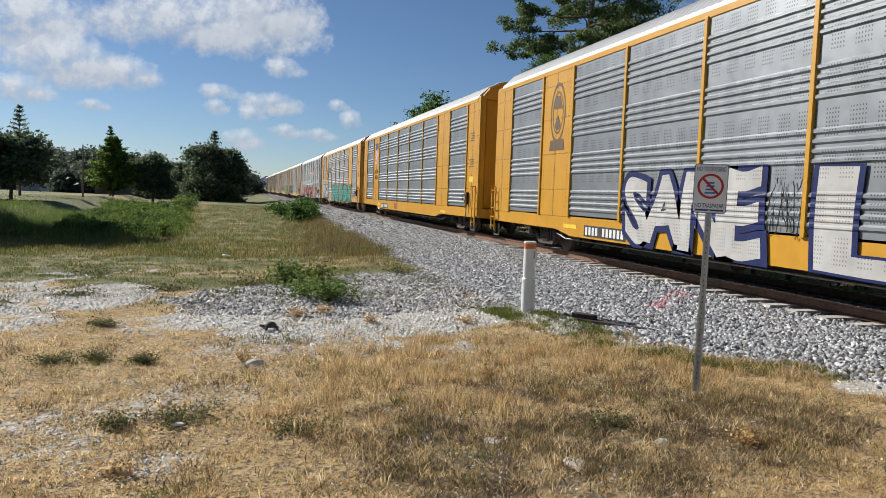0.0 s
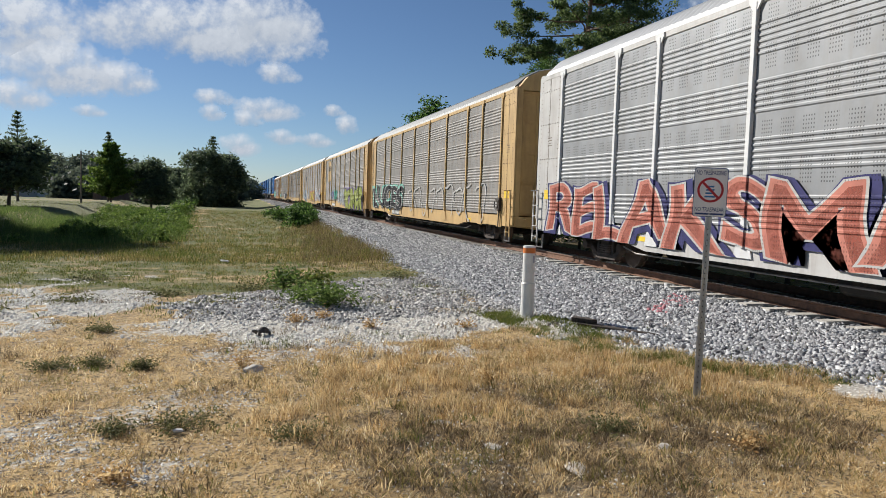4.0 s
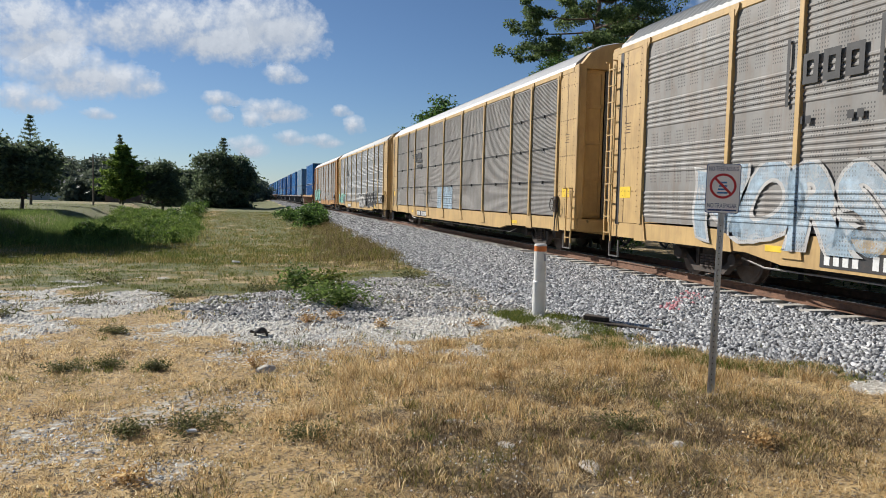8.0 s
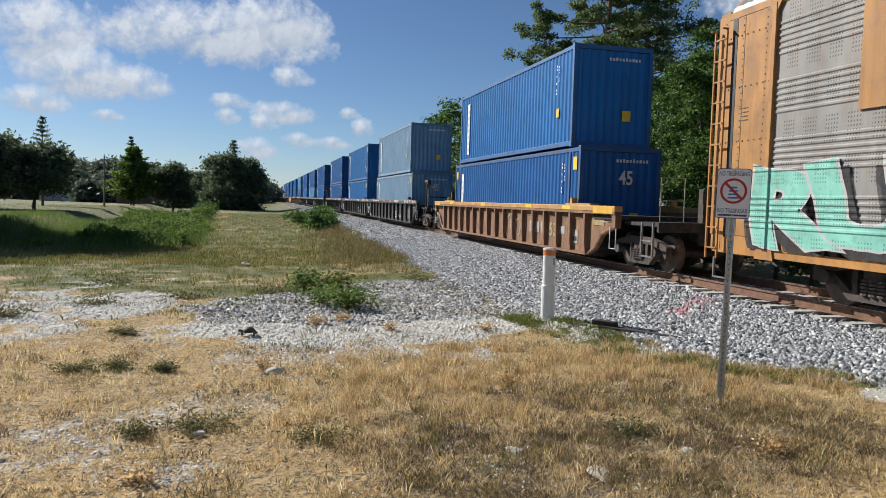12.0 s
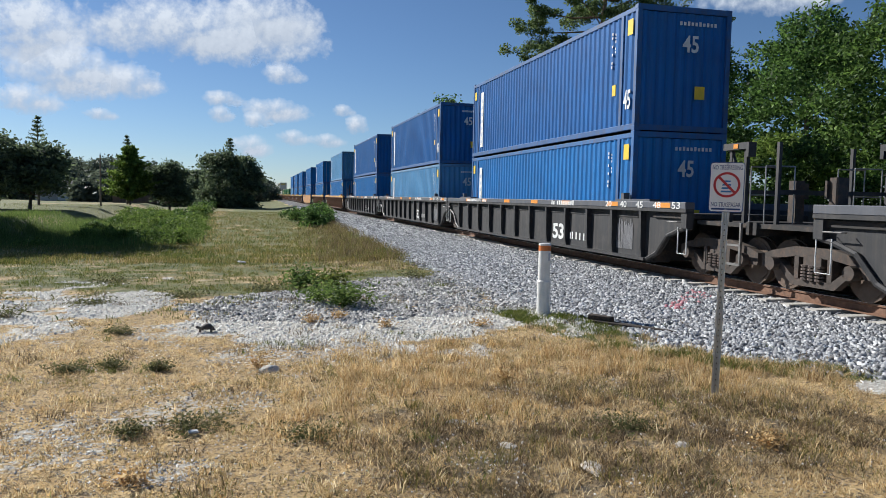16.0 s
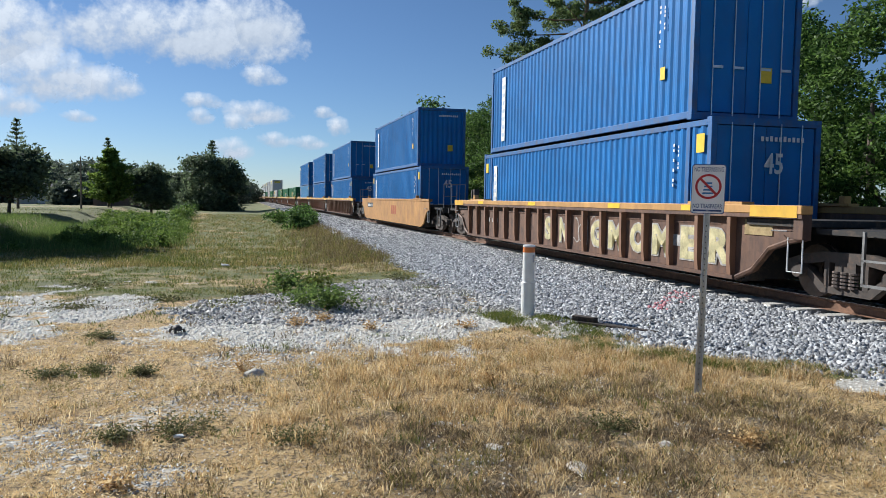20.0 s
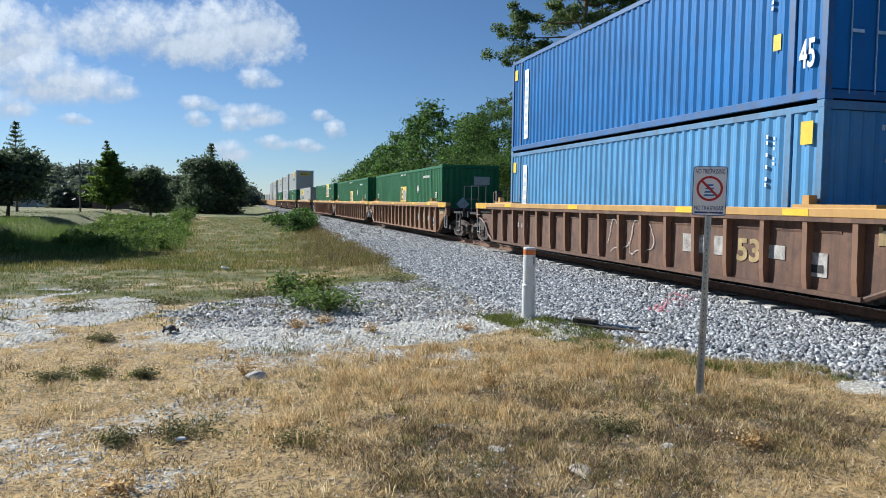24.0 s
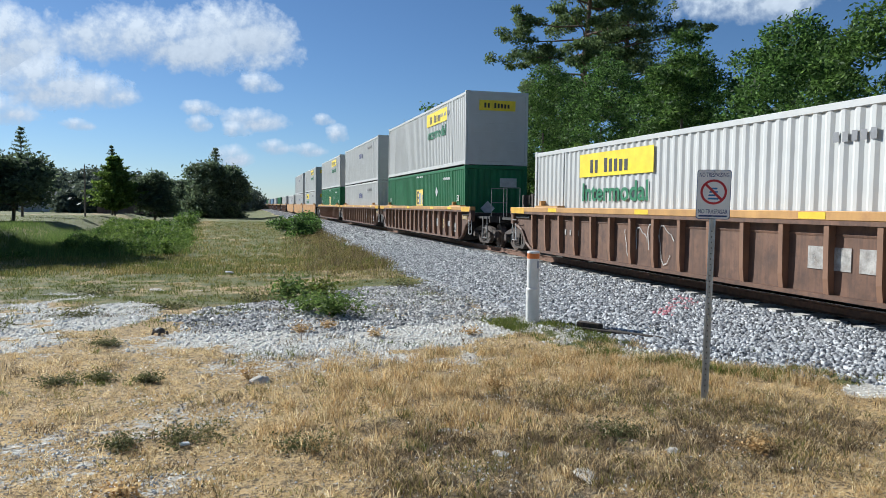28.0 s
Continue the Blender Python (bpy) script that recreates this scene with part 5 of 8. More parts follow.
LOGO_BK = surface("black_print", (0.014, 0.014, 0.016), 0.6, 0, 0.2, 4)

C_POST = surface("white_post_paint", (0.66, 0.66, 0.65), 0.55, 0, 0.12, 2, 0.15, (0.35, 0.3, 0.25))

C_LIME = surface("lime_spray", (0.50, 0.56, 0.20), 0.6, 0, 0.3, 2, holes=True, ridges=6)
C_TEAL2 = surface("sea_green_spray", (0.06, 0.33, 0.26), 0.6, 0, 0.3, 2, holes=True, ridges=6)
C_NAVY2 = surface("dark_blue_spray", (0.05, 0.05, 0.14), 0.6, 0, 0.3, 3, holes=True, ridges=6)
C_PINKDK = surface("brick_spray", (0.34, 0.10, 0.07), 0.6, 0, 0.3, 2, holes=True, ridges=6)
F_BLUE = surface("grey_blue_spray", (0.055, 0.085, 0.13), 0.6, 0, 0.3, 2, holes=True, ridges=4)

X0 = -FACE - 0.036
XP = -FACE - 0.034


def thin(m, cover):
    """Spray paint that lets the steel under it show, in worn streaks."""
    t = m.node_tree
    out = t.nodes["Material Output"]
    old = out.inputs[0].links[0].from_socket
    tr = t.nodes.new("ShaderNodeBsdfTransparent")
    ms = t.nodes.new("ShaderNodeMixShader")
    f = ramp(t, math_node(t, "ADD", noise_of(t, 3.0, 6, 0.75), cover - 0.5), 0.25, 0.75)
    t.links.new(f, ms.inputs[0])
    t.links.new(tr.outputs[0], ms.inputs[1])
    t.links.new(old, ms.inputs[2])
    t.links.new(ms.outputs[0], out.inputs[0])
    return m


for paint, cover in ((C_WHITE, 0.9), (C_TEAL, 0.85), (C_MINT, 0.75), (C_PINK, 0.8), (C_OLIVE, 0.7), (C_GOLD, 0.65), (C_SKY, 0.5), (C_RED, 0.8), (C_LILAC, 0.55), (C_BROWN, 0.5), (C_LIME, 0.5), (C_TEAL2, 0.6), (C_NAVY2, 0.8), (C_PINKDK, 0.5)):
    thin(paint, cover)
F_BLACK = thin(surface("faded_black_spray", (0.05, 0.05, 0.052), 0.65, 0, 0.3, 3, holes=True, ridges=6), 0.68)
F_WHITE = thin(surface("faded_white_spray", (0.56, 0.54, 0.50), 0.65, 0, 0.2, 2, holes=True, ridges=6), 0.46)


def ring_logo(car):
    """An upright oval emblem in dark brown, of plain shapes."""
    y, z = HALF - 5.0 - 0.05, 3.75
    bm = bmesh.new()
    for r0, r1 in ((0.62, 0.55), (0.44, 0.40)):
        for k in range(28):
            a, b = k * math.tau / 28, (k + 1) * math.tau / 28
            q = [bm.verts.new((-FACE - 0.018, y + r * math.cos(t) * 0.78, z + r * math.sin(t) * 1.3)) for r, t in ((r0, a), (r0, b), (r1, b), (r1, a))]
            bm.faces.new(q)
    part("emblem_ring", bm, LOGO_DK, car, "dark brown oval emblem of plain shapes")
    bm = bmesh.new()
    prism(bm, [(y - 0.28, z + 0.1), (y + 0.28, z + 0.12), (y + 0.2, z + 0.42), (y - 0.1, z + 0.45)], "x", -FACE - 0.02, -FACE - 0.014)
    prism(bm, [(y - 0.2, z - 0.35), (y, z - 0.05), (y + 0.2, z - 0.35), (y + 0.06, z - 0.45), (y - 0.06, z - 0.45)], "x", -FACE - 0.02, -FACE - 0.014)
    prism(bm, [(y - 0.5, z - 1.0), (y + 0.5, z - 1.0), (y + 0.42, z - 0.72), (y - 0.42, z - 0.72)], "x", -FACE - 0.02, -FACE - 0.014)
    part("emblem_shape", bm, LOGO_DK, car)


def shield_logo(car):
    y, z = HALF - 5.0, 4.0
    navy = surface("shield_navy", (0.03, 0.05, 0.17), 0.5, 0, 0.2, 4)
    bm = bmesh.new()
    prism(bm, [(y - 0.45, z + 0.1), (y + 0.45, z + 0.1), (y + 0.48, z + 0.45), (y, z + 0.58), (y - 0.48, z + 0.45)], "x", -FACE - 0.02, -FACE - 0.013)
    part("shield_top", bm, navy, car, "navy top of a plain shield emblem")
    part("shield_field", boxes((-FACE - 0.018, -FACE - 0.013, y - 0.44, y + 0.44, z - 0.75, z + 0.1)), M_WHITE, car)
    red = surface("shield_red", (0.5, 0.04, 0.04), 0.5, 0, 0.2, 4)
    part("shield_stripes", boxes(*[(-FACE - 0.021, -FACE - 0.018, y - 0.40 + k * 0.19, y - 0.31 + k * 0.19, z - 0.72, z + 0.09) for k in range(5)]), red, car)
    decal("lettering", letters("BUILDING", 1.1, 0.24, 0.02), LOGO_DK, car, Matrix.Translation((-FACE - 0.016, y, 2.75)) @ SIDE, "dark lettering")
    decal("lettering", letters("AMERICA", 1.0, 0.24, 0.02), LOGO_DK, car, Matrix.Translation((-FACE - 0.016, y, 2.40)) @ SIDE)


def deco_a(car):
    ring_logo(car)
    piece(car, 1, "SANE", 4.0, -0.35, 0.52, 2.02, ((0.13, C_NAVY, 0, 0), (0.05, C_WHITE, 0, 0)), "white block letters with a dark blue edge", 3, 0.6)
    piece(car, 1, "L", -1.75, -3.9, 0.5, 2.05, ((0.11, C_NAVY, 0, 0), (0.05, C_WHITE, 0, 0)), "white block letter with a dark blue edge", 5, 0.2)
    scrawl(car, X0 + 0.002, -1.35, 1.0, 0.75, 0.9, 5, 14, C_BLACK, "thin black handwriting", 0.025)


def deco_b(car):
    shield_logo(car)
    part("owner_mark", boxes(*[(-FACE - 0.006, -FACE, 2.0 - k * 0.34, 2.26 - k * 0.34, 0.58, 0.92) for k in range(3)]), surface("brown_red_print", (0.34, 0.07, 0.02), 0.6, 0, 0.2, 4), car)


def deco_c(car):
    teal = lambda word, a, b, seed: piece(car, 1, word, a, b, 0.58, 1.92, ((0.22, C_BROWN, 0, 0.08), (0.15, C_BLACK, -0.05, -0.02), (0.095, C_WHITE, 0, 0), (0.075, C_TEAL, 0, 0)), "teal sprayed letters with white and black edges", seed, 1.5)
    teal("ONAS", 3.6, -1.3, 11)
    teal("CHEAK", -1.9, -8.9, 12)
    piece(car, 1, "F!NGA", 11.3, 6.9, 0.74, 2.04, ((0.15, C_BLACK, -0.05, -0.04), (0.11, F_BLUE, 0, 0), (0.05, C_WHITE, 0, 0)), "white sprayed letters with a grey-blue edge", 13, 0.5)
    piece(car, 1, "CREAK", 8.45, 7.0, 2.95, 3.55, ((0.0, C_BLACK, 0, 0),), "black handwritten tag", 17, 1.2)
    piece(car, 1, "2MD", 8.0, 7.05, 2.45, 2.85, ((0.0, C_BLACK, 0, 0),), "black handwritten tag", 18, 1.2)
    scrawl(car, X0 - 0.01, -10.3, 0.75, 1.3, 1.2, 5, 4, C_WHITE, "white scrawl", 0.045)
    part("owner_mark", boxes((X0, X0 + 0.004, 4.9, 6.2, 3.4, 3.6), (X0, X0 + 0.004, 5.2, 6.4, 3.15, 3.3)), LOGO_BK, car)


def deco_d(car):
    pink = lambda word, a, b, z0, z1, seed: piece(car, 2, word, a, b, z0, z1, ((0.18, C_NAVY2, -0.06, -0.05), (0.10, C_WHITE, 0, 0), (0.06, C_PINK, 0, 0), (0.0, C_PINKDK, -0.03, -0.03)), "salmon pink sprayed letters with white and navy edges", seed, 0.9)
    pink("RELAKSMART", 12.0, -4.0, 0.68, 1.92, 21)
    pink("KEAR", -4.4, -9.1, 0.60, 1.9, 22)
    scrawl(car, XP, -10.75, 1.0, 1.2, 0.5, 6, 23, C_BLACK, "thin black handwriting", 0.03)
    bm = bmesh.new()
    prism(bm, [(-6.45, 3.36), (-4.15, 3.25), (-4.10, 3.54), (-6.40, 3.66)], "x", X0, X0 + 0.004)
    part("owner_mark", bm, LOGO_OR, car, "orange slanted mark")


def deco_e(car):
    piece(car, 2, "LUCES", 11.9, 3.4, 0.85, 2.1, ((0.22, C_MINT, 0.1, 0.05), (0.15, F_BLACK, 0, -0.05), (0.10, C_WHITE, 0, 0), (0.06, C_BLACK, 0, 0)), "black sprayed letters with a white edge", 31, 1.6)
    scrawl(car, XP, -10.5, 0.8, 12.5, 1.3, 9, 32, C_WHITE, "white scrawl", 0.09)


def deco_g(car):
    piece(car, 2, "SOMER", -2.5, -11.4, 0.55, 2.08, ((0.30, C_LILAC, 0, 0.05), (0.17, C_BLACK, -0.07, -0.04), (0.10, C_OLIVE, 0, 0), (0.035, C_LIME, 0.05, 0.06), (0.0, C_OLIVE, -0.02, -0.02)), "olive green sprayed letters with black shadows", 41, 1.8)
    piece(car, 2, "ON", 6.6, 4.7, 1.25, 2.0, ((0.12, C_SKY, 0, 0), (0.04, C_NAVY2, 0, 0)), "small navy sprayed letters", 42, 1.4)
    piece(car, 2, "SER", 4.5, 2.3, 1.2, 1.95, ((0.12, C_TEAL2, 0, 0), (0.04, C_TEAL2, 0, 0)), "small teal sprayed letters", 44, 1.4)
    piece(car, 2, "ARE", 1.6, -2.2, 0.75, 1.9, ((0.15, C_SKY, 0, 0), (0.07, F_WHITE, 0, 0)), "faded pale sprayed letters", 43, 1.4)
    part("logo_panel", boxes((X0, X0 + 0.01, 7.5, 9.4, 2.8, 4.64)), Y_PALE, car, "pale yellow panel with a dark plain mark")
    part("logo_bar_row", boxes(*[(X0 - 0.006, X0, 7.75 + k * 0.52, 8.15 + k * 0.52, 3.75, 4.2) for k in range(3)]), LOGO_BK, car)


def box_logo(car, y, z):
    """A bracketed dark mark of plain bars with dots below."""
    part("owner_mark", boxes(*[(X0 - 0.006, X0 - 0.003, y - 0.62 + k * 0.44 + a, y - 0.62 + k * 0.44 + b, z + c, z + d) for k in range(3) for a, b, c, d in ((0, 0.10, 0, 0.46), (0.24, 0.34, 0, 0.46), (0.10, 0.24, 0, 0.11), (0.10, 0.24, 0.35, 0.46))],
                             (X0 - 0.006, X0 - 0.003, y - 0.95, y - 0.88, z - 0.3, z + 0.75), (X0 - 0.006, X0 - 0.003, y + 0.88, y + 0.95, z - 0.3, z + 0.75),
                             *[(X0 - 0.006, X0 - 0.003, y + d - 0.06, y + d + 0.06, z - 0.6, z - 0.48) for d in (-0.6, -0.42, 0.42, 0.6)]), LOGO_BK, car, "black bracketed mark of plain bars")


def deco_i(car):
    box_logo(car, 6.1, 3.3)
    piece(car, 2, "MIKE", -0.2, -5.3, 0.8, 1.9, ((0.20, C_PINK, 0, 0), (0.12, C_NAVY2, -0.05, -0.03), (0.06, C_GOLD, 0, 0)), "gold sprayed letters with dark edges", 51, 1.7)
    piece(car, 2, "IANS", -6.1, -11.2, 0.9, 2.2, ((0.14, C_PINK, 0, 0), (0.10, C_WHITE, 0, 0), (0.0, C_SKY, 0, 0)), "white sprayed letters with reddish edges", 52, 1.6)
    piece(car, 2, "NORS", 9.3, 5.0, 0.8, 2.05, ((0.12, C_WHITE, 0, 0), (0.07, C_SKY, 0, 0)), "pale blue sprayed letters with a white edge", 53, 1.2)
    part("white_panel", boxes((XP, XP + 0.004, 2.6, 4.4, 1.0, 1.6)), C_WHITE, car)


def deco_j(car):
    scrawl(car, XP, 10.3, 1.0, 1.8, 0.9, 5, 61, C_WHITE, "white handwriting", 0.06)
    part("owner_mark", boxes(*[(X0 - 0.006, X0 - 0.002, 6.1, 7.4 - 0.15 * k, 3.62 - 0.09 * k, 3.67 - 0.09 * k) for k in range(5)], (X0 - 0.006, X0 - 0.002, 5.1, 6.1, 3.22, 3.34), (X0 - 0.006, X0 - 0.002, 5.0, 6.2, 2.97, 3.09), (X0 - 0.006, X0 - 0.002, 5.3, 6.0, 3.42, 3.70)), LOGO_BK, car)
    scrawl(car, XP, 3.0, 0.9, 1.6, 1.0, 5, 62, C_BLACK, "dark thin handwriting", 0.045)
    part("blue_patch", boxes((X0 + 0.02, X0 + 0.024, -0.75, 1.85, 1.02, 1.95)), C_SKY, car, "faded pale blue patch")


def deco_k(car):
    box_logo(car, 6.4, 3.2)
    piece(car, 2, "MIST", 12.4, 7.7, 0.75, 1.65, ((0.12, C_WHITE, 0, 0), (0.07, C_MINT, 0, 0)), "mint sprayed letters with a white edge", 71, 1.4)
    piece(car, 2, "SAVER", 3.5, -0.5, 0.95, 1.7, ((0.02, F_WHITE, 0, 0),), "thin faded white sprayed letters", 72, 1.0)
    piece(car, 2, "SERGN", -1.1, -4.1, 0.68, 1.55, ((0.13, C_BLACK, 0, 0), (0.06, C_WHITE, 0, 0)), "white sprayed letters with a black edge", 73, 1.2)
    piece(car, 2, "MOON", -4.4, -9.0, 0.72, 1.75, ((0.14, C_WHITE, 0, 0), (0.09, F_BLACK, 0, 0)), "dark sprayed letters with a white edge", 74, 1.2)


def letter_row(car, x, words, z, h, fill, edge, label):
    """Painted capitals one by one: (letter, middle, width)."""
    for body, yc, w in words:
        decal("graffiti_edge", letters(body, w * 1.08, h * 1.1, 0.10), edge, car, Matrix.Translation((x, yc, z)) @ SIDE)
        decal("graffiti", letters(body, w, h, 0.05), fill, car, Matrix.Translation((x - 0.006, yc, z)) @ SIDE, label)


def deco_l(car):
    piece(car, 2, "RUMLK", 11.7, 4.0, 0.85, 2.15, ((0.20, F_BLACK, -0.05, -0.25), (0.12, C_WHITE, 0, 0), (0.08, C_MINT, 0, 0)), "mint block letters with a white edge", 81, 0.9)
    piece(car, 2, "SON", 2.1, -3.0, 0.95, 2.0, ((0.10, F_WHITE, 0, 0), (0.03, F_WHITE, 0, 0)), "faded white sprayed letters", 82, 1.6)
    piece(car, 2, "SDE", -3.1, -6.6, 0.9, 2.05, ((0.08, F_WHITE, 0, 0), (0.02, F_WHITE, 0, 0)), "faded white sprayed letters", 84, 1.6)
    part("yellow_panel", boxes((X0, X0 + 0.02, 8.1, 9.6, 2.9, 4.75)), Y_RUST, car)


CAR = 28.06
car_carrier(10.95, "bright yellow car carrier with silver panels and white graffiti", Y_BRIGHT, P_NEW, R_WHITE, 1, extras=deco_a)
car_carrier(10.95 + CAR, "bright yellow car carrier with clean silver panels", Y_BRIGHT, P_NEW, R_WHITE, 1, extras=deco_b)
car_carrier(10.95 + 2 * CAR, "worn yellow car carrier with teal graffiti along its side", Y_WORN, P_MID, R_WHITE, 1, extras=deco_c)
car_carrier(10.95 + 3 * CAR, "grey car carrier with white posts and pink graffiti", G_PAINT, P_MID, R_WHITE, 2, post=C_POST, extras=deco_d, numbers=False, tall_ladder=1)
car_carrier(10.95 + 4 * CAR, "faded yellow car carrier with black and white graffiti", Y_PALE, P_OLD, R_GREY, 2, extras=deco_e)
car_carrier(10.95 + 5 * CAR, "faded yellow car carrier with olive green graffiti", Y_PALE, P_OLD, R_GREY, 2, extras=deco_g)
car_carrier(10.95 + 6 * CAR, "faded yellow car carrier with gold graffiti", Y_PALE, P_OLD, R_GREY, 2, extras=deco_i)
car_carrier(10.95 + 7 * CAR, "weathered yellow car carrier with stained panels and black scrawls", Y_PALE, P_SEAM, R_WHITE, 3, extras=deco_j)
car_carrier(10.95 + 8 * CAR, "faded yellow car carrier with a few pale graffiti", Y_PALE, P_MID, R_GREY, 2, extras=deco_k)
car_carrier(10.95 + 9 * CAR, "rusty orange car carrier with mint graffiti", Y_RUST, P_OLD, R_GREY, 2, extras=deco_l)

# ---- the train: well cars and containers ----
W_RUST = surface("rusty_brown_well", (0.150, 0.076, 0.044), 0.7, 0, 0.4, 2.2, 0.8, (0.060, 0.032, 0.024), 0.75)
W_TAN = surface("tan_brown_well", (0.27, 0.138, 0.062), 0.7, 0, 0.35, 2.2, 0.75, (0.11, 0.052, 0.030), 0.7)
W_SILL = surface("orange_sill", (0.50, 0.27, 0.080), 0.6, 0, 0.25, 1.5, 0.4, (0.28, 0.12, 0.05), 0.25)
W_OCHRE = surface("ochre_sill", (0.53, 0.30, 0.085), 0.6, 0, 0.2, 1.5, 0.25, (0.32, 0.17, 0.06), 0.25)
W_DARK = surface("dark_grey_well", (0.020, 0.021, 0.024), 0.6, 0, 0.25, 1.5, 0.25, (0.11, 0.09, 0.075), 0.3)
W_RIB = surface("brown_rib", (0.24, 0.125, 0.070), 0.65, 0, 0.2, 1.5, 0.3, (0.15, 0.07, 0.04), 0.3)
W_GREY = surface("grey_sill", (0.075, 0.082, 0.10), 0.55, 0, 0.2, 1.5, 0.2, (0.18, 0.16, 0.14), 0.2)
W_ORANGE = surface("orange_smooth_side", (0.44, 0.22, 0.055), 0.65, 0, 0.28, 1.2, 0.5, (0.20, 0.09, 0.04), 0.6)
B1 = surface("blue_container_paint", (0.018, 0.165, 0.46), 0.45, 0, 0.16, 0.8, 0.18, (0.06, 0.10, 0.20), 0.32)
B2 = surface("deep_blue_container_paint", (0.014, 0.118, 0.37), 0.45, 0, 0.16, 0.8, 0.18, (0.05, 0.075, 0.15), 0.32)
B3 = surface("light_blue_container_paint", (0.105, 0.30, 0.55), 0.5, 0, 0.14, 1.0, 0.15, (0.20, 0.26, 0.34), 0.25)
B4 = surface("faded_blue_container_paint", (0.22, 0.36, 0.52), 0.55, 0, 0.16, 1.0, 0.2, (0.2, 0.26, 0.36), 0.25)
GR = surface("green_container_paint", (0.028, 0.155, 0.062), 0.5, 0, 0.2, 1.0, 0.25, (0.05, 0.12, 0.07), 0.35)
WH = surface("white_container_paint", (0.52, 0.52, 0.505), 0.5, 0, 0.08, 1.0, 0.12, (0.42, 0.38, 0.32), 0.2)
for paint in (B1, B2, B3, B4, GR):
    paint.node_tree.nodes["Principled BSDF"].inputs["Specular IOR Level"].default_value = 0.22
FRAME_OF = {B1: surface("worn_blue_frame", (0.017, 0.12, 0.34), 0.55, 0, 0.25, 3.0, 0.55, (0.09, 0.085, 0.085), 0.5), B2: surface("worn_deep_blue_frame", (0.014, 0.09, 0.27), 0.55, 0, 0.25, 3.0, 0.55, (0.08, 0.08, 0.085), 0.5),
            B3: surface("worn_light_blue_frame", (0.085, 0.23, 0.42), 0.6, 0, 0.25, 3.0, 0.6, (0.11, 0.10, 0.095), 0.5), B4: surface("worn_pale_blue_frame", (0.17, 0.28, 0.40), 0.6, 0, 0.25, 3.0, 0.5, (0.13, 0.12, 0.12), 0.5)}
LOW = RAIL_Z + 0.19
MID = RAIL_Z + 3.09


def well_size_marks(*words):
    def go(car):
        for k, w in enumerate(words):
            decal("size_number", letters(w, 0.16 * len(w), 0.14, 0.01), M_WHITE, car, Matrix.Translation((-SIDE_X - 0.053, -6.2 - k * 0.75, 1.38)) @ SIDE)
    return go


def dark_well(car):
    decal("size_number", letters("53", 0.80, 0.44, 0.03), M_WHITE, car, Matrix.Translation((-SIDE_X + 0.09, -2.8, 0.57)) @ SIDE, "large white number 53")
    decal("number_bar_row", part_mesh(bars(9, 1.1, 0.2)), M_WHITE, car, Matrix.Translation((-SIDE_X + 0.09, -4.2, 0.5)) @ SIDE)
    decal("lettering_bar_row", part_mesh(bars(18, 2.6, 0.09)), M_WHITE, car, Matrix.Translation((-SIDE_X - 0.053, 5.0, 1.38)) @ SIDE)
    decal("lettering_bar_row", part_mesh(bars(12, 1.6, 0.13)), M_WHITE, car, Matrix.Translation((-SIDE_X - 0.053, -3.4, 1.38)) @ SIDE)
    decal("data_bar_row", part_mesh(bars(30, 0.8, 0.7)), surface("grey_print", (0.22, 0.22, 0.23), 0.6, 0, 0.2, 5), car, Matrix.Translation((-SIDE_X + 0.09, -6.8, 0.7)) @ SIDE)
    well_size_marks("20", "40", "45", "48", "53")(car)


W_MARK = thin(surface("worn_white_mark", (0.52, 0.49, 0.45), 0.7, 0, 0.3, 5, 0.4, (0.2, 0.12, 0.08)), 0.6)

W_STENCIL = thin(surface("tan_stencil_patch", (0.40, 0.29, 0.13), 0.7, 0, 0.25, 5, 0.4, (0.2, 0.12, 0.06)), 0.7)


def brown_well(seed, word=True):
    def go(car):
        r = random.Random(seed)
        if word:
            part("owner_mark", boxes(*[(-SIDE_X + 0.085, -SIDE_X + 0.095, -3.75 - k * 0.5, -3.4 - k * 0.5, 0.58, 0.92) for k in range(3)]), W_MARK, car, "worn white mark of plain bars")
            decal("size_number", letters("53", 0.6, 0.4, 0.03), W_STENCIL, car, Matrix.Translation((-SIDE_X + 0.09, -5.35, 0.72)) @ SIDE)
        part("data_panel", boxes((-SIDE_X + 0.085, -SIDE_X + 0.095, -7.15, -6.75, 0.42, 0.78)), W_MARK, car)
        part("data_panel", boxes((-SIDE_X + 0.085, -SIDE_X + 0.095, -6.25, -5.85, 0.62, 0.84)), W_MARK, car)
        part("stencil_patch", boxes((-SIDE_X + 0.085, -SIDE_X + 0.095, -8.75, -8.05, 0.95, 1.20)), W_STENCIL, car, "tan stencil patch")
        part("data_mark", boxes((-SIDE_X + 0.080, -SIDE_X + 0.086, -7.08, -6.82, 0.48, 0.60)), M_BLACK, car)
        decal("number_bar_row", part_mesh(bars(9, 1.4, 0.15)), W_MARK, car, Matrix.Translation((-SIDE_X + 0.09, 5.4, 0.8)) @ SIDE)
        scrawl(car, -SIDE_X + 0.08, r.uniform(-4, 3), 0.35, 2.0, 0.75, 4, seed, W_MARK, "white chalky scrawl", 0.035)
    return go


W_CHALK = thin(surface("pale_yellow_spray", (0.62, 0.55, 0.30), 0.7, 0, 0.3, 4, 0.4, (0.35, 0.2, 0.08)), 0.62)


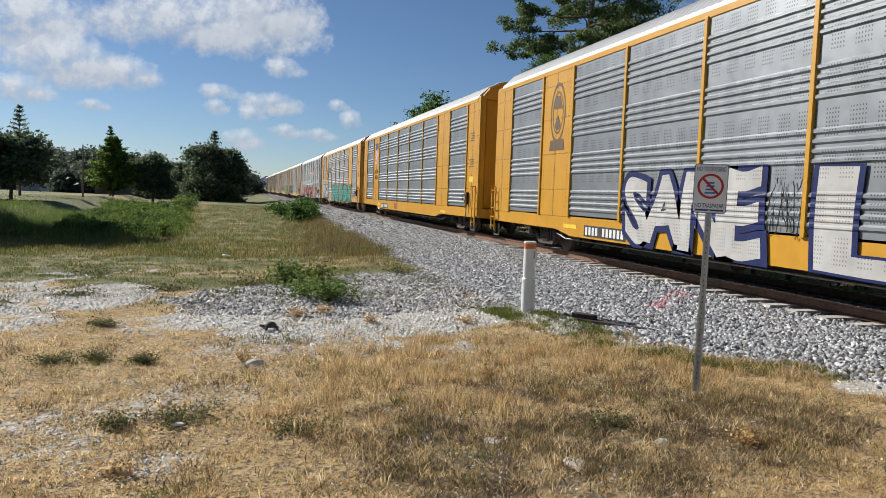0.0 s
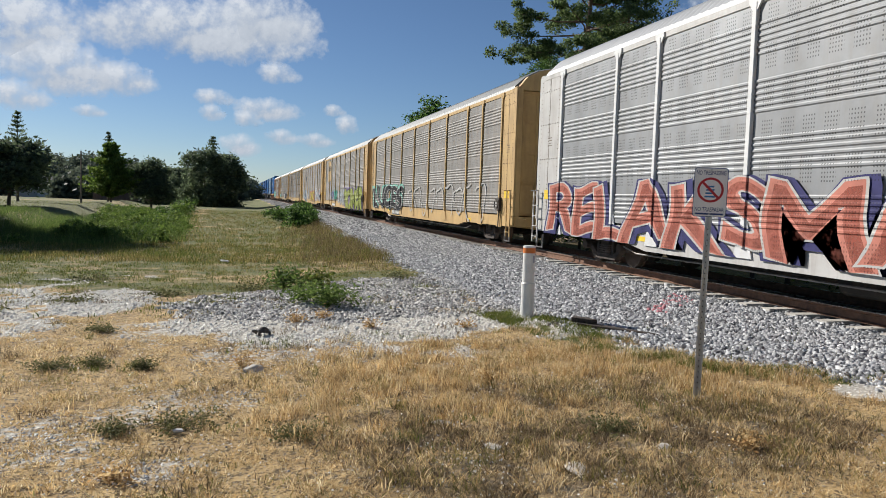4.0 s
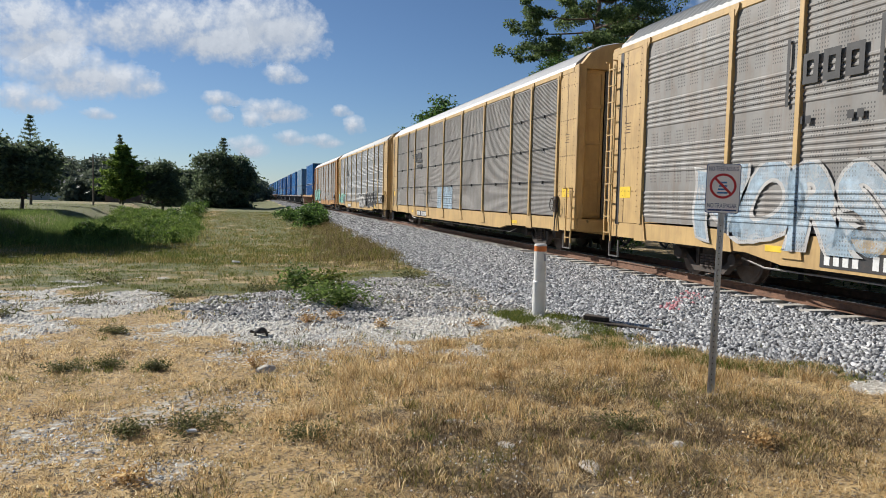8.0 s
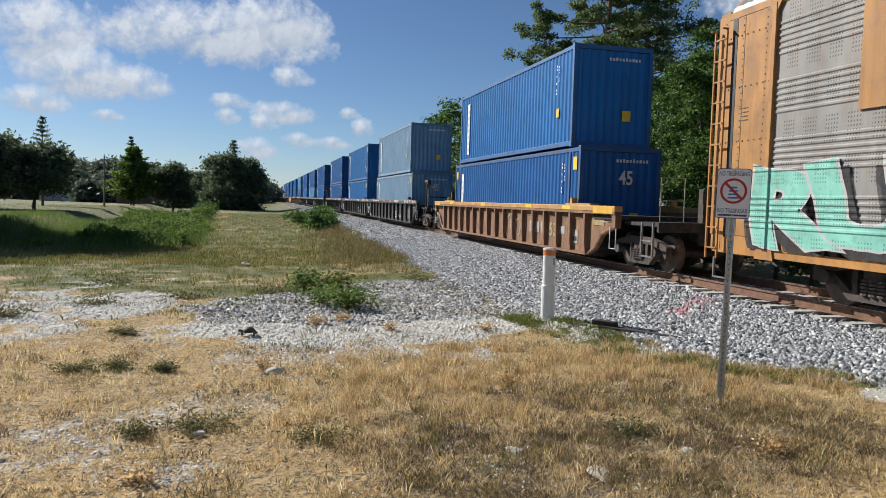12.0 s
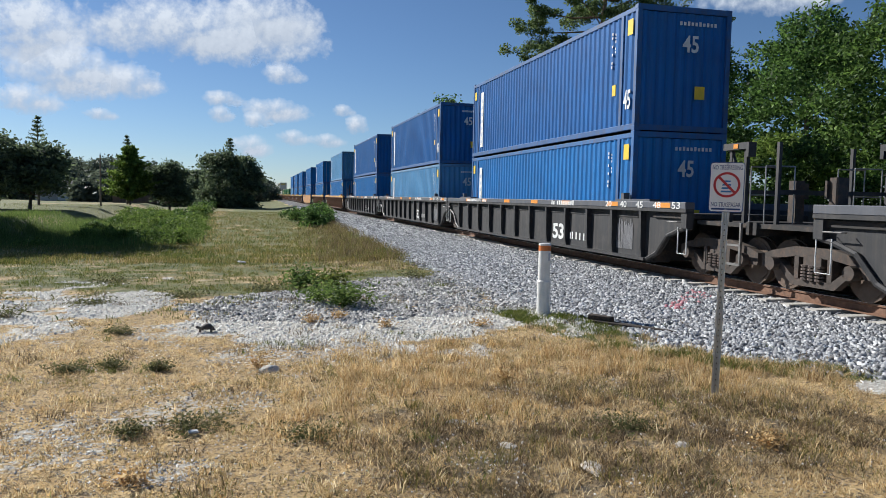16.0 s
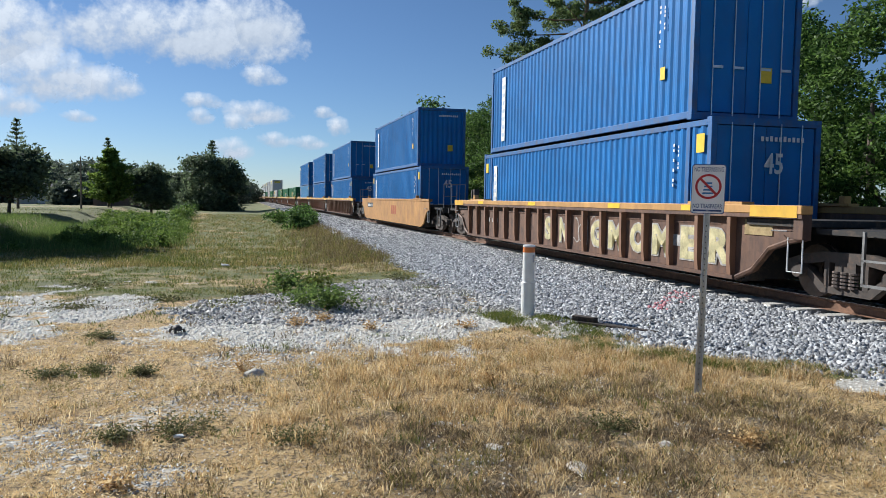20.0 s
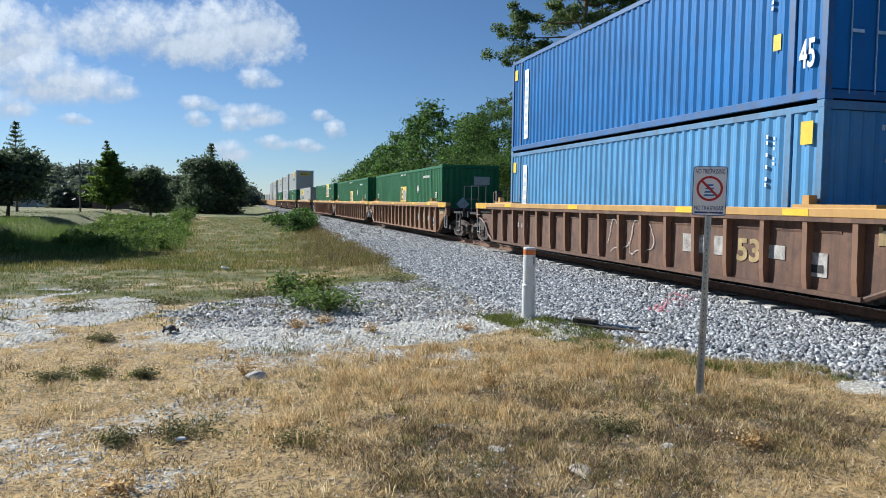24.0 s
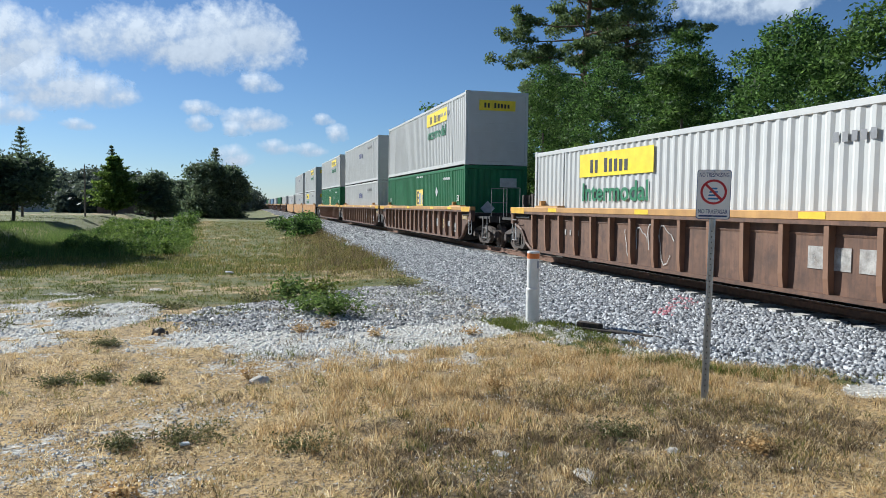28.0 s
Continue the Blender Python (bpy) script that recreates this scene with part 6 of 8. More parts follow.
def graffiti_well(car):
    brown_well(90, False)(car)
    letter_row(car, -SIDE_X + 0.084, (("S", 0.42, 0.5), ("N", -0.6, 0.5), ("G", -2.55, 0.66), ("M", -3.5, 0.72), ("O", -4.5, 0.68), ("M", -5.45, 0.72), ("E", -6.45, 0.62), ("R", -7.4, 0.66)), 0.70, 0.62, W_CHALK, W_MARK, "yellow and white painted letter")


def red_well(car):
    brown_well(95, False)(car)
    for k in range(5):
        bubble(car, -SIDE_X + 0.085, -6.3 + k * 2.0, 0.28, 1.5, 0.8, 1, 96 + k, C_RED, C_WHITE, "red painted shape with a white edge")


def smooth_well(car):
    part("owner_mark", boxes(*[(-SIDE_X - 0.006, -SIDE_X, -1.1 - k * 0.5, -0.75 - k * 0.5, 0.62, 1.1) for k in range(3)]), surface("brown_red_print", (0.34, 0.07, 0.02), 0.6, 0, 0.2, 4), car)
    part("number_field", boxes((-SIDE_X - 0.006, -SIDE_X, 5.2, 7.3, 0.9, 1.2)), M_BLACK, car)
    decal("number_bar_row", part_mesh(bars(11, 1.8, 0.18)), M_WHITE, car, Matrix.Translation((-SIDE_X - 0.007, 6.25, 1.05)) @ SIDE)


def stack(a, b, lo, hi, lo_len=None, hi_len=None, lo_doors=False, hi_doors=False, names=("blue", "blue")):
    """Lower and upper box between the places a and b along the train."""
    mid = (a + b) / 2
    lens = {"40": 12.19, "45": 13.55, "53": 16.15}
    if lo is not None:
        container(mid, LOW, lens[lo_len], "%s steel container sitting in a well car" % names[0], lo, FRAME_OF[lo], marks=blue_marks(lo_len == "45"), doors=lo_doors)
    if hi is not None:
        container(mid, MID, lens[hi_len], "%s steel container stacked on another" % names[1], hi, FRAME_OF[hi], marks=blue_marks(hi_len == "45"), doors=hi_doors)
    return mid


single, first, inner_, last = (True, True), (True, False), (False, False), (False, True)
m = stack(284.0, 296.2, B2, B1, "45", "40", names=("deep blue", "blue"))
well_unit(m, "rusty brown well car with an orange sill", W_TAN, W_SILL, extras=brown_well(1))
for (a, b), (lo, hi, ll, hl_), ends, n in (((307.4, 319.8), (B4, B4, "45", "40"), first, ("pale faded blue", "faded blue")), ((325.8, 339.0), (B1, B1, "45", "45"), inner_, ("blue", "blue")), ((345.6, 358.9), (B2, B2, "45", "45"), last, ("deep blue", "deep blue")),
                                      ((368.2, 381.5), (B1, B2, "45", "45"), first, ("blue", "deep blue")), ((387.3, 400.8), (B3, B2, "45", "45"), inner_, ("light blue", "deep blue")), ((406.9, 420.3), (B1, B2, "45", "45"), last, ("blue", "deep blue"))):
    m = stack(a, b, lo, hi, ll, hl_, names=n)
    well_unit(m, "dark grey well car unit with a large white 53", W_DARK, W_GREY, ends=ends, extras=dark_well, dark=True, truck_at=(ends[0] or True, ends[1]))
for (a, b), (lo, hi), kind, ld, hd in (((430.1, 442.0), (B1, B3), 0, True, False), ((453.2, 465.1), (B1, B1), 1, True, True), ((476.6, 488.6), (B1, B1), 2, True, False)):
    m = stack(a, b, lo, hi, "45", "40", ld, hd, names=("blue", "light blue" if hi is B3 else "blue"))
    if kind == 2:
        well_unit(m, "smooth-sided orange well car", W_ORANGE, W_ORANGE, True, extras=smooth_well, detail=False)
    else:
        well_unit(m, "rusty brown well car with an orange sill", W_RUST, W_SILL, extras=graffiti_well if kind else brown_well(2))
for (a, b), (lo, hi, hl_), ends, ex in (((499.9, 512.0), (B1, B1, "40"), first, brown_well(3)), ((518.2, 531.6), (B1, B1, "45"), inner_, red_well), ((537.6, 551.1), (B3, B1, "45"), last, brown_well(4))):
    m = stack(a, b, lo, hi, "45", hl_, False, True)
    well_unit(m, "rusty brown well car unit with an ochre sill", W_RUST, W_OCHRE, ends=ends, extras=ex, truck_at=(True, ends[1]))
for mid, ends, logo in ((567.5, first, green_marks), (586.9, inner_, green_logo(-0.65, 1.24, 1.0)), (605.9, last, green_logo(-3.24, 1.63, 1.62))):
    container(mid, LOW, 16.15, "long green container with a yellow logo square, in a well car", GR, width=2.59, marks=logo)
    well_unit(mid, "tan brown well car unit with an ochre sill", W_TAN, W_OCHRE, ends=ends, extras=brown_well(int(mid)), truck_at=(True, ends[1]))
container(629.1, LOW, 16.15, "long white container with a yellow banner, in a well car", WH, width=2.59, marks=white_marks(True), doors=True)
well_unit(629.1, "rusty brown well car with an orange sill", W_RUST, W_SILL, extras=brown_well(5))
for mid, lo, hi, ends in ((652.6, GR, WH, first), (672.4, WH, WH, inner_), (692.2, GR, WH, last)):
    container(mid, LOW, 16.15, "long %s container in a well car" % ("green" if lo is GR else "white"), lo, width=2.59, marks=green_marks if lo is GR else white_marks(False))
    container(mid, MID, 16.15, "long white container stacked on another", hi, width=2.59, marks=white_marks(mid != 672.4, True), smooth_end=True)
    well_unit(mid, "rusty brown well car unit with an orange sill", W_RUST, W_SILL, ends=ends, extras=brown_well(int(mid)), truck_at=(True, ends[1]))
for i, mid in enumerate((715.6, 735.4, 755.2)):
    ends = (first, inner_, last)[i]
    container(mid, LOW, 16.15, "long white container in a well car", WH, width=2.59, marks=white_marks(i == 0))
    if i < 2:
        container(mid, MID, 16.15, "long white container stacked on another", WH, width=2.59, marks=white_marks(i == 0, True), smooth_end=True)
    well_unit(mid, "smooth-sided orange well car unit", W_ORANGE, W_ORANGE, True, ends=ends, detail=False, truck_at=(True, ends[1]))
for i in range(9):
    mid = 778.5 + i * 23.2
    box_paint = (WH, GR, WH, B4, WH, GR, B1, WH, WH)[i]
    container(mid, LOW, 16.15, "long %s container in a well car" % ("green" if box_paint is GR else "blue" if box_paint in (B1, B4) else "white"), box_paint, width=2.59)
    well_unit(mid, "rusty brown well car with an orange sill", W_RUST, W_SILL, detail=False)


# ---- by the track ----
def sign_post():
    x, y = 4.06, 5.95
    z = height(x, y)
    post = root("no_trespassing_sign", x, y, z, "white no trespassing sign on a galvanised steel post in dry grass", "sign")
    m = pose(0, 0, 0, 0, 0.7, -36)
    bm = bmesh.new()
    prism(bm, [(-0.032, -0.012), (-0.016, -0.012), (-0.013, 0.016), (0.013, 0.016), (0.016, -0.012), (0.032, -0.012), (0.032, -0.008), (0.020, -0.008), (0.016, 0.022), (-0.016, 0.022), (-0.020, -0.008), (-0.032, -0.008)], "z", -0.3, 0.78)
    prism(bm, [(-0.028, -0.018), (-0.014, -0.018), (-0.011, 0.010), (0.011, 0.010), (0.014, -0.018), (0.028, -0.018), (0.028, -0.014), (0.018, -0.014), (0.014, 0.015), (-0.014, 0.015), (-0.018, -0.014), (-0.028, -0.014)], "z", 0.62, 2.02)
    part("post", bm, M_GALV, post, "galvanised channel post").matrix_basis = m
    holes = boxes(*[(-0.004, 0.004, -0.0195, -0.0185, zz, zz + 0.012) for zz in np.arange(0.1, 1.6, 0.05)])
    ph = part("post_hole_row", holes, M_BLACK, post)
    ph.matrix_basis = m
    ph["kind"] = "stuff"
    face = surface("white_sign_sheet", (0.88, 0.88, 0.87), 0.4, 0, 0.06, 5, 0.1, (0.5, 0.5, 0.48))
    navy = surface("navy_sign_print", (0.03, 0.06, 0.20), 0.4, 0, 0.1, 5)
    red = surface("red_sign_print", (0.50, 0.025, 0.03), 0.4, 0, 0.1, 5)
    blue = surface("blue_sign_print", (0.05, 0.20, 0.45), 0.4, 0, 0.1, 5)
    W, H = 0.288, 0.44

    def rounded(w, h, r, t0, t1):
        b = bmesh.new()
        out = []
        for cx, cz, a0 in ((w / 2 - r, h / 2 - r, 0), (-w / 2 + r, h / 2 - r, 90), (-w / 2 + r, -h / 2 + r, 180), (w / 2 - r, -h / 2 + r, 270)):
            for k in range(5):
                a = radians(a0 + 22.5 * k)
                out.append((cx + r * math.cos(a), cz + r * math.sin(a)))
        return prism(b, out, "y", t0, t1)
    base = m @ pose(0, -0.022, 1.885)
    part("sign_plate", rounded(W, H, 0.025, 0.0, 0.003), navy, post, "aluminium plate with a dark border").matrix_basis = base
    part("sign_face", rounded(W - 0.012, H - 0.012, 0.022, -0.001, 0.0), face, post).matrix_basis = base
    for body, zz in (("NO TRESPASSING", 0.175), ("NO TRASPASAR", -0.152)):
        decal("lettering", letters(body, W * 0.86, 0.040, 0.004, 0.0004), navy, post, base @ Matrix.Translation((0, -0.0018, zz)) @ END, "dark blue lettering")
    ring = bmesh.new()
    for k in range(40):
        a, b = k * math.tau / 40, (k + 1) * math.tau / 40
        ring.faces.new([ring.verts.new((r * math.cos(t), -0.0030, 0.022 + r * math.sin(t))) for r, t in ((0.112, a), (0.112, b), (0.092, b), (0.092, a))])
    prism(ring, [(-0.075, 0.022 + 0.060), (-0.060, 0.022 + 0.075), (0.075, 0.022 - 0.060), (0.060, 0.022 - 0.075)], "y", -0.0032, -0.0028)
    part("prohibition_ring", ring, red, post, "red ring with a slanted bar").matrix_basis = base
    for k in range(4):
        pict = prism(bmesh.new(), [(-0.05 + 0.006 * k, -0.045 + k * 0.03), (0.04 - 0.004 * k, -0.045 + k * 0.03), (0.045 - 0.004 * k, -0.030 + k * 0.03), (-0.045 + 0.006 * k, -0.030 + k * 0.03)], "y", -0.0022, -0.0016)
        part("pictogram_bar", pict, blue, post, "plain blue bar").matrix_basis = base
    part("small_print", boxes((-0.12, 0.12, -0.0022, -0.0016, -0.2, -0.185)), navy, post).matrix_basis = base
    bolt = bmesh.new()
    for zz in (0.205, -0.195):
        box(bolt, -0.007, 0.007, -0.006, 0, zz - 0.007, zz + 0.007)
    part("bolt", bolt, M_GALV, post).matrix_basis = base


def marker_pipe():
    x, y = 4.27, 10.72
    z = height(x, y)
    p = root("marker_pipe", x, y, z, "white plastic marker pipe with an orange band, beside the ballast", "marker post")
    white = surface("white_plastic_pipe", (0.72, 0.71, 0.68), 0.4, 0, 0.08, 4, 0.2, (0.5, 0.46, 0.4), 0.2)
    part("lower_pipe", tube(bmesh.new(), [(0, 0, -0.25), (0, 0, 0.50)], 0.102, 24), white, p)
    part("collar", tube(bmesh.new(), [(0, 0, 0.47), (0, 0, 0.50), (0, 0, 0.52)], [0.106, 0.106, 0.094], 24), white, p)
    part("upper_pipe", tube(bmesh.new(), [(0, 0, 0.50), (0, 0, 1.0)], 0.092, 24), white, p)
    part("orange_band", tube(bmesh.new(), [(0, 0, 0.965), (0, 0, 1.045)], 0.094, 24), surface("orange_band", (0.62, 0.17, 0.03), 0.5, 0, 0.15, 6), p, "faded orange band")
    part("cap", tube(bmesh.new(), [(0, 0, 1.045), (0, 0, 1.07), (0, 0, 1.078)], [0.096, 0.094, 0.08], 24), white, p, "flat white cap")
    lab = boxes((-0.018, 0.018, -0.004, 0.004, 0.82, 0.93))
    part("label", lab, surface("grey_label", (0.35, 0.36, 0.40), 0.5, 0, 0.1, 5), p).matrix_basis = pose(0.045, -0.083, 0, 0, 0, 28)


sign_post()
marker_pipe()


# ---- ground cover ----
def island_material(name, stops, rough=0.8, glow=0.0, bumpy=0.0, gloss=0.12):
    """Colour by piece: each loose piece of a mesh takes its own shade."""
    m, t, b = nodes_of(name)
    geo = t.nodes.new("ShaderNodeNewGeometry")
    r = t.nodes.new("ShaderNodeValToRGB")
    while len(r.color_ramp.elements) < len(stops):
        r.color_ramp.elements.new(0.5)
    for el, (p, c) in zip(r.color_ramp.elements, stops):
        el.position, el.color = p, (*c, 1)
    t.links.new(geo.outputs["Random Per Island"], r.inputs[0])
    c = mix(t, ramp(t, noise_of(t, 4.5, 4), 0.38, 0.62), r.outputs[0], tuple(0.55 * (a + b_) / 2 for a, b_ in zip(stops[0][1], stops[-1][1])), "MIX")
    c = mix(t, 0.45, r.outputs[0], c)
    t.links.new(c, b.inputs["Base Color"])
    b.inputs["Roughness"].default_value = rough
    b.inputs["Specular IOR Level"].default_value = gloss
    if glow:
        tr = t.nodes.new("ShaderNodeBsdfTranslucent")
        ms = t.nodes.new("ShaderNodeMixShader")
        ms.inputs[0].default_value = glow
        out = t.nodes["Material Output"]
        t.links.new(c, tr.inputs[0])
        t.links.new(b.outputs[0], ms.inputs[1])
        t.links.new(tr.outputs[0], ms.inputs[2])
        t.links.new(ms.outputs[0], out.inputs[0])
    if bumpy:
        bump(t, b, noise_of(t, 90, 4), bumpy, 0.006)
    return m


M_STRAW = island_material("dry_grass_blades", [(0, (0.13, 0.085, 0.038)), (0.18, (0.60, 0.41, 0.18)), (0.55, (0.84, 0.62, 0.31)), (1, (0.98, 0.86, 0.58))], 0.7, 0.5)
M_BROWN = island_material("brown_grass_blades", [(0, (0.10, 0.065, 0.03)), (0.3, (0.46, 0.28, 0.115)), (0.7, (0.66, 0.46, 0.215)), (1, (0.88, 0.70, 0.40))], 0.75, 0.5)
M_DEAD = island_material("grey_dead_growth", [(0, (0.050, 0.036, 0.022)), (0.5, (0.20, 0.14, 0.078)), (1, (0.52, 0.40, 0.24))], 0.85, 0.2)
M_BLADE = island_material("green_grass_blades", [(0, (0.06, 0.09, 0.016)), (0.6, (0.16, 0.195, 0.038)), (1, (0.34, 0.33, 0.10))], 0.6, 0.35)
M_OLIVE = island_material("olive_grass_blades", [(0, (0.08, 0.078, 0.024)), (0.5, (0.23, 0.205, 0.058)), (1, (0.52, 0.42, 0.17))], 0.65, 0.42)
M_LUSH = island_material("lush_ditch_grass", [(0, (0.06, 0.10, 0.028)), (0.6, (0.15, 0.225, 0.055)), (1, (0.27, 0.34, 0.10))], 0.6, 0.5)
M_WEED = island_material("weed_leaves", [(0, (0.06, 0.065, 0.024)), (0.5, (0.135, 0.145, 0.055)), (1, (0.30, 0.27, 0.13))], 0.6, 0.4)
M_STONE = island_material("ballast_stones", [(0, (0.05, 0.051, 0.055)), (0.35, (0.28, 0.285, 0.295)), (0.75, (0.50, 0.505, 0.51)), (1, (0.78, 0.78, 0.77))], 0.85, 0, 0.5)
M_SPILL = island_material("spilled_ballast_stones", [(0, (0.09, 0.087, 0.083)), (0.4, (0.34, 0.33, 0.315)), (1, (0.76, 0.74, 0.70))], 0.85, 0, 0.5)
M_SHELL = island_material("pale_shell_stones", [(0, (0.42, 0.39, 0.34)), (0.3, (0.76, 0.72, 0.65)), (1, (0.90, 0.88, 0.83))], 0.9, 0, 0.5)

rng = np.random.default_rng(7)


def heights(px, py):
    return np.array([height(a, b) for a, b in zip(px, py)])


def blades(name, px, py, tall, wide, material, label, lean=0.6, category="grass"):
    """Tapered, bent blades of grass, joined."""
    n = len(px)
    pz = heights(px, py) - 0.01
    a = rng.uniform(0, math.tau, n)
    b = rng.uniform(0, math.tau, n)
    h = tall * rng.uniform(0.45, 1.2, n)
    w = wide * rng.uniform(0.6, 1.3, n)
    k = lean * rng.uniform(0.2, 1.0, n) * h
    base = np.stack([px, py, pz], 1)
    side = np.stack([np.cos(a) * w / 2, np.sin(a) * w / 2, np.zeros(n)], 1)
    bend = np.stack([np.cos(b) * k, np.sin(b) * k, h], 1)
    mid = base + bend * np.array([0.35, 0.35, 0.6])
    v = np.stack([base - side, base + side, mid + side * 0.7, base + bend, mid - side * 0.7], 1).reshape(-1, 3)
    i = np.arange(n)[:, None] * 5
    f = np.concatenate([np.concatenate([i, i + 1, i + 2, i + 4], 1), np.concatenate([i + 4, i + 2, i + 3, i + 3], 1)])
    me = bpy.data.meshes.new(name)
    quads, tris = f[:n], f[n:, :3]
    me.vertices.add(len(v))
    me.vertices.foreach_set("co", v.astype(np.float32).ravel())
    loops = np.concatenate([quads.ravel(), tris.ravel()]).astype(np.int32)
    me.loops.add(len(loops))
    me.loops.foreach_set("vertex_index", loops)
    starts = np.concatenate([np.arange(n) * 4, 4 * n + np.arange(n) * 3]).astype(np.int32)
    me.polygons.add(2 * n)
    me.polygons.foreach_set("loop_start", starts)
    me.update(calc_edges=True)
    me.materials.append(material)
    return tagged(new(name, me), label, category, kind="stuff")


def scatter(n, x0, x1, y0, y1, keep, nearer=1.0):
    """Random places in a stretch of the plan, thinned by keep(x, y), denser towards y0."""
    px = rng.uniform(x0, x1, n)
    py = y0 + (y1 - y0) * rng.uniform(0, 1, n) ** nearer
    ok = np.array([rng.random() < keep(a, b) for a, b in zip(px, py)])
    return px[ok], py[ok]


def patch(x, y, s, seed):
    return 0.5 + 0.5 * noise.noise((x * s, y * s, seed))


def bare(x, y):
    return max(gravel_at(x, y), shell_at(x, y))


def stone_field(name, px, py, size, material, label, sink=0.25):
    """Angular broken stones, joined."""
    n = len(px)
    pz = heights(px, py)
    shape = np.array([(1, 0.2, -0.5), (-0.1, 1, -0.5), (-1, -0.1, -0.5), (0.1, -1, -0.5), (0.42, 0.25, 0.75), (-0.42, -0.2, 0.6)], float)
    tri = np.array([(0, 1, 4), (1, 5, 4), (1, 2, 5), (2, 3, 5), (3, 4, 5), (3, 0, 4)])
    s = size * rng.uniform(0.55, 1.35, (n, 1, 1))
    v = shape[None] * rng.uniform(0.7, 1.15, (n, 6, 1)) + rng.uniform(-0.25, 0.25, (n, 6, 3))
    a, b = rng.uniform(0, math.tau, n), rng.uniform(-0.45, 0.45, n)
    ca, sa, cb, sb = np.cos(a), np.sin(a), np.cos(b), np.sin(b)
    x, y, z = v[..., 0], v[..., 1], v[..., 2]
    y, z = y * cb[:, None] - z * sb[:, None], y * sb[:, None] + z * cb[:, None]
    x, y = x * ca[:, None] - y * sa[:, None], x * sa[:, None] + y * ca[:, None]
    v = np.stack([x, y, z * 0.8], -1) * s
    v += np.stack([px, py, pz + s[:, 0, 0] * (0.5 - sink)], 1)[:, None, :]
    f = (tri[None] + (np.arange(n) * 6)[:, None, None]).reshape(-1, 3)
    me = grid_mesh(name, v.reshape(-1, 3), f, material)
    return tagged(new(name, me), label, "stones", kind="stuff")


def tufts(n, per, wide, x0, x1, y0, y1, keep, nearer=1.0):
    """Clustered places: n tufts of so many blades, each about so wide."""
    px, py = scatter(n, x0, x1, y0, y1, keep, nearer)
    px, py = np.repeat(px, per), np.repeat(py, per)
    return px + rng.normal(0, wide, len(px)), py + rng.normal(0, wide, len(py))


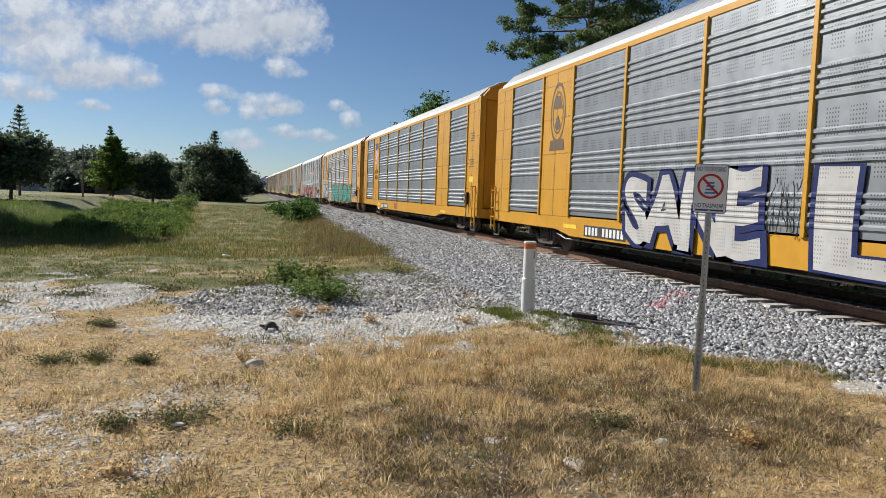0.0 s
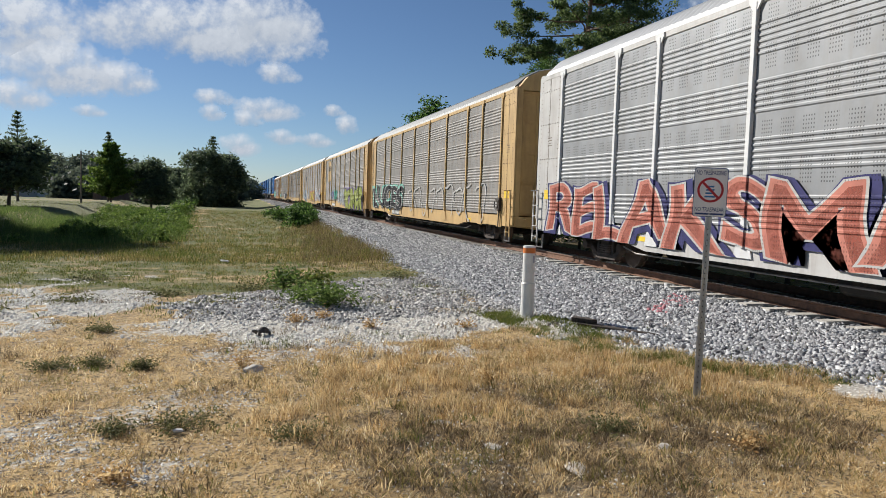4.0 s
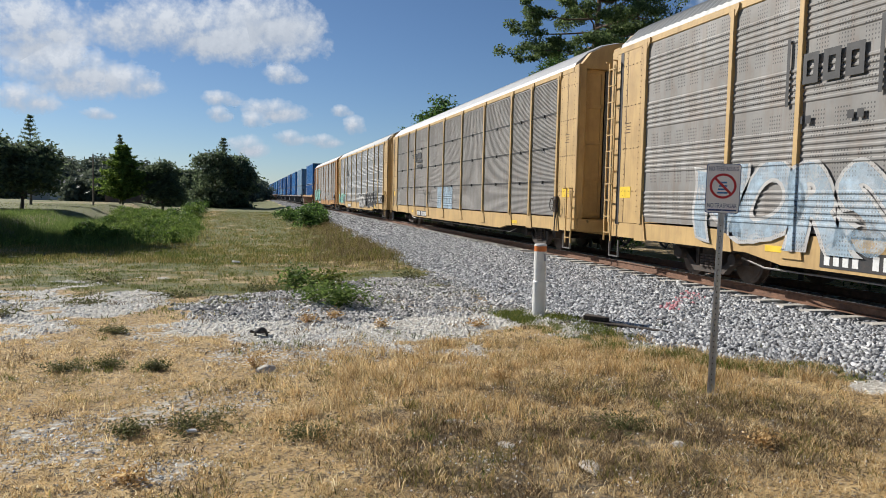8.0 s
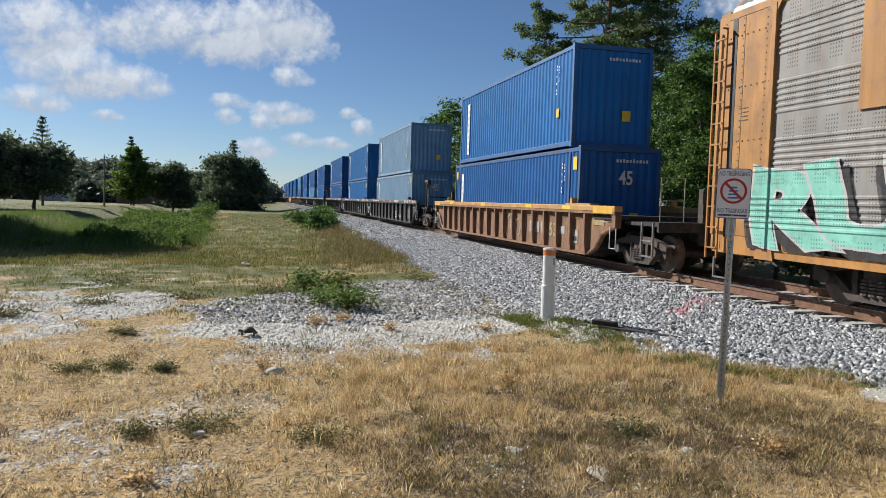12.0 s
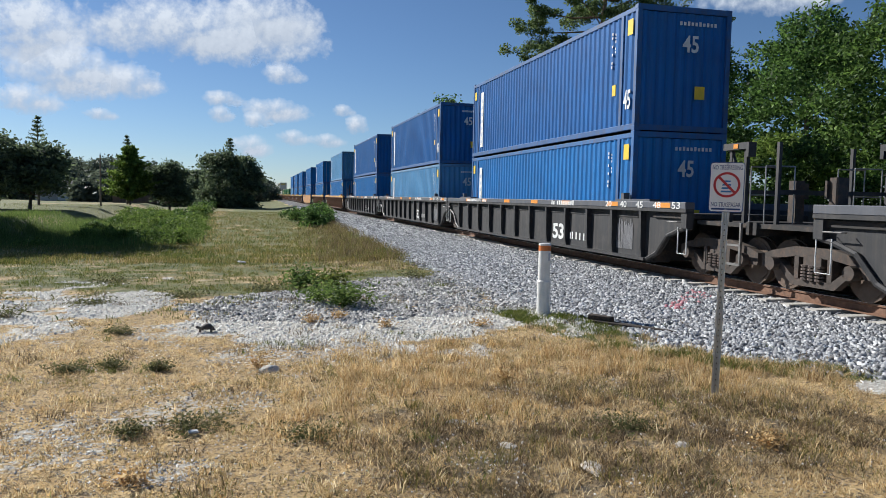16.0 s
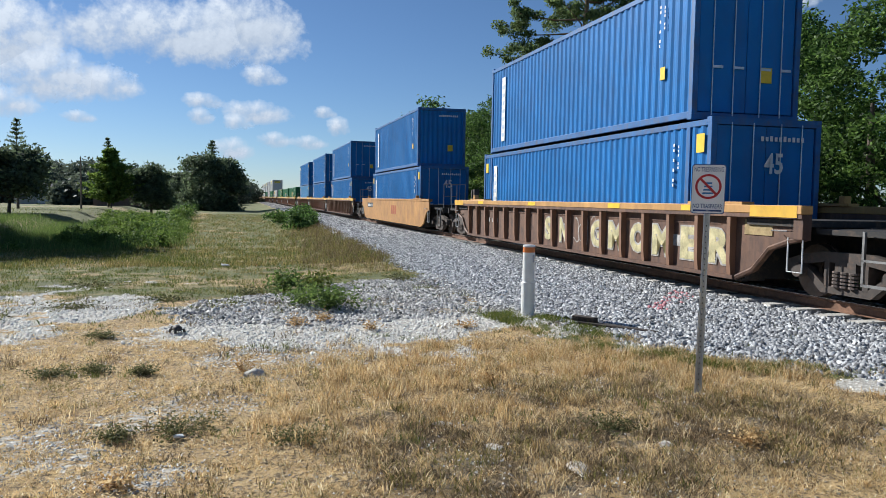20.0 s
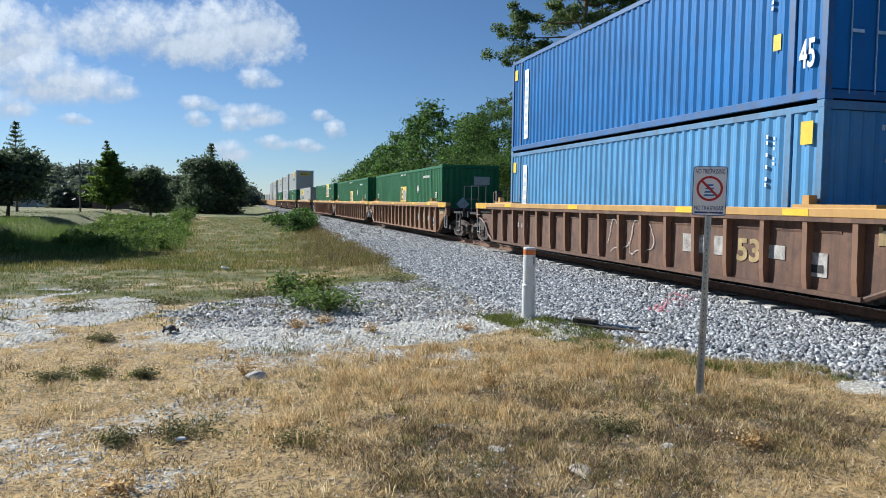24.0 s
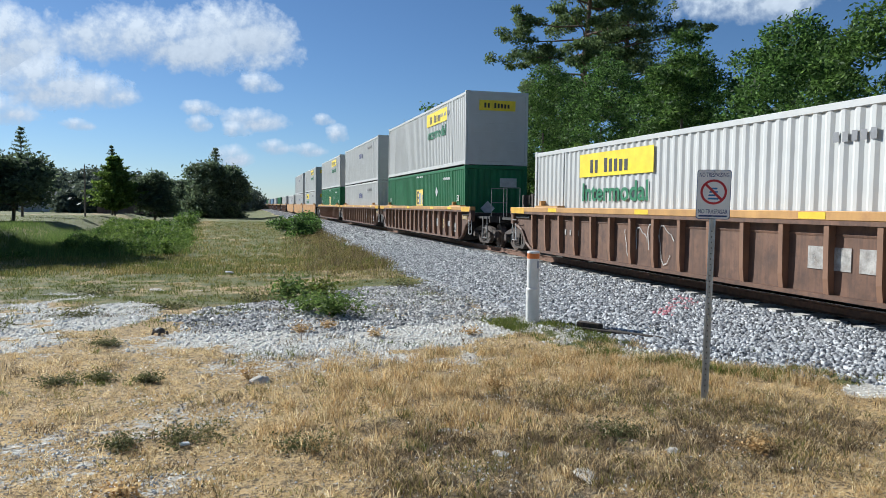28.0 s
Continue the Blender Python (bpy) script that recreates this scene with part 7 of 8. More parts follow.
def build_cover():
    # ballast beside and between the rails
    px, py = scatter(78000, 3.6, 8.75, 4.0, 36, lambda x, y: smooth(x, toe(y) - 0.45 + 0.5 * (patch(x, y, 1.1, 1) - 0.5), toe(y) + 0.25) if x < 8.45 or rng.random() < 0.3 else 0, 1.8)
    stone_field("ballast", px, py, 0.037, M_STONE, "grey broken ballast stones along the track")
    px, py = scatter(14000, 4.0, 8.75, 32, 120, lambda x, y: 1.0 if x > toe(y) - 0.3 else 0, 1.8)
    stone_field("ballast_far", px, py, 0.075, M_STONE, "grey broken ballast stones along the track")
    px, py = scatter(4000, 8.4, 11.8, 3, 40, lambda x, y: 1, 1.3)
    stone_field("ballast_between", px, py, 0.05, M_STONE, "grey ballast stones between the rails")
    # spilled ballast in the field
    px, py = scatter(40000, -2.0, 5.0, 9.2, 17.2, lambda x, y: 0.9 * smooth(gravel_at(x, y) + 0.7 * (patch(x, y, 1.7, 2) - 0.5), 0.25, 0.8) if x < toe(y) else 0, 1.3)
    stone_field("spilled_ballast", px, py, 0.034, M_SPILL, "grey ballast stones spilled over pale ground")
    px, py = scatter(62000, -6, 8.5, 3.2, 17, lambda x, y: 0.9 * smooth(max(shell_at(x, y), 0.8 * gravel_at(x, y) * (x < 4.5)) + 0.9 * (patch(x, y, 1.9, 3) - 0.5), 0.30, 0.8), 1.15)
    near = py < 8.3
    stone_field("shell_stones", px[~near], py[~near], 0.021, M_SHELL, "small pale shell rock stones")
    stone_field("shell_grit", px[near], py[near], 0.012, M_SHELL, "pale shell grit in thin grass")
    px, py = scatter(16000, -3.8, 5, 3.4, 9.4, lambda x, y: 0.06 + 0.75 * smooth(patch(x, y, 1.6, 21) + 0.35 * shell_at(x, y) + 0.15 * dead_at(x, y), 0.56, 0.78))
    stone_field("loose_stones", px, py, 0.010, M_SHELL, "small pale stones among dry grass")
    px, py = scatter(7000, -3.5, 5, 3.4, 9.5, lambda x, y: 0.8 * smooth(patch(x, y, 1.4, 25) + 0.4 * shell_at(x, y), 0.58, 0.8))
    stone_field("loose_stones", px, py, 0.011, M_STONE, "small grey stones among dry grass")
    for n, size, mat, seed in ((9000, 0.010, M_SPILL, 101), (5200, 0.014, M_SPILL, 103), (6000, 0.012, M_SHELL, 105)):
        px, py = scatter(n, -3.8, 3.2, 3.6, 9.2, lambda x, y: smooth(shell_at(x, y) + 0.5 * (patch(x, y, 2.3, seed) - 0.5), 0.18, 0.5) * smooth(patch(x, y, 1.7, seed + 1), 0.38, 0.6))
        stone_field("loose_stones", px, py, size, mat, "grey and pale stones in bare patches of the lawn")
    # dry lawn
    def lawn(x, y):
        return (1 - smooth(bare(x, y) + 1.1 * (patch(x, y, 2.1, 4) - 0.5), 0.2, 0.75)) * (0.3 + 0.7 * smooth(patch(x, y, 3.1, 5), 0.34, 0.56)) * (1 - 0.7 * dead_at(x, y))
    px, py = tufts(14500, 11, 0.034, -4.2, 7.4, 3.5, 11, lawn, 1.35)
    blades("dry_grass", px, py, 0.045, 0.008, M_STRAW, "short dry straw-coloured grass", 1.9)
    def tall_zone(x, y):
        z = smooth(oval(x, y, 3.8, 6.8, 3.6, 2.4) + 1.1 * rough_edge(x, y, 80), -0.3, 1.0)
        return z * (1 - smooth(bare(x, y) - 0.1, 0.2, 0.6)) * smooth(patch(x, y, 2.6, 6), 0.30, 0.62) * (1 - 0.75 * dead_at(x, y))
    px, py = tufts(3300, 14, 0.035, 0.0, 7.4, 4.6, 9.4, tall_zone)
    blades("brown_grass", px, py, 0.115, 0.0055, M_BROWN, "taller withered brown grass around the sign post", 1.1)
    px, py = tufts(2400, 12, 0.03, 0.0, 7.4, 4.6, 9.4, tall_zone)
    blades("straw_tufts", px, py, 0.14, 0.005, M_STRAW, "pale dry grass stalks", 0.9)
    px, py = tufts(7500, 14, 0.045, 0.0, 6.4, 3.6, 7.2, lambda x, y: dead_at(x, y) * (0.15 + 0.85 * smooth(patch(x, y, 2.4, 16), 0.35, 0.6)))
    blades("dead_growth", px, py, 0.060, 0.0060, M_DEAD, "grey matted dead growth among dry grass", 2.0, "dead growth")
    px, py = tufts(1500, 12, 0.035, -3.6, 7.2, 3.6, 9.6, lambda x, y: (1 - smooth(bare(x, y), 0.2, 0.6)) * smooth(patch(x, y, 1.9, 66), 0.4, 0.7))
    blades("straw_tufts", px, py, 0.11, 0.006, M_STRAW, "pale dry grass stalks", 1.1)
    px, py = tufts(2600, 12, 0.05, -4, 6.5, 3.6, 10, lambda x, y: smooth(patch(x, y, 0.8, 77) + 0.25 * (patch(x, y, 2.7, 78) - 0.5), 0.5, 0.66) * (1 - smooth(bare(x, y), 0.3, 0.7)))
    blades("olive_grass", px, py, 0.05, 0.007, M_OLIVE, "low olive-green growth in the dry grass", 1.4)
    px, py = tufts(1500, 12, 0.04, 0.4, 7.2, 4.2, 8.8, lambda x, y: tall_zone(x, y) * (0.4 + 0.6 * dead_at(x, y)))
    blades("olive_grass", px, py, 0.10, 0.006, M_OLIVE, "olive-green grass among withered stalks", 1.0)
    # dark withered sprigs here and there
    px, py = tufts(650, 24, 0.05, -3.4, 6.5, 3.8, 10, lambda x, y: smooth(patch(x, y, 1.1, 18), 0.48, 0.66) * (1 - 0.5 * bare(x, y)))
    blades("withered_sprigs", px, py, 0.085, 0.006, M_DEAD, "dark withered sprigs in the grass", 1.0, "dead growth")
    def fresh(x, y):
        a = smooth(0.55 - abs(x - toe(y) + 0.38) + 0.3 * rough_edge(x, y, 60), 0, 0.35) if 6.2 < y < 11.3 else 0
        b = 0.5 * smooth(patch(x, y, 1.1, 8), 0.56, 0.72) if y < 9.5 else 0
        return max(a, b) * (1 - 0.8 * smooth(gravel_at(x, y), 0.5, 0.9))
    px, py = tufts(5200, 13, 0.035, -3.6, 7.6, 3.6, 11.4, fresh)
    blades("green_grass", px, py, 0.075, 0.006, M_BLADE, "fresh green grass at the edge of the ballast", 1.2)
    u = rng.uniform(6.3, 10.9, 1500)
    v = np.array([toe(q) for q in u]) + rng.uniform(-1.0, 0.0, 1500)
    ok = np.array([patch(p, q, 1.8, 71) > 0.52 for p, q in zip(v, u)])
    px, py = np.repeat(v[ok], 14), np.repeat(u[ok], 14)
    blades("green_grass", px + rng.normal(0, 0.04, len(px)), py + rng.normal(0, 0.04, len(py)), 0.085, 0.008, M_BLADE, "fresh green grass along the toe of the ballast", 1.1)
    # thin growth that breaks up the stony ground
    px, py = tufts(420, 22, 0.07, -4, 4.6, 8.6, 17, lambda x, y: smooth(bare(x, y), 0.3, 0.6) * smooth(patch(x, y, 1.3, 91), 0.5, 0.7))
    blades("gravel_sprigs", px, py, 0.08, 0.008, M_DEAD, "dry brown sprigs growing through gravel", 1.1, "dead growth")
    px, py = tufts(520, 22, 0.09, -5, 4.4, 8.8, 17, lambda x, y: smooth(bare(x, y), 0.25, 0.5) * smooth(patch(x, y, 1.0, 93), 0.48, 0.66) * (1 - 0.8 * smooth(x, 1.5, 3.5)))
    blades("gravel_grass", px, py, 0.045, 0.009, M_OLIVE, "low olive grass growing through pale gravel", 1.5)
    px, py = tufts(900, 16, 0.06, 0.5, 6.4, 3.6, 7.4, lambda x, y: dead_at(x, y) * smooth(patch(x, y, 1.9, 95), 0.42, 0.6))
    blades("olive_grass", px, py, 0.085, 0.006, M_OLIVE, "olive-green grass among withered stalks", 1.1)
    px, py = tufts(1300, 14, 0.05, 0.5, 6.6, 3.6, 7.4, lambda x, y: dead_at(x, y) * smooth(patch(x, y, 2.2, 97), 0.42, 0.6))
    blades("straw_tufts", px, py, 0.08, 0.006, M_STRAW, "pale dry grass in withered growth", 1.3)
    # between the pale ground and the ditch
    def mid(x, y):
        return (1 - smooth(bare(x, y) + 0.9 * (patch(x, y, 1.2, 9) - 0.5), 0.25, 0.6)) * smooth(y, 10.0, 12.5) * (0.15 + 0.85 * smooth(patch(x, y, 1.5, 29), 0.33, 0.6)) if x < toe(y) - 0.2 else 0
    px, py = tufts(14000, 9, 0.07, -13, 4.6, 10, 30, mid)
    g = np.array([patch(a, b, 0.5, 33) + 0.25 * (b > 14.5) * (a < -1.5) for a, b in zip(px, py)]) + rng.normal(0, 0.1, len(px))
    blades("field_grass", px[g > 0.46], py[g > 0.46], 0.075, 0.011, M_BLADE, "patchy green grass", 1.0)
    blades("field_grass", px[g <= 0.46], py[g <= 0.46], 0.07, 0.011, M_OLIVE, "patchy dry grass", 1.0)
    # the grassy bank between ditch and ballast
    def bank(x, y):
        return smooth(x - ditch_edge(y) + 1.2 * rough_edge(x, y, 44), -0.8, 0.6) * (0.25 + 0.75 * smooth(patch(x, y, 0.9, 45), 0.32, 0.6)) if x < toe(y) - 0.15 else 0.0
    px, py = tufts(17000, 7, 0.12, -12.0, 6, 21, 95, bank, 1.6)
    g = np.array([patch(a, b, 0.35, 35) for a, b in zip(px, py)]) + rng.normal(0, 0.12, len(px))
    blades("bank_grass", px[g <= 0.24], py[g <= 0.24], 0.09, 0.012, M_BROWN, "dry grass on the bank by the track", 0.8)
    blades("bank_grass", px[(g > 0.24) & (g < 0.56)], py[(g > 0.24) & (g < 0.56)], 0.14, 0.014, M_OLIVE, "green grass on the bank by the track", 0.8)
    blades("bank_grass", px[g >= 0.56], py[g >= 0.56], 0.17, 0.014, M_BLADE, "fresh green grass on the bank by the track", 0.8)
    px, py = tufts(5200, 10, 0.10, 0.2, 5.2, 17.5, 55, lambda x, y: smooth(x + 0.8 * rough_edge(x, y, 46), toe(y) - 3.0, toe(y) - 1.4) * (1 if x < toe(y) - 0.1 else 0) * smooth(patch(x, y, 0.8, 12), 0.3, 0.6) * smooth(y + 4 * patch(x, y, 0.6, 31), 19, 25), 1.4)
    k = rng.random(len(px))
    blades("tall_weeds", px[k < 0.35], py[k < 0.35], 0.28, 0.009, M_DEAD, "tall brown seeding grass along the ballast", 0.7)
    blades("tall_weeds", px[(k > 0.35) & (k < 0.65)], py[(k > 0.35) & (k < 0.65)], 0.26, 0.008, M_DEAD, "tall brown seeding grass along the ballast", 0.7)
    blades("tall_weeds", px[k > 0.65], py[k > 0.65], 0.26, 0.011, M_OLIVE, "tall green weeds along the ballast", 0.8)
    # the ditch and the field beyond
    px, py = scatter(60000, -22, -1.4, 24, 80, lambda x, y: smooth(ditch_edge(y) - x + 1.0 * rough_edge(x, y, 48), -0.6, 1.4), 1.6)
    blades("ditch_grass", px, py, 0.40, 0.026, M_LUSH, "lush green grass in the ditch", 0.8)
    px, py = tufts(6500, 9, 0.14, -16, -0.8, 26, 85, lambda x, y: smooth(ditch_edge(y) - x + 1.4 * rough_edge(x, y, 49), -0.4, 1.8) * smooth(patch(x, y, 0.45, 52), 0.33, 0.6), 1.5)
    blades("ditch_weeds", px, py, 0.75, 0.020, M_LUSH, "tall green weeds in the ditch", 0.6)
    px, py = tufts(2200, 9, 0.14, -14, 0.5, 24, 80, lambda x, y: smooth(ditch_edge(y) - x + 1.5 * rough_edge(x, y, 50), -2.0, 0.5) * smooth(patch(x, y, 0.5, 57), 0.42, 0.66), 1.5)
    blades("ditch_weeds", px, py, 0.45, 0.014, M_OLIVE, "yellow-green seeding weeds in the ditch", 0.6)
    px, py = scatter(15000, -60, -13, 30, 130, lambda x, y: 1, 1.4)
    blades("far_grass", px, py, 0.16, 0.05, M_BLADE, "green lawn beyond the ditch", 0.9)


build_cover()


def leaf_quads(centres, size, flat=0.0):
    """Small leaf-shaped quads at the given places, turned at random; flat: how level they lie."""
    n = len(centres)
    u = rng.normal(size=(n, 3))
    u[:, 2] *= 1 - flat
    u /= np.linalg.norm(u, axis=1, keepdims=True)
    w = np.cross(u, rng.normal(size=(n, 3)))
    w /= np.linalg.norm(w, axis=1, keepdims=True) + 1e-9
    s = size * rng.uniform(0.6, 1.4, (n, 1))
    u, w = u * s, w * s * 0.42
    v = np.stack([centres - u, centres - w, centres + u, centres + w], 1).reshape(-1, 3)
    return v, np.arange(4 * n).reshape(-1, 4)


def weed(x, y, wide, tall, n, material, label, leaf=0.03, stems=14, name="weed"):
    """A low bushy weed: stems from one root with leaves along them."""
    z = height(x, y)
    r = root(name, x, y, z, label, "weed")
    sub = random.Random(int(x * 100) + int(y * 1000))
    bm, pts = bmesh.new(), []
    for k in range(stems):
        a, q = sub.uniform(0, math.tau), sub.uniform(0.15, 1)
        tip = Vector((math.cos(a) * wide / 2 * q, math.sin(a) * wide / 2 * q, tall * sub.uniform(0.55, 1.05) * (1.15 - 0.55 * q)))
        mid = tip * 0.5 + Vector((0, 0, tall * 0.12))
        tube(bm, [(0, 0, -0.02), mid, tip * 0.85], [0.004, 0.0025, 0.0012], 3)
        for j in range(max(2, n // stems)):
            f = sub.random() ** 0.6
            p = mid * (2 * f) if f < 0.5 else mid.lerp(tip, 2 * f - 1)
            pts.append(p + Vector((sub.gauss(0, 1), sub.gauss(0, 1), sub.gauss(0, 0.7))) * leaf * 2.6)
    part("stem_tangle", bm, material, r)["kind"] = "stuff"
    v, f = leaf_quads(np.array([tuple(p) for p in pts]), leaf, 0.4)
    v[:, 2] = np.maximum(v[:, 2], 0.003)
    part("leaves", grid_mesh("leaves", v, f, material), None, r)


weed(1.35, 12.05, 1.5, 0.36, 1300, M_LUSH, "leafy green weed on gravel", 0.032, 34)
weed(1.0, 12.6, 1.0, 0.32, 700, M_LUSH, "leafy green weed on gravel", 0.032, 24)
weed(0.82, 14.75, 0.8, 0.36, 520, M_LUSH, "leafy green weed at the edge of the gravel", 0.05, 22)
weed(1.5, 15.1, 0.9, 0.28, 400, M_BLADE, "yellow-green weed at the edge of the gravel", 0.05, 22)
for wx, wy, ww, wh in ((-0.42, 5.85, 0.62, 0.13), (0.42, 5.45, 0.46, 0.09), (-1.75, 7.85, 0.36, 0.09), (-1.35, 7.95, 0.26, 0.08), (-0.9, 7.75, 0.24, 0.10), (-0.85, 5.75, 0.28, 0.07), (-1.6, 9.9, 0.42, 0.10), (-3.3, 11.3, 0.6, 0.10), (-2.5, 12.6, 0.8, 0.10), (-1.2, 13.4, 0.9, 0.10), (0.2, 14.2, 1.0, 0.12), (-3.6, 9.2, 0.5, 0.09), (-4.2, 12.9, 0.9, 0.10), (2.8, 5.2, 0.5, 0.10), (6.25, 5.35, 0.6, 0.16), (6.1, 4.9, 0.5, 0.14), (3.4, 16.0, 0.9, 0.15), (-5.0, 15.2, 1.0, 0.13), (-2.8, 16.0, 1.1, 0.14)):
    weed(wx, wy, ww * 1.5, wh * 0.85, 800 if wy < 10 else 300, M_WEED, "low green weed in thin dry grass", 0.013 if wy < 10 else 0.028, 30)
for wx, wy, ww, wh in ((0.05, 7.75, 0.36, 0.20), (1.15, 10.6, 0.34, 0.16), (0.75, 10.3, 0.34, 0.16), (1.7, 9.9, 0.3, 0.12), (3.0, 9.75, 0.3, 0.1), (3.6, 4.6, 0.5, 0.14), (2.3, 6.8, 0.4, 0.14), (-0.7, 4.75, 0.3, 0.06)):
    weed(wx, wy, ww, wh, 200, M_BROWN, "dry brown weed on pale gravel", 0.018, 22)


def rock(x, y, wide, deep, tall, label, material, seed):
    bm = bmesh.new()
    bmesh.ops.create_icosphere(bm, subdivisions=3, radius=0.5)
    for v in bm.verts:
        q = 1 + 0.35 * noise.noise(v.co * 2.2 + Vector((seed, 0, 0))) + 0.12 * noise.noise(v.co * 6 + Vector((0, seed, 0)))
        v.co = Vector((v.co.x * wide * q, v.co.y * deep * q, max(v.co.z, -0.2) * tall * q))
    me = part_mesh(bm)
    me.materials.append(material)
    ob = tagged(new("rock", me), label, "rock")
    ob.matrix_basis = pose(x, y, height(x, y) + tall * 0.05, 0, 0, seed * 40)


ROCK = surface("pale_limestone", (0.58, 0.54, 0.48), 0.9, 0, 0.2, 14, 0.3, (0.34, 0.29, 0.23), grain=0.5)
rock(0.16, 7.6, 0.22, 0.17, 0.11, "pale limestone rock on dry grass", ROCK, 1)
rock(2.15, 4.4, 0.30, 0.14, 0.045, "flat pale limestone rock in dry grass", ROCK, 2)
rock(1.75, 4.95, 0.15, 0.10, 0.04, "small flat limestone rock in brown grass", ROCK, 3)
rock(1.55, 5.6, 0.16, 0.09, 0.04, "small flat limestone rock in brown grass", ROCK, 4)
rock(3.0, 4.75, 0.14, 0.10, 0.04, "small flat limestone rock in brown grass", ROCK, 5)
rock(4.68, 10.22, 0.20, 0.14, 0.10, "dark lump of rubble at the edge of the ballast", surface("dark_rubble", (0.05, 0.045, 0.04), 0.9, 0, 0.3, 14, grain=0.5), 7)
def old_board():
    """A charred, split length of timber lying half sunk in the stones."""
    bm = bmesh.new()
    edge = [(-0.5, -0.06), (-0.3, -0.07), (0.05, -0.055), (0.36, -0.045), (0.52, -0.01), (0.4, 0.035), (0.1, 0.05), (-0.2, 0.065), (-0.46, 0.05)]
    prism(bm, [(u * BOARD, v) for u, v in edge], "z", 0.0, 0.055)
    prism(bm, [(u * BOARD * 0.32 - 0.42 * BOARD, v * 0.9 + 0.03) for u, v in edge], "z", 0.05, 0.12)
    bmesh.ops.bevel(bm, geom=bm.edges[:], offset=0.008, segments=1, affect="EDGES")
    me = part_mesh(bm)
    me.materials.append(surface("dark_rotten_timber", (0.050, 0.038, 0.029), 0.95, 0, 0.35, 14, 0.6, (0.11, 0.085, 0.065), grain=0.6))
    x, y = 5.05, 9.32
    tagged(new("board", me), "dark rotten length of timber at the edge of the ballast", "timber").matrix_basis = pose(x, y, height(x, y) - 0.005, 3, 2, -45.9)


BOARD = 1.15
old_board()
litter = part_mesh(soft_box(-0.035, 0.035, -0.02, 0.02, 0, 0.015, 0.004))
litter.materials.append(M_WHITE)
tagged(new("litter", litter), "scrap of white paper in low weeds", "litter").matrix_basis = pose(-0.41, 5.64, height(-0.41, 5.64) + 0.02, 8, 5, 20)
scrap = part_mesh(soft_box(-0.10, 0.10, -0.06, 0.06, 0, 0.04, 0.01))
scrap.materials.append(M_WHITE)
tagged(new("litter", scrap), "scrap of white litter on the grass", "litter").matrix_basis = pose(-0.35, 20.6, height(-0.35, 20.6) + 0.05, 5, 8, 30)
PINK = surface("pink_marking_paint", (0.50, 0.20, 0.22), 0.8, 0, 0.3, 9, 0.5, (0.3, 0.27, 0.26))
pk, py_ = [], []
for k in range(90):
    u = rng.random()
    pk.append(6.47 + 1.55 * u + rng.normal() * 0.05)
    py_.append(10.80 + 1.49 * u + rng.normal() * 0.16)
stone_field("painted_stones", np.array(pk), np.array(py_), 0.036, PINK, "ballast stones sprayed with pink marking paint", -0.1)


# ---- tortoise ----
def tortoise():
    t = root("tortoise", 0.38, 9.36, 0.0, "dark brown tortoise walking over pale gravel", "tortoise")
    shell_c = surface("tortoise_shell", (0.060, 0.050, 0.040), 0.6, 0, 0.4, 18, 0.4, (0.12, 0.09, 0.06), grain=0.4)
    skin = surface("tortoise_skin", (0.085, 0.07, 0.055), 0.8, 0, 0.3, 20, grain=0.5)
    bm = bmesh.new()
    bmesh.ops.create_uvsphere(bm, u_segments=20, v_segments=12, radius=1)
    for v in bm.verts:
        z = v.co.z
        v.co = Vector((v.co.x * 0.110, v.co.y * 0.085, (z * 0.085 if z > 0 else z * 0.025)))
        if z > 0.1:
            v.co *= 1 + 0.035 * noise.noise(v.co * 26)
    part("shell", bm, shell_c, t).matrix_basis = pose(0, 0, 0.055)
    bm = bmesh.new()
    tube(bm, [(-0.10, 0, 0.05), (-0.15, 0, 0.065), (-0.175, 0, 0.072), (-0.195, 0, 0.068)], [0.022, 0.024, 0.028, 0.014], 10)
    part("head", bm, skin, t)
    legs = []
    for sx in (-1, 1):
        for sy in (-1, 1):
            bm = bmesh.new()
            tube(bm, [(0, 0, 0.01), (0.01 * sx, 0.02 * sy, -0.03), (0.012 * sx, 0.025 * sy, -0.055)], [0.024, 0.022, 0.02], 8)
            lg = part("leg", bm, skin, t)
            lg.matrix_basis = pose(sx * 0.085, sy * 0.07, 0.055)
            legs.append((lg, sx, sy))
    bm = bmesh.new()
    tube(bm, [(0.12, 0, 0.045), (0.16, 0, 0.03)], [0.012, 0.003], 6)
    part("tail", bm, skin, t)
    for ob in t.children:
        ob.data.transform(Matrix.Scale(0.7, 4))
        ob.matrix_basis = Matrix.Translation(ob.matrix_basis.translation * 0.7)
    return t, legs


tortoise_, tortoise_legs = tortoise()


# ---- trees ----
def leaf_material(name, dark, mid, light, glow=0.3):
    return island_material(name, [(0, dark), (0.55, mid), (1, light)], 0.55, glow, 0.0, 0.16)


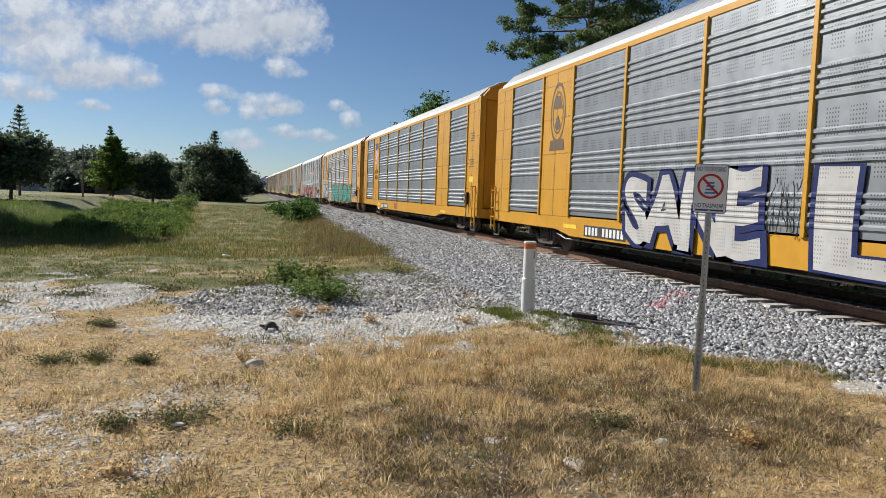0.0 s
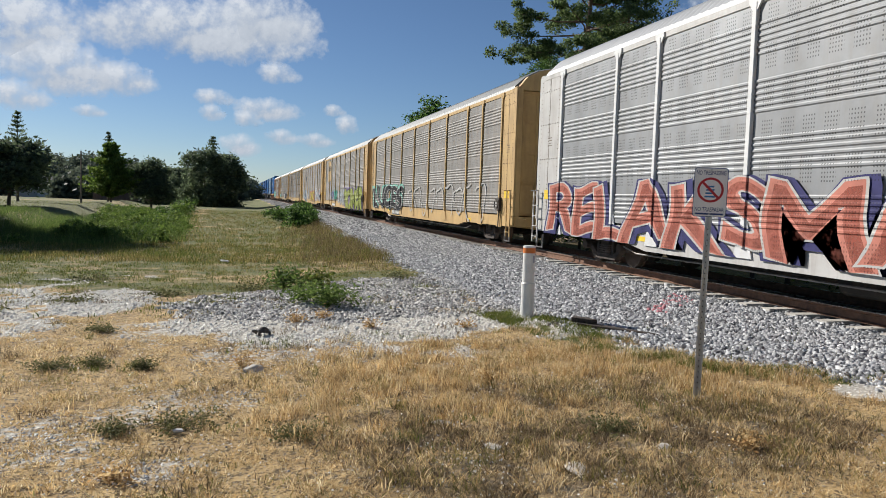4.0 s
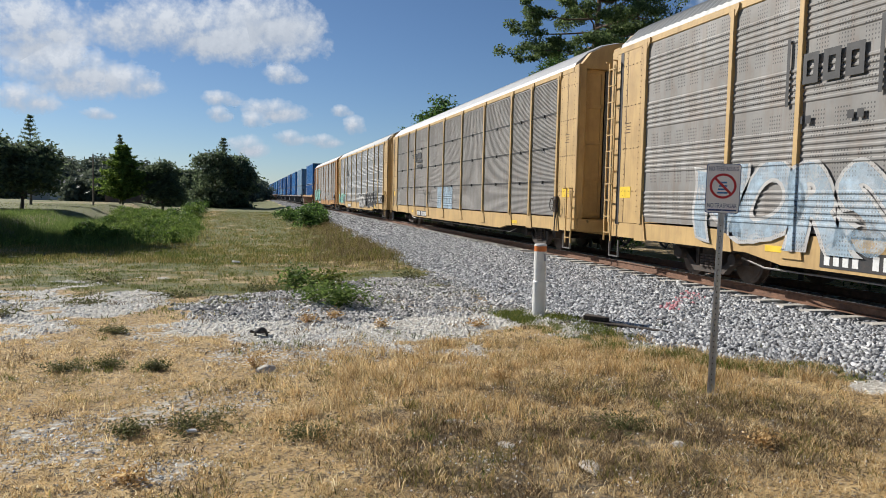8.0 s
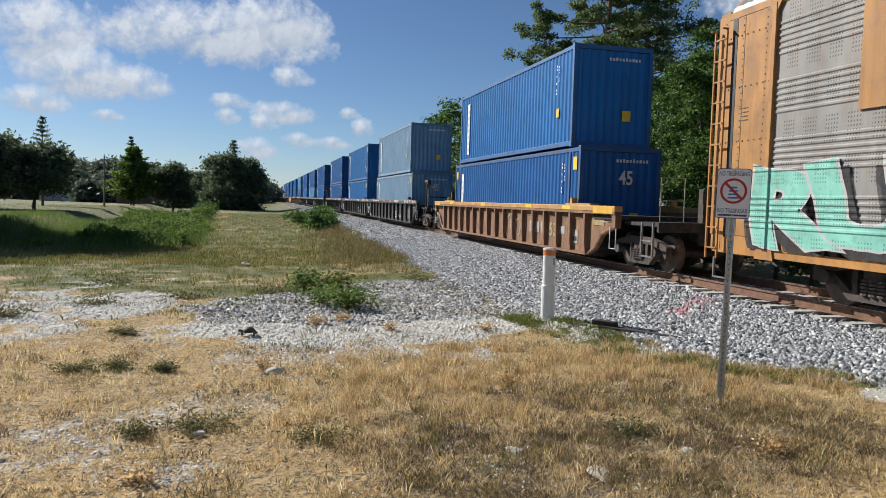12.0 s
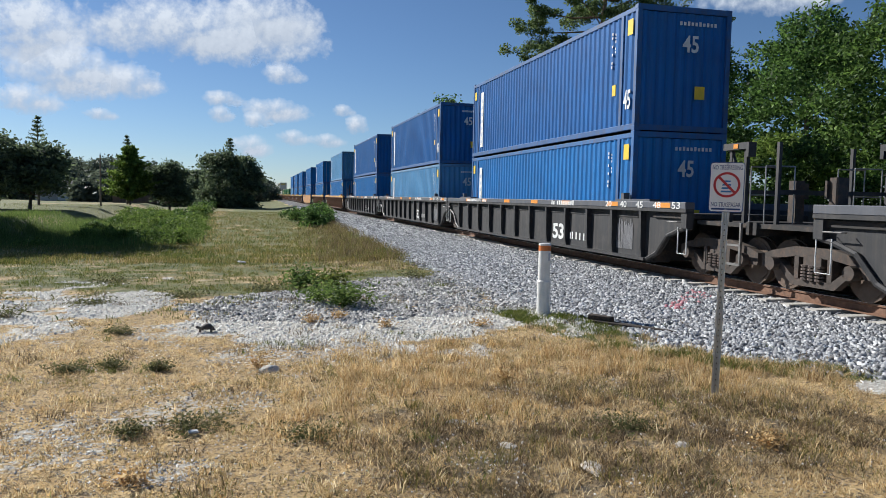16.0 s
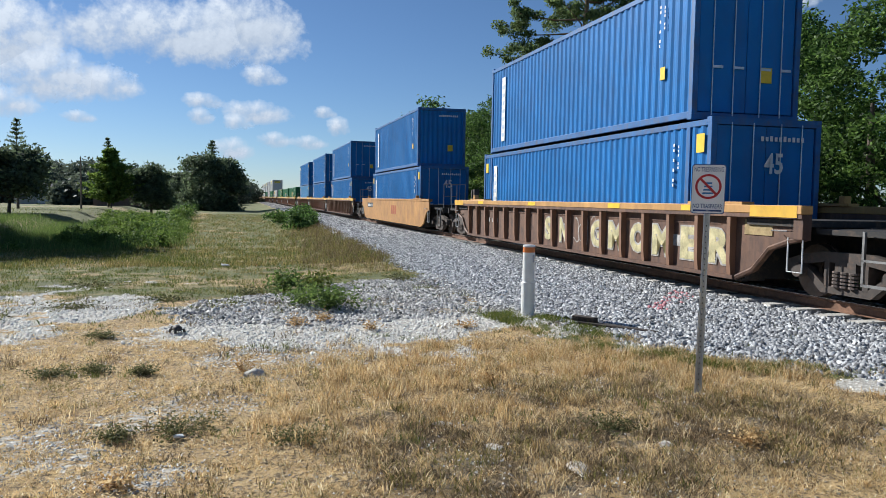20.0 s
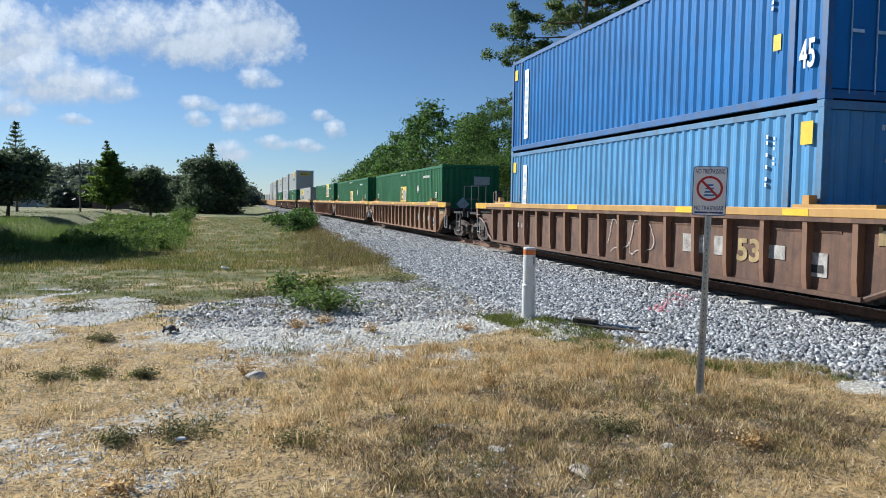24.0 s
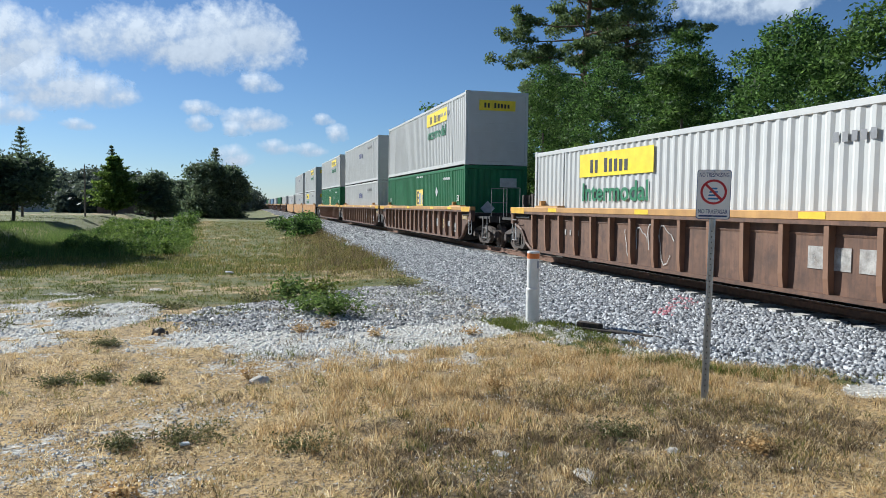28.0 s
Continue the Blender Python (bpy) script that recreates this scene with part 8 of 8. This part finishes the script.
L_WOOD = leaf_material("woodland_leaves", (0.018, 0.038, 0.013), (0.072, 0.145, 0.034), (0.235, 0.38, 0.090), 0.45)
L_VINE = leaf_material("vine_leaves", (0.020, 0.040, 0.012), (0.074, 0.145, 0.030), (0.22, 0.34, 0.080), 0.42)
L_OAK = leaf_material("dark_oak_leaves", (0.058, 0.080, 0.052), (0.130, 0.172, 0.092), (0.22, 0.27, 0.145), 0.48)
L_PINE = leaf_material("pine_needles", (0.050, 0.080, 0.034), (0.145, 0.205, 0.078), (0.28, 0.35, 0.13), 0.5)
L_LIGHT = leaf_material("light_green_leaves", (0.055, 0.10, 0.018), (0.14, 0.22, 0.038), (0.27, 0.35, 0.085), 0.5)
# far leaves greyed and lightened: the haze of the air is in their colour
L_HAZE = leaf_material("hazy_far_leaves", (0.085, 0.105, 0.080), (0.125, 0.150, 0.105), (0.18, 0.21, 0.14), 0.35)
BARK = surface("grey_brown_bark", (0.130, 0.100, 0.075), 0.9, 0, 0.35, 6, 0.4, (0.06, 0.045, 0.035), grain=0.6)
PINE_BARK = surface("reddish_pine_bark", (0.17, 0.105, 0.07), 0.9, 0, 0.35, 6, 0.4, (0.07, 0.05, 0.04), grain=0.6)


def lobes_leaves(lobes, n, size, flat=0.25, shell=0.35):
    """Leaves in clumps spread over the outer part of a crown's lobes."""
    lobes = np.array(lobes, float)
    vol = lobes[:, 3] * lobes[:, 4]
    pick = rng.choice(len(lobes), n, p=vol / vol.sum())
    # clumps: a few hundred middles, each with a tuft of leaves
    per = 14
    m = max(1, n // per)
    pick = pick[:m]
    d = rng.normal(size=(m, 3))
    d /= np.linalg.norm(d, axis=1, keepdims=True)
    d[:, 2] = np.where(d[:, 2] < -0.35, -d[:, 2] * 0.6, d[:, 2])
    q = 1 - shell * rng.random((m, 1)) ** 1.5
    c = lobes[pick, :3] + d * q * lobes[pick][:, [3, 3, 4]] * rng.uniform(0.85, 1.12, (m, 1))
    p = np.repeat(c, per, 0) + rng.normal(size=(m * per, 3)) * size * np.array([1.7, 1.7, 1.2])
    return leaf_quads(p, size, flat)


def tree(name, x, y, tall, wide, label, leaves, bark=BARK, n=6000, size=0.14, lobes=9, trunk=None, seed=1, low=0.25, limbs=5, lean=0.0, puff=1.0):
    """A broadleaf tree: tapered trunk, limbs into the lobes of an uneven crown."""
    sub = random.Random(seed)
    z = height(x, y) - 0.05 if abs(x) < 300 else -0.45
    t = root(name, x, y, z, label, "tree")
    r = trunk or tall * 0.022
    bm = bmesh.new()
    top = Vector((lean + sub.uniform(-0.3, 0.3), sub.uniform(-0.3, 0.3), tall * 0.62))
    tube(bm, [(0, 0, -0.1), (0.1, 0.05, tall * 0.2), top * 0.7, top], [r * 1.3, r, r * 0.7, r * 0.3], 10)
    part("trunk", bm, bark, t)
    balls = []
    for k in range(lobes):
        a = k * 2.4 + sub.uniform(-0.5, 0.5)
        f = k / max(1, lobes - 1)
        hz = tall * (low + (0.86 - low) * f)
        out = wide / 2 * (0.72 * math.sqrt(max(0.02, 1 - abs(2 * f - 0.75) ** 1.6 * 0.55))) * sub.uniform(0.55, 1.0)
        rad = wide * sub.uniform(0.11, 0.25) * puff
        balls.append((math.cos(a) * out + lean * f, math.sin(a) * out, hz, rad, rad * sub.uniform(0.6, 0.85)))
    balls.append((lean, 0, tall - wide * 0.13, wide * 0.16, wide * 0.13))
    for k in range(min(limbs, len(balls))):
        b = balls[k]
        bm = bmesh.new()
        s = top * sub.uniform(0.35, 0.75)
        e = Vector(b[:3])
        tube(bm, [s, s.lerp(e, 0.5) + Vector((0, 0, -0.15)), e], [r * 0.45, r * 0.28, r * 0.1], 6)
        part("limb", bm, bark, t)
    v, f = lobes_leaves(balls, n, size)
    part("crown", grid_mesh("crown", v, f, leaves), None, t)
    return t


def pine(x, y, tall, wide, label, seed, n=7000, bare_to=0.45):
    """A tall pine: bare trunk, crooked limbs, flat tufts of needles with gaps between."""
    sub = random.Random(seed)
    t = root("pine_tree", x, y, height(x, y) - 0.05, label, "tree")
    bm = bmesh.new()
    r = tall * 0.014
    pts = [(0, 0, -0.1), (0.15, 0.1, tall * 0.3), (-0.1, 0.2, tall * 0.6), (0.2, 0, tall * 0.85), (0.1, 0.1, tall * 0.97)]
    tube(bm, pts, [r * 1.3, r, r * 0.85, r * 0.5, r * 0.15], 10)
    part("trunk", bm, PINE_BARK, t)
    heads = []
    for k in range(40):
        f = bare_to + (0.98 - bare_to) * (k / 39)
        a = k * 2.399 + sub.uniform(-0.5, 0.5)
        reach = wide / 2 * sub.uniform(0.35, 1.0) * (1.05 - 0.7 * max(0, (f - 0.6) / 0.4) ** 1.5) * (0.8 if f < 0.5 else 1)
        s = Vector((0, 0, tall * f))
        e = s + Vector((math.cos(a) * reach, math.sin(a) * reach, sub.uniform(-0.02, 0.09) * tall))
        m_ = s.lerp(e, 0.5) + Vector((sub.gauss(0, 0.3), sub.gauss(0, 0.3), sub.uniform(-0.5, 0.2)))
        bm = bmesh.new()
        tube(bm, [s, m_, e], [r * 0.3, r * 0.18, r * 0.06], 5)
        part("limb", bm, PINE_BARK, t)
        for j in range(8):
            q = sub.uniform(0.1, 1.08)
            c = m_.lerp(e, q) + Vector((sub.gauss(0, 0.85), sub.gauss(0, 0.85), sub.uniform(-0.1, 0.9)))
            heads.append((*c, sub.uniform(0.5, 1.0), sub.uniform(0.32, 0.55)))
    heads = np.array(heads)
    pick = rng.integers(0, len(heads), n)
    d = rng.normal(size=(n, 3))
    d /= np.linalg.norm(d, axis=1, keepdims=True)
    p = heads[pick, :3] + d * heads[pick][:, [3, 3, 4]] * rng.random((n, 1)) ** 0.5
    v, f = leaf_quads(p, 0.125, 0.1)
    part("crown", grid_mesh("crown", v, f, L_PINE), None, t)


def norfolk(x, y, tall, wide, label, seed, leaves=None, tiers=17, per=7, size=0.14, power=0.6, start=0.18):
    """A spire-shaped conifer with level tiers of branches, gaps between them."""
    sub = random.Random(seed)
    t = root("conifer_tree", x, y, -0.45, label, "tree")
    part("trunk", tube(bmesh.new(), [(0, 0, 0), (0, 0, tall)], [tall * 0.016, 0.03], 8), BARK, t)
    pts = []
    for k in range(tiers):
        f = start + (0.99 - start) * k / (tiers - 1)
        reach = wide / 2 * (1.04 - f) ** power * sub.uniform(0.6, 1.25)
        for j in range(per):
            a = sub.uniform(0, math.tau)
            for q in np.linspace(0.1, 1, 9):
                for w in range(3):
                    pts.append((math.cos(a) * reach * q + sub.gauss(0, 0.13), math.sin(a) * reach * q + sub.gauss(0, 0.13), tall * f + 0.3 * q * reach + sub.gauss(0, 0.10)))
    v, f = leaf_quads(np.array(pts), size, 0.2)
    part("crown", grid_mesh("crown", v, f, leaves or L_OAK), None, t)


def build_trees():
    # woodland behind the track
    wood = ((18.0, 12.0, 7.2, 7, 0), (17.2, 17.5, 8.2, 7, 1), (18.5, 22.5, 9.0, 7, 0), (17.0, 27.0, 9.4, 4.6, 1), (19.5, 30.5, 9.6, 7, 0), (18.0, 36.0, 10.2, 7.5, 0), (17.6, 42.5, 10.8, 7.5, 1), (20.5, 47, 11.2, 8, 0),
            (17.5, 51.5, 9.6, 7.5, 0), (18.4, 58, 9.4, 7, 1), (19.5, 65, 10.2, 8, 0), (18.0, 72.5, 12.2, 7.5, 0), (19.0, 80.5, 11.6, 8, 1), (18.5, 89, 10.6, 8, 0), (19, 98, 9.8, 9, 0), (20, 110, 9.6, 10, 0), (21, 125, 9.0, 11, 0), (22, 142, 8.5, 12, 0), (24, 165, 8.0, 14, 0))
    for k, (x, y, tall, wide, vine) in enumerate(wood):
        near = y < 60
        tree("tree", x, y, tall, wide, "leafy green woodland tree overgrown with vines" if vine else "dense green woodland tree behind the track", L_VINE if vine else L_WOOD, n=22000 if near else 5500, size=0.080 if near else 0.19, lobes=30, seed=30 + k, low=0.16, trunk=0.17, puff=0.72)
    # a taller second row, and the undergrowth in front
    for k, (x, y, tall, wide) in enumerate(((25, 20, 9.6, 9), (26, 31, 10.6, 9), (27, 44, 11.2, 10), (26, 62, 10.4, 10), (27, 85, 11.2, 11), (24, 8, 8, 9), (22, 1, 8, 9))):
        tree("tree", x, y, tall, wide, "dark green woodland tree further back", L_WOOD, n=6500, size=0.20, lobes=18, puff=0.85, seed=70 + k, low=0.3, trunk=0.2)
    for k in range(26):
        y = 7.5 + k * 4.1 + (k % 3) * 0.8
        tree("bush", 15.2 + 0.9 * math.sin(k * 2.1), y, 3.6 + 1.5 * math.sin(k * 1.3) ** 2, 4.6, "vine-covered bush at the edge of the wood", L_VINE if k % 3 else L_LIGHT, n=6000 if y < 60 else 1500, size=0.072 if y < 60 else 0.17, lobes=8, seed=100 + k, low=0.10, trunk=0.06, limbs=4)
    pine(26.5, 56, 22, 17, "tall open pine standing above the wood", 3, 70000, 0.36)
    pine(31.0, 58.0, 20.0, 10, "tall open pine standing above the wood", 5, 16000, 0.5)
    # beyond the ditch
    norfolk(-20.3, 134, 9.4, 10.5, "broad cone-shaped green tree on a far lawn", 21, L_LIGHT, 18, 20, 0.32, 0.75, 0.10)
    norfolk(-21.5, 139, 11.6, 3.6, "tall spire-shaped conifer on the skyline", 5)
    tree("tree", -14.6, 138, 8.2, 10, "dark rounded oak tree", L_OAK, n=8000, size=0.30, lobes=16, seed=202, low=0.22)
    tree("tree", -9.8, 146, 6.8, 8.5, "dark rounded oak tree", L_OAK, n=9000, size=0.24, lobes=14, seed=206, low=0.2)
    tree("tree", -4.9, 120, 8.2, 8.4, "dark dense tree beside the line", L_OAK, n=8000, size=0.30, lobes=16, seed=203, low=0.0)
    tree("tree", -1.7, 122, 7.8, 5.8, "dark dense tree beside the line", L_OAK, n=7000, size=0.28, lobes=12, seed=204, low=0.0)
    norfolk(-4.2, 128, 11.0, 4.4, "spire-shaped conifer behind dark trees", 8)
    tree("tree", -24.3, 92, 7.2, 9, "dark oak tree with a wide crown", L_OAK, n=10000, size=0.28, lobes=26, seed=205, low=0.30)
    tree("tree", -29.5, 93, 8.0, 9, "dark oak tree with a wide crown", L_OAK, n=9000, size=0.28, lobes=22, seed=207, low=0.26)
    norfolk(-30.0, 118, 12.4, 4.4, "tall spire-shaped conifer on the skyline", 9)
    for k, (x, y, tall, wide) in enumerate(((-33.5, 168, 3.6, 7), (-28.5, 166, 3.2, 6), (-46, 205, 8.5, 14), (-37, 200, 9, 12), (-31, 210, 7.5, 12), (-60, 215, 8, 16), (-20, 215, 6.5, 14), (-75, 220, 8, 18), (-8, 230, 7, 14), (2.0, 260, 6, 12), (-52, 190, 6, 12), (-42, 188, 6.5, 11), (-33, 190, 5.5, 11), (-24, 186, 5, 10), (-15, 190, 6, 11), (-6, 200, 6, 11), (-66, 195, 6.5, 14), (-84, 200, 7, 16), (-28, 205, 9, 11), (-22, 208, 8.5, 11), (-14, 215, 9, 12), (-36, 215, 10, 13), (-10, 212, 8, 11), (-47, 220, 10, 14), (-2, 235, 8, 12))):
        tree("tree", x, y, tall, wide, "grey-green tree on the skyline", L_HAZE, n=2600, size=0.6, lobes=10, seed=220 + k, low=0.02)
    # out of view, these shade the ditch
    for k, (x, y, tall, wide) in enumerate(((-20.9, 43.4, 14, 8), (-19.0, 41, 12.5, 6.4), (-22.4, 45, 15, 8), (-24.6, 47.5, 16, 9), (-22.5, 49, 18, 9), (-25, 53, 20, 10), (-29, 55, 20, 10), (-25.5, 59, 20, 10), (-29.5, 62, 21, 11), (-27.5, 67, 21, 11), (-33, 68, 21, 11), (-20.5, 40, 13, 7))):
        tree("tree", x, y, tall, wide, "broad shady tree on the bank of the ditch", L_OAK, n=6500, size=0.50, lobes=26, seed=240 + k, low=0.22)
    # bushes and weeds along the ditch
    sub = random.Random(9)
    for k in range(84):
        y = 29 + 70 * (k / 84) ** 1.15
        x = ditch_edge(y) - 0.4 - sub.random() ** 1.3 * min(8.0, 2.0 + 0.2 * (y - 26))
        h = sub.uniform(0.35, 0.8) + 0.006 * y
        tree("bush", x, y, h, h * sub.uniform(1.8, 3.2), "green weedy bush in the ditch", (L_LIGHT, L_VINE, L_LIGHT)[k % 3], n=1100, size=0.038 + 0.0006 * y, lobes=6, seed=300 + k, low=0.1, trunk=0.02, limbs=2)
    for k, (x, y, h) in enumerate(((4.0, 50, 1.1), (4.3, 53, 1.2), (3.4, 47, 0.9), (4.6, 57, 1.2), (3.0, 60, 0.9))):
        tree("bush", x, y, h, 2.4, "dark green bush beside the ballast", L_WOOD, n=1500, size=0.10, lobes=7, seed=380 + k, low=0.08, trunk=0.02, limbs=2)


build_trees()


# ---- beyond the ditch ----
def house():
    h = root("house", -40.5, 176, -0.45, "small pale house with a low grey roof", "house")
    wall = surface("pale_stucco", (0.42, 0.41, 0.40), 0.85, 0, 0.1, 1, 0.15, (0.4, 0.38, 0.34))
    roof = surface("grey_shingle_roof", (0.20, 0.19, 0.19), 0.9, 0, 0.25, 1.5)
    part("wall", boxes((-4.2, 4.2, -3, 3, 0, 2.7)), wall, h)
    bm = bmesh.new()
    prism(bm, [(-3.5, 2.7), (3.5, 2.7), (0, 4.4)], "x", -4.7, 4.7)
    part("roof", bm, roof, h)
    part("garage_door", soft_box(0.2, 3.4, -3.06, -3.0, 0.1, 2.3, 0.02), surface("white_garage_door", (0.72, 0.72, 0.7), 0.6, 0, 0.05, 2), h)
    part("window", boxes((-3.2, -1.7, -3.05, -3.0, 1.0, 2.1)), surface("dark_window_glass", (0.03, 0.035, 0.04), 0.15, 0, 0.2, 2), h)


def garden_fence():
    f = root("fence", -26, 158, -0.45, "grey-brown wooden garden fence", "fence")
    wood = surface("grey_fence_wood", (0.16, 0.12, 0.10), 0.85, 0, 0.25, 2, island=0.5)
    me = shared(("board",), lambda: boxes((-0.14, 0.14, -0.02, 0.02, 0, 1.8)), wood)
    for k in range(60):
        part("board", me, None, f).matrix_basis = pose(-1 + k * 0.3, 0.02 * (k % 2), 0)


def utility_pole():
    p = root("utility_pole", -22.6, 122, -0.45, "weathered wooden utility pole", "utility pole")
    wood = surface("grey_pole_wood", (0.20, 0.16, 0.12), 0.9, 0, 0.25, 3)
    part("pole", tube(bmesh.new(), [(0, 0, -0.2), (0, 0, 7.6)], [0.15, 0.10], 8), wood, p)
    part("insulator", tube(bmesh.new(), [(0, 0, 7.6), (0, 0, 7.8)], 0.05, 6), M_GALV, p)


house()
garden_fence()
utility_pole()

# ---- clouds: a far backdrop that drifts ----
clouds = []


def cloud_material():
    m, t, b = nodes_of("glowing_cloud_card")
    t.nodes.remove(b)
    tc = t.nodes.new("ShaderNodeTexCoord")
    info = t.nodes.new("ShaderNodeObjectInfo")
    sep = t.nodes.new("ShaderNodeSeparateXYZ")
    mp = t.nodes.new("ShaderNodeMapping")
    mp.inputs["Location"].default_value = (-1, -1, 0)
    mp.inputs["Scale"].default_value = (2, 2, 0)
    t.links.new(tc.outputs["Generated"], mp.inputs[0])
    t.links.new(mp.outputs[0], sep.inputs[0])
    off = math_node(t, "MULTIPLY", info.outputs["Random"], 40.0)
    shift = t.nodes.new("ShaderNodeCombineXYZ")
    for k in range(3):
        t.links.new(off, shift.inputs[k])
    vec = t.nodes.new("ShaderNodeVectorMath")
    vec.operation = "ADD"
    t.links.new(tc.outputs["Object"], vec.inputs[0])
    t.links.new(shift.outputs[0], vec.inputs[1])
    def fbm(scale, detail):
        n = add(t, "ShaderNodeTexNoise", Scale=scale, Detail=detail, Roughness=0.58)
        t.links.new(vec.outputs[0], n.inputs["Vector"])
        return n.outputs[0]
    big, fine = fbm(0.011, 4), fbm(0.034, 7)
    # flat undersides, heaped tops
    low = math_node(t, "MINIMUM", sep.outputs[1], 0.0)
    yy = math_node(t, "SUBTRACT", math_node(t, "ADD", sep.outputs[1], 0.12), math_node(t, "MULTIPLY", low, -0.35))
    x2 = math_node(t, "POWER", math_node(t, "ABSOLUTE", sep.outputs[0], 0), 2.4)
    y2 = math_node(t, "POWER", math_node(t, "ABSOLUTE", yy, 0), 2.0)
    r = math_node(t, "ADD", x2, y2)
    dens = math_node(t, "SUBTRACT", math_node(t, "ADD", math_node(t, "MULTIPLY", big, 1.15), math_node(t, "MULTIPLY", fine, 0.62)), math_node(t, "MULTIPLY", r, 0.95))
    alpha = ramp(t, dens, 0.43, 0.90)
    alpha = math_node(t, "MULTIPLY", alpha, math_node(t, "SUBTRACT", 1.0, ramp(t, r, 0.70, 0.98)))
    # light tops, greyer thick middles and undersides: shading painted into the glow
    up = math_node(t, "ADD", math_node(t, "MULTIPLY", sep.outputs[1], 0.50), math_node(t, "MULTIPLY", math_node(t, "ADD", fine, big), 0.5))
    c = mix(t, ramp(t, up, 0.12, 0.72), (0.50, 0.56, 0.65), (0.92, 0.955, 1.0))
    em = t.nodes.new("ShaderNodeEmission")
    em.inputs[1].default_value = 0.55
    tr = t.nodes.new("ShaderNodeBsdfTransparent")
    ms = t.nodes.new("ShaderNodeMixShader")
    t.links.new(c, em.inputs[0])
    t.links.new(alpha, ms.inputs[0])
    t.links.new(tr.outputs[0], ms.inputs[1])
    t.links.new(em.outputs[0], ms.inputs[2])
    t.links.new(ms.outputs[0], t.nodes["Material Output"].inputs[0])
    return m


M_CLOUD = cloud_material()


def cloud(x, y, z, w, h, dx, dy):
    bm = bmesh.new()
    bm.faces.new([bm.verts.new(p) for p in ((-w * 0.6, -h * 0.66, 0), (w * 0.6, -h * 0.66, 0), (w * 0.6, h * 0.66, 0), (-w * 0.6, h * 0.66, 0))])
    me = part_mesh(bm)
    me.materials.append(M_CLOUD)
    c = tagged(new("cloud", me), "small white fair-weather cloud in a blue sky", "cloud", "fair-weather clouds", "structure")
    a = look((x, y, z), (2 * x, 2 * y, 2 * z))
    c.matrix_basis = a
    clouds.append((c, a, Matrix.Translation((dx, dy, 0)) @ a))


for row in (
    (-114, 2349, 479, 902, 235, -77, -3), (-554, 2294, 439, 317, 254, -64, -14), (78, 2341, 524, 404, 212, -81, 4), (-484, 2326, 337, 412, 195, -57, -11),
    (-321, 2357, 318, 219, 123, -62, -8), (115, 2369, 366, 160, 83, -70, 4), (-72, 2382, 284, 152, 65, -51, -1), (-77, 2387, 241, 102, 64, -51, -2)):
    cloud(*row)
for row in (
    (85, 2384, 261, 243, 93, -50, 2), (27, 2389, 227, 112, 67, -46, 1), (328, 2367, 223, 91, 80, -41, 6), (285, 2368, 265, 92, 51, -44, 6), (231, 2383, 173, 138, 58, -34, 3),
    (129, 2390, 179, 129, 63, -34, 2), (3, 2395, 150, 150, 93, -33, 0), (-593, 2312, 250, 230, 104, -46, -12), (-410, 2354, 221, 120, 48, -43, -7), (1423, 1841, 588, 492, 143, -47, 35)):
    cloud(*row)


# ---- what moves ----
def motions():
    for thing, start in movers:
        z = thing.matrix_basis.translation.z
        walk(thing, [(0.0, pose(TRACK_X, start, z)), (CLIP, pose(TRACK_X, start - SPEED * CLIP, z))])
    # the tortoise creeps over the gravel, stopping now and then, a leg at a time
    way = ((0, 0.38, 9.36, 10), (3, 0.31, 9.38, 15), (5.5, 0.27, 9.42, 10), (8, 0.13, 9.42, 0), (10, 0.01, 9.5, -15), (11, -0.07, 9.54, -10), (12.5, -0.13, 9.6, -15), (14.5, -0.35, 9.75, -20),
           (16, -0.57, 9.81, -10), (17, -0.67, 9.84, -15), (18, -0.72, 9.88, -30), (20, -0.75, 10.02, -55), (21, -0.77, 10.1, -50), (23.5, -0.83, 10.2, -45), (25, -0.9, 10.33, -40), (26, -0.95, 10.37, -35), (27, -1.0, 10.42, -40), (28, -1.06, 10.5, -45))
    walk(tortoise_, [(t, pose(x, y, height(x, y) + 0.012, 0, 0, r)) for t, x, y, r in way])
    for leg, sx, sy in tortoise_legs:
        steps = []
        for k in range(57):
            t = k * 0.5
            going = 1.0 if 8 < t < 18 or t > 24 else 0.35
            steps.append((t, pose(sx * 0.060 + 0.009 * going * math.sin(k * 1.7 + (sx * sy) * 1.57), sy * 0.049, 0.0385, 0, 14 * going * math.sin(k * 1.7 + (sx * sy) * 1.57), 0)))
        walk(leg, steps)
    for cloud, a, b in clouds:
        walk(cloud, [(0.0, a), (CLIP, b)])



motions()
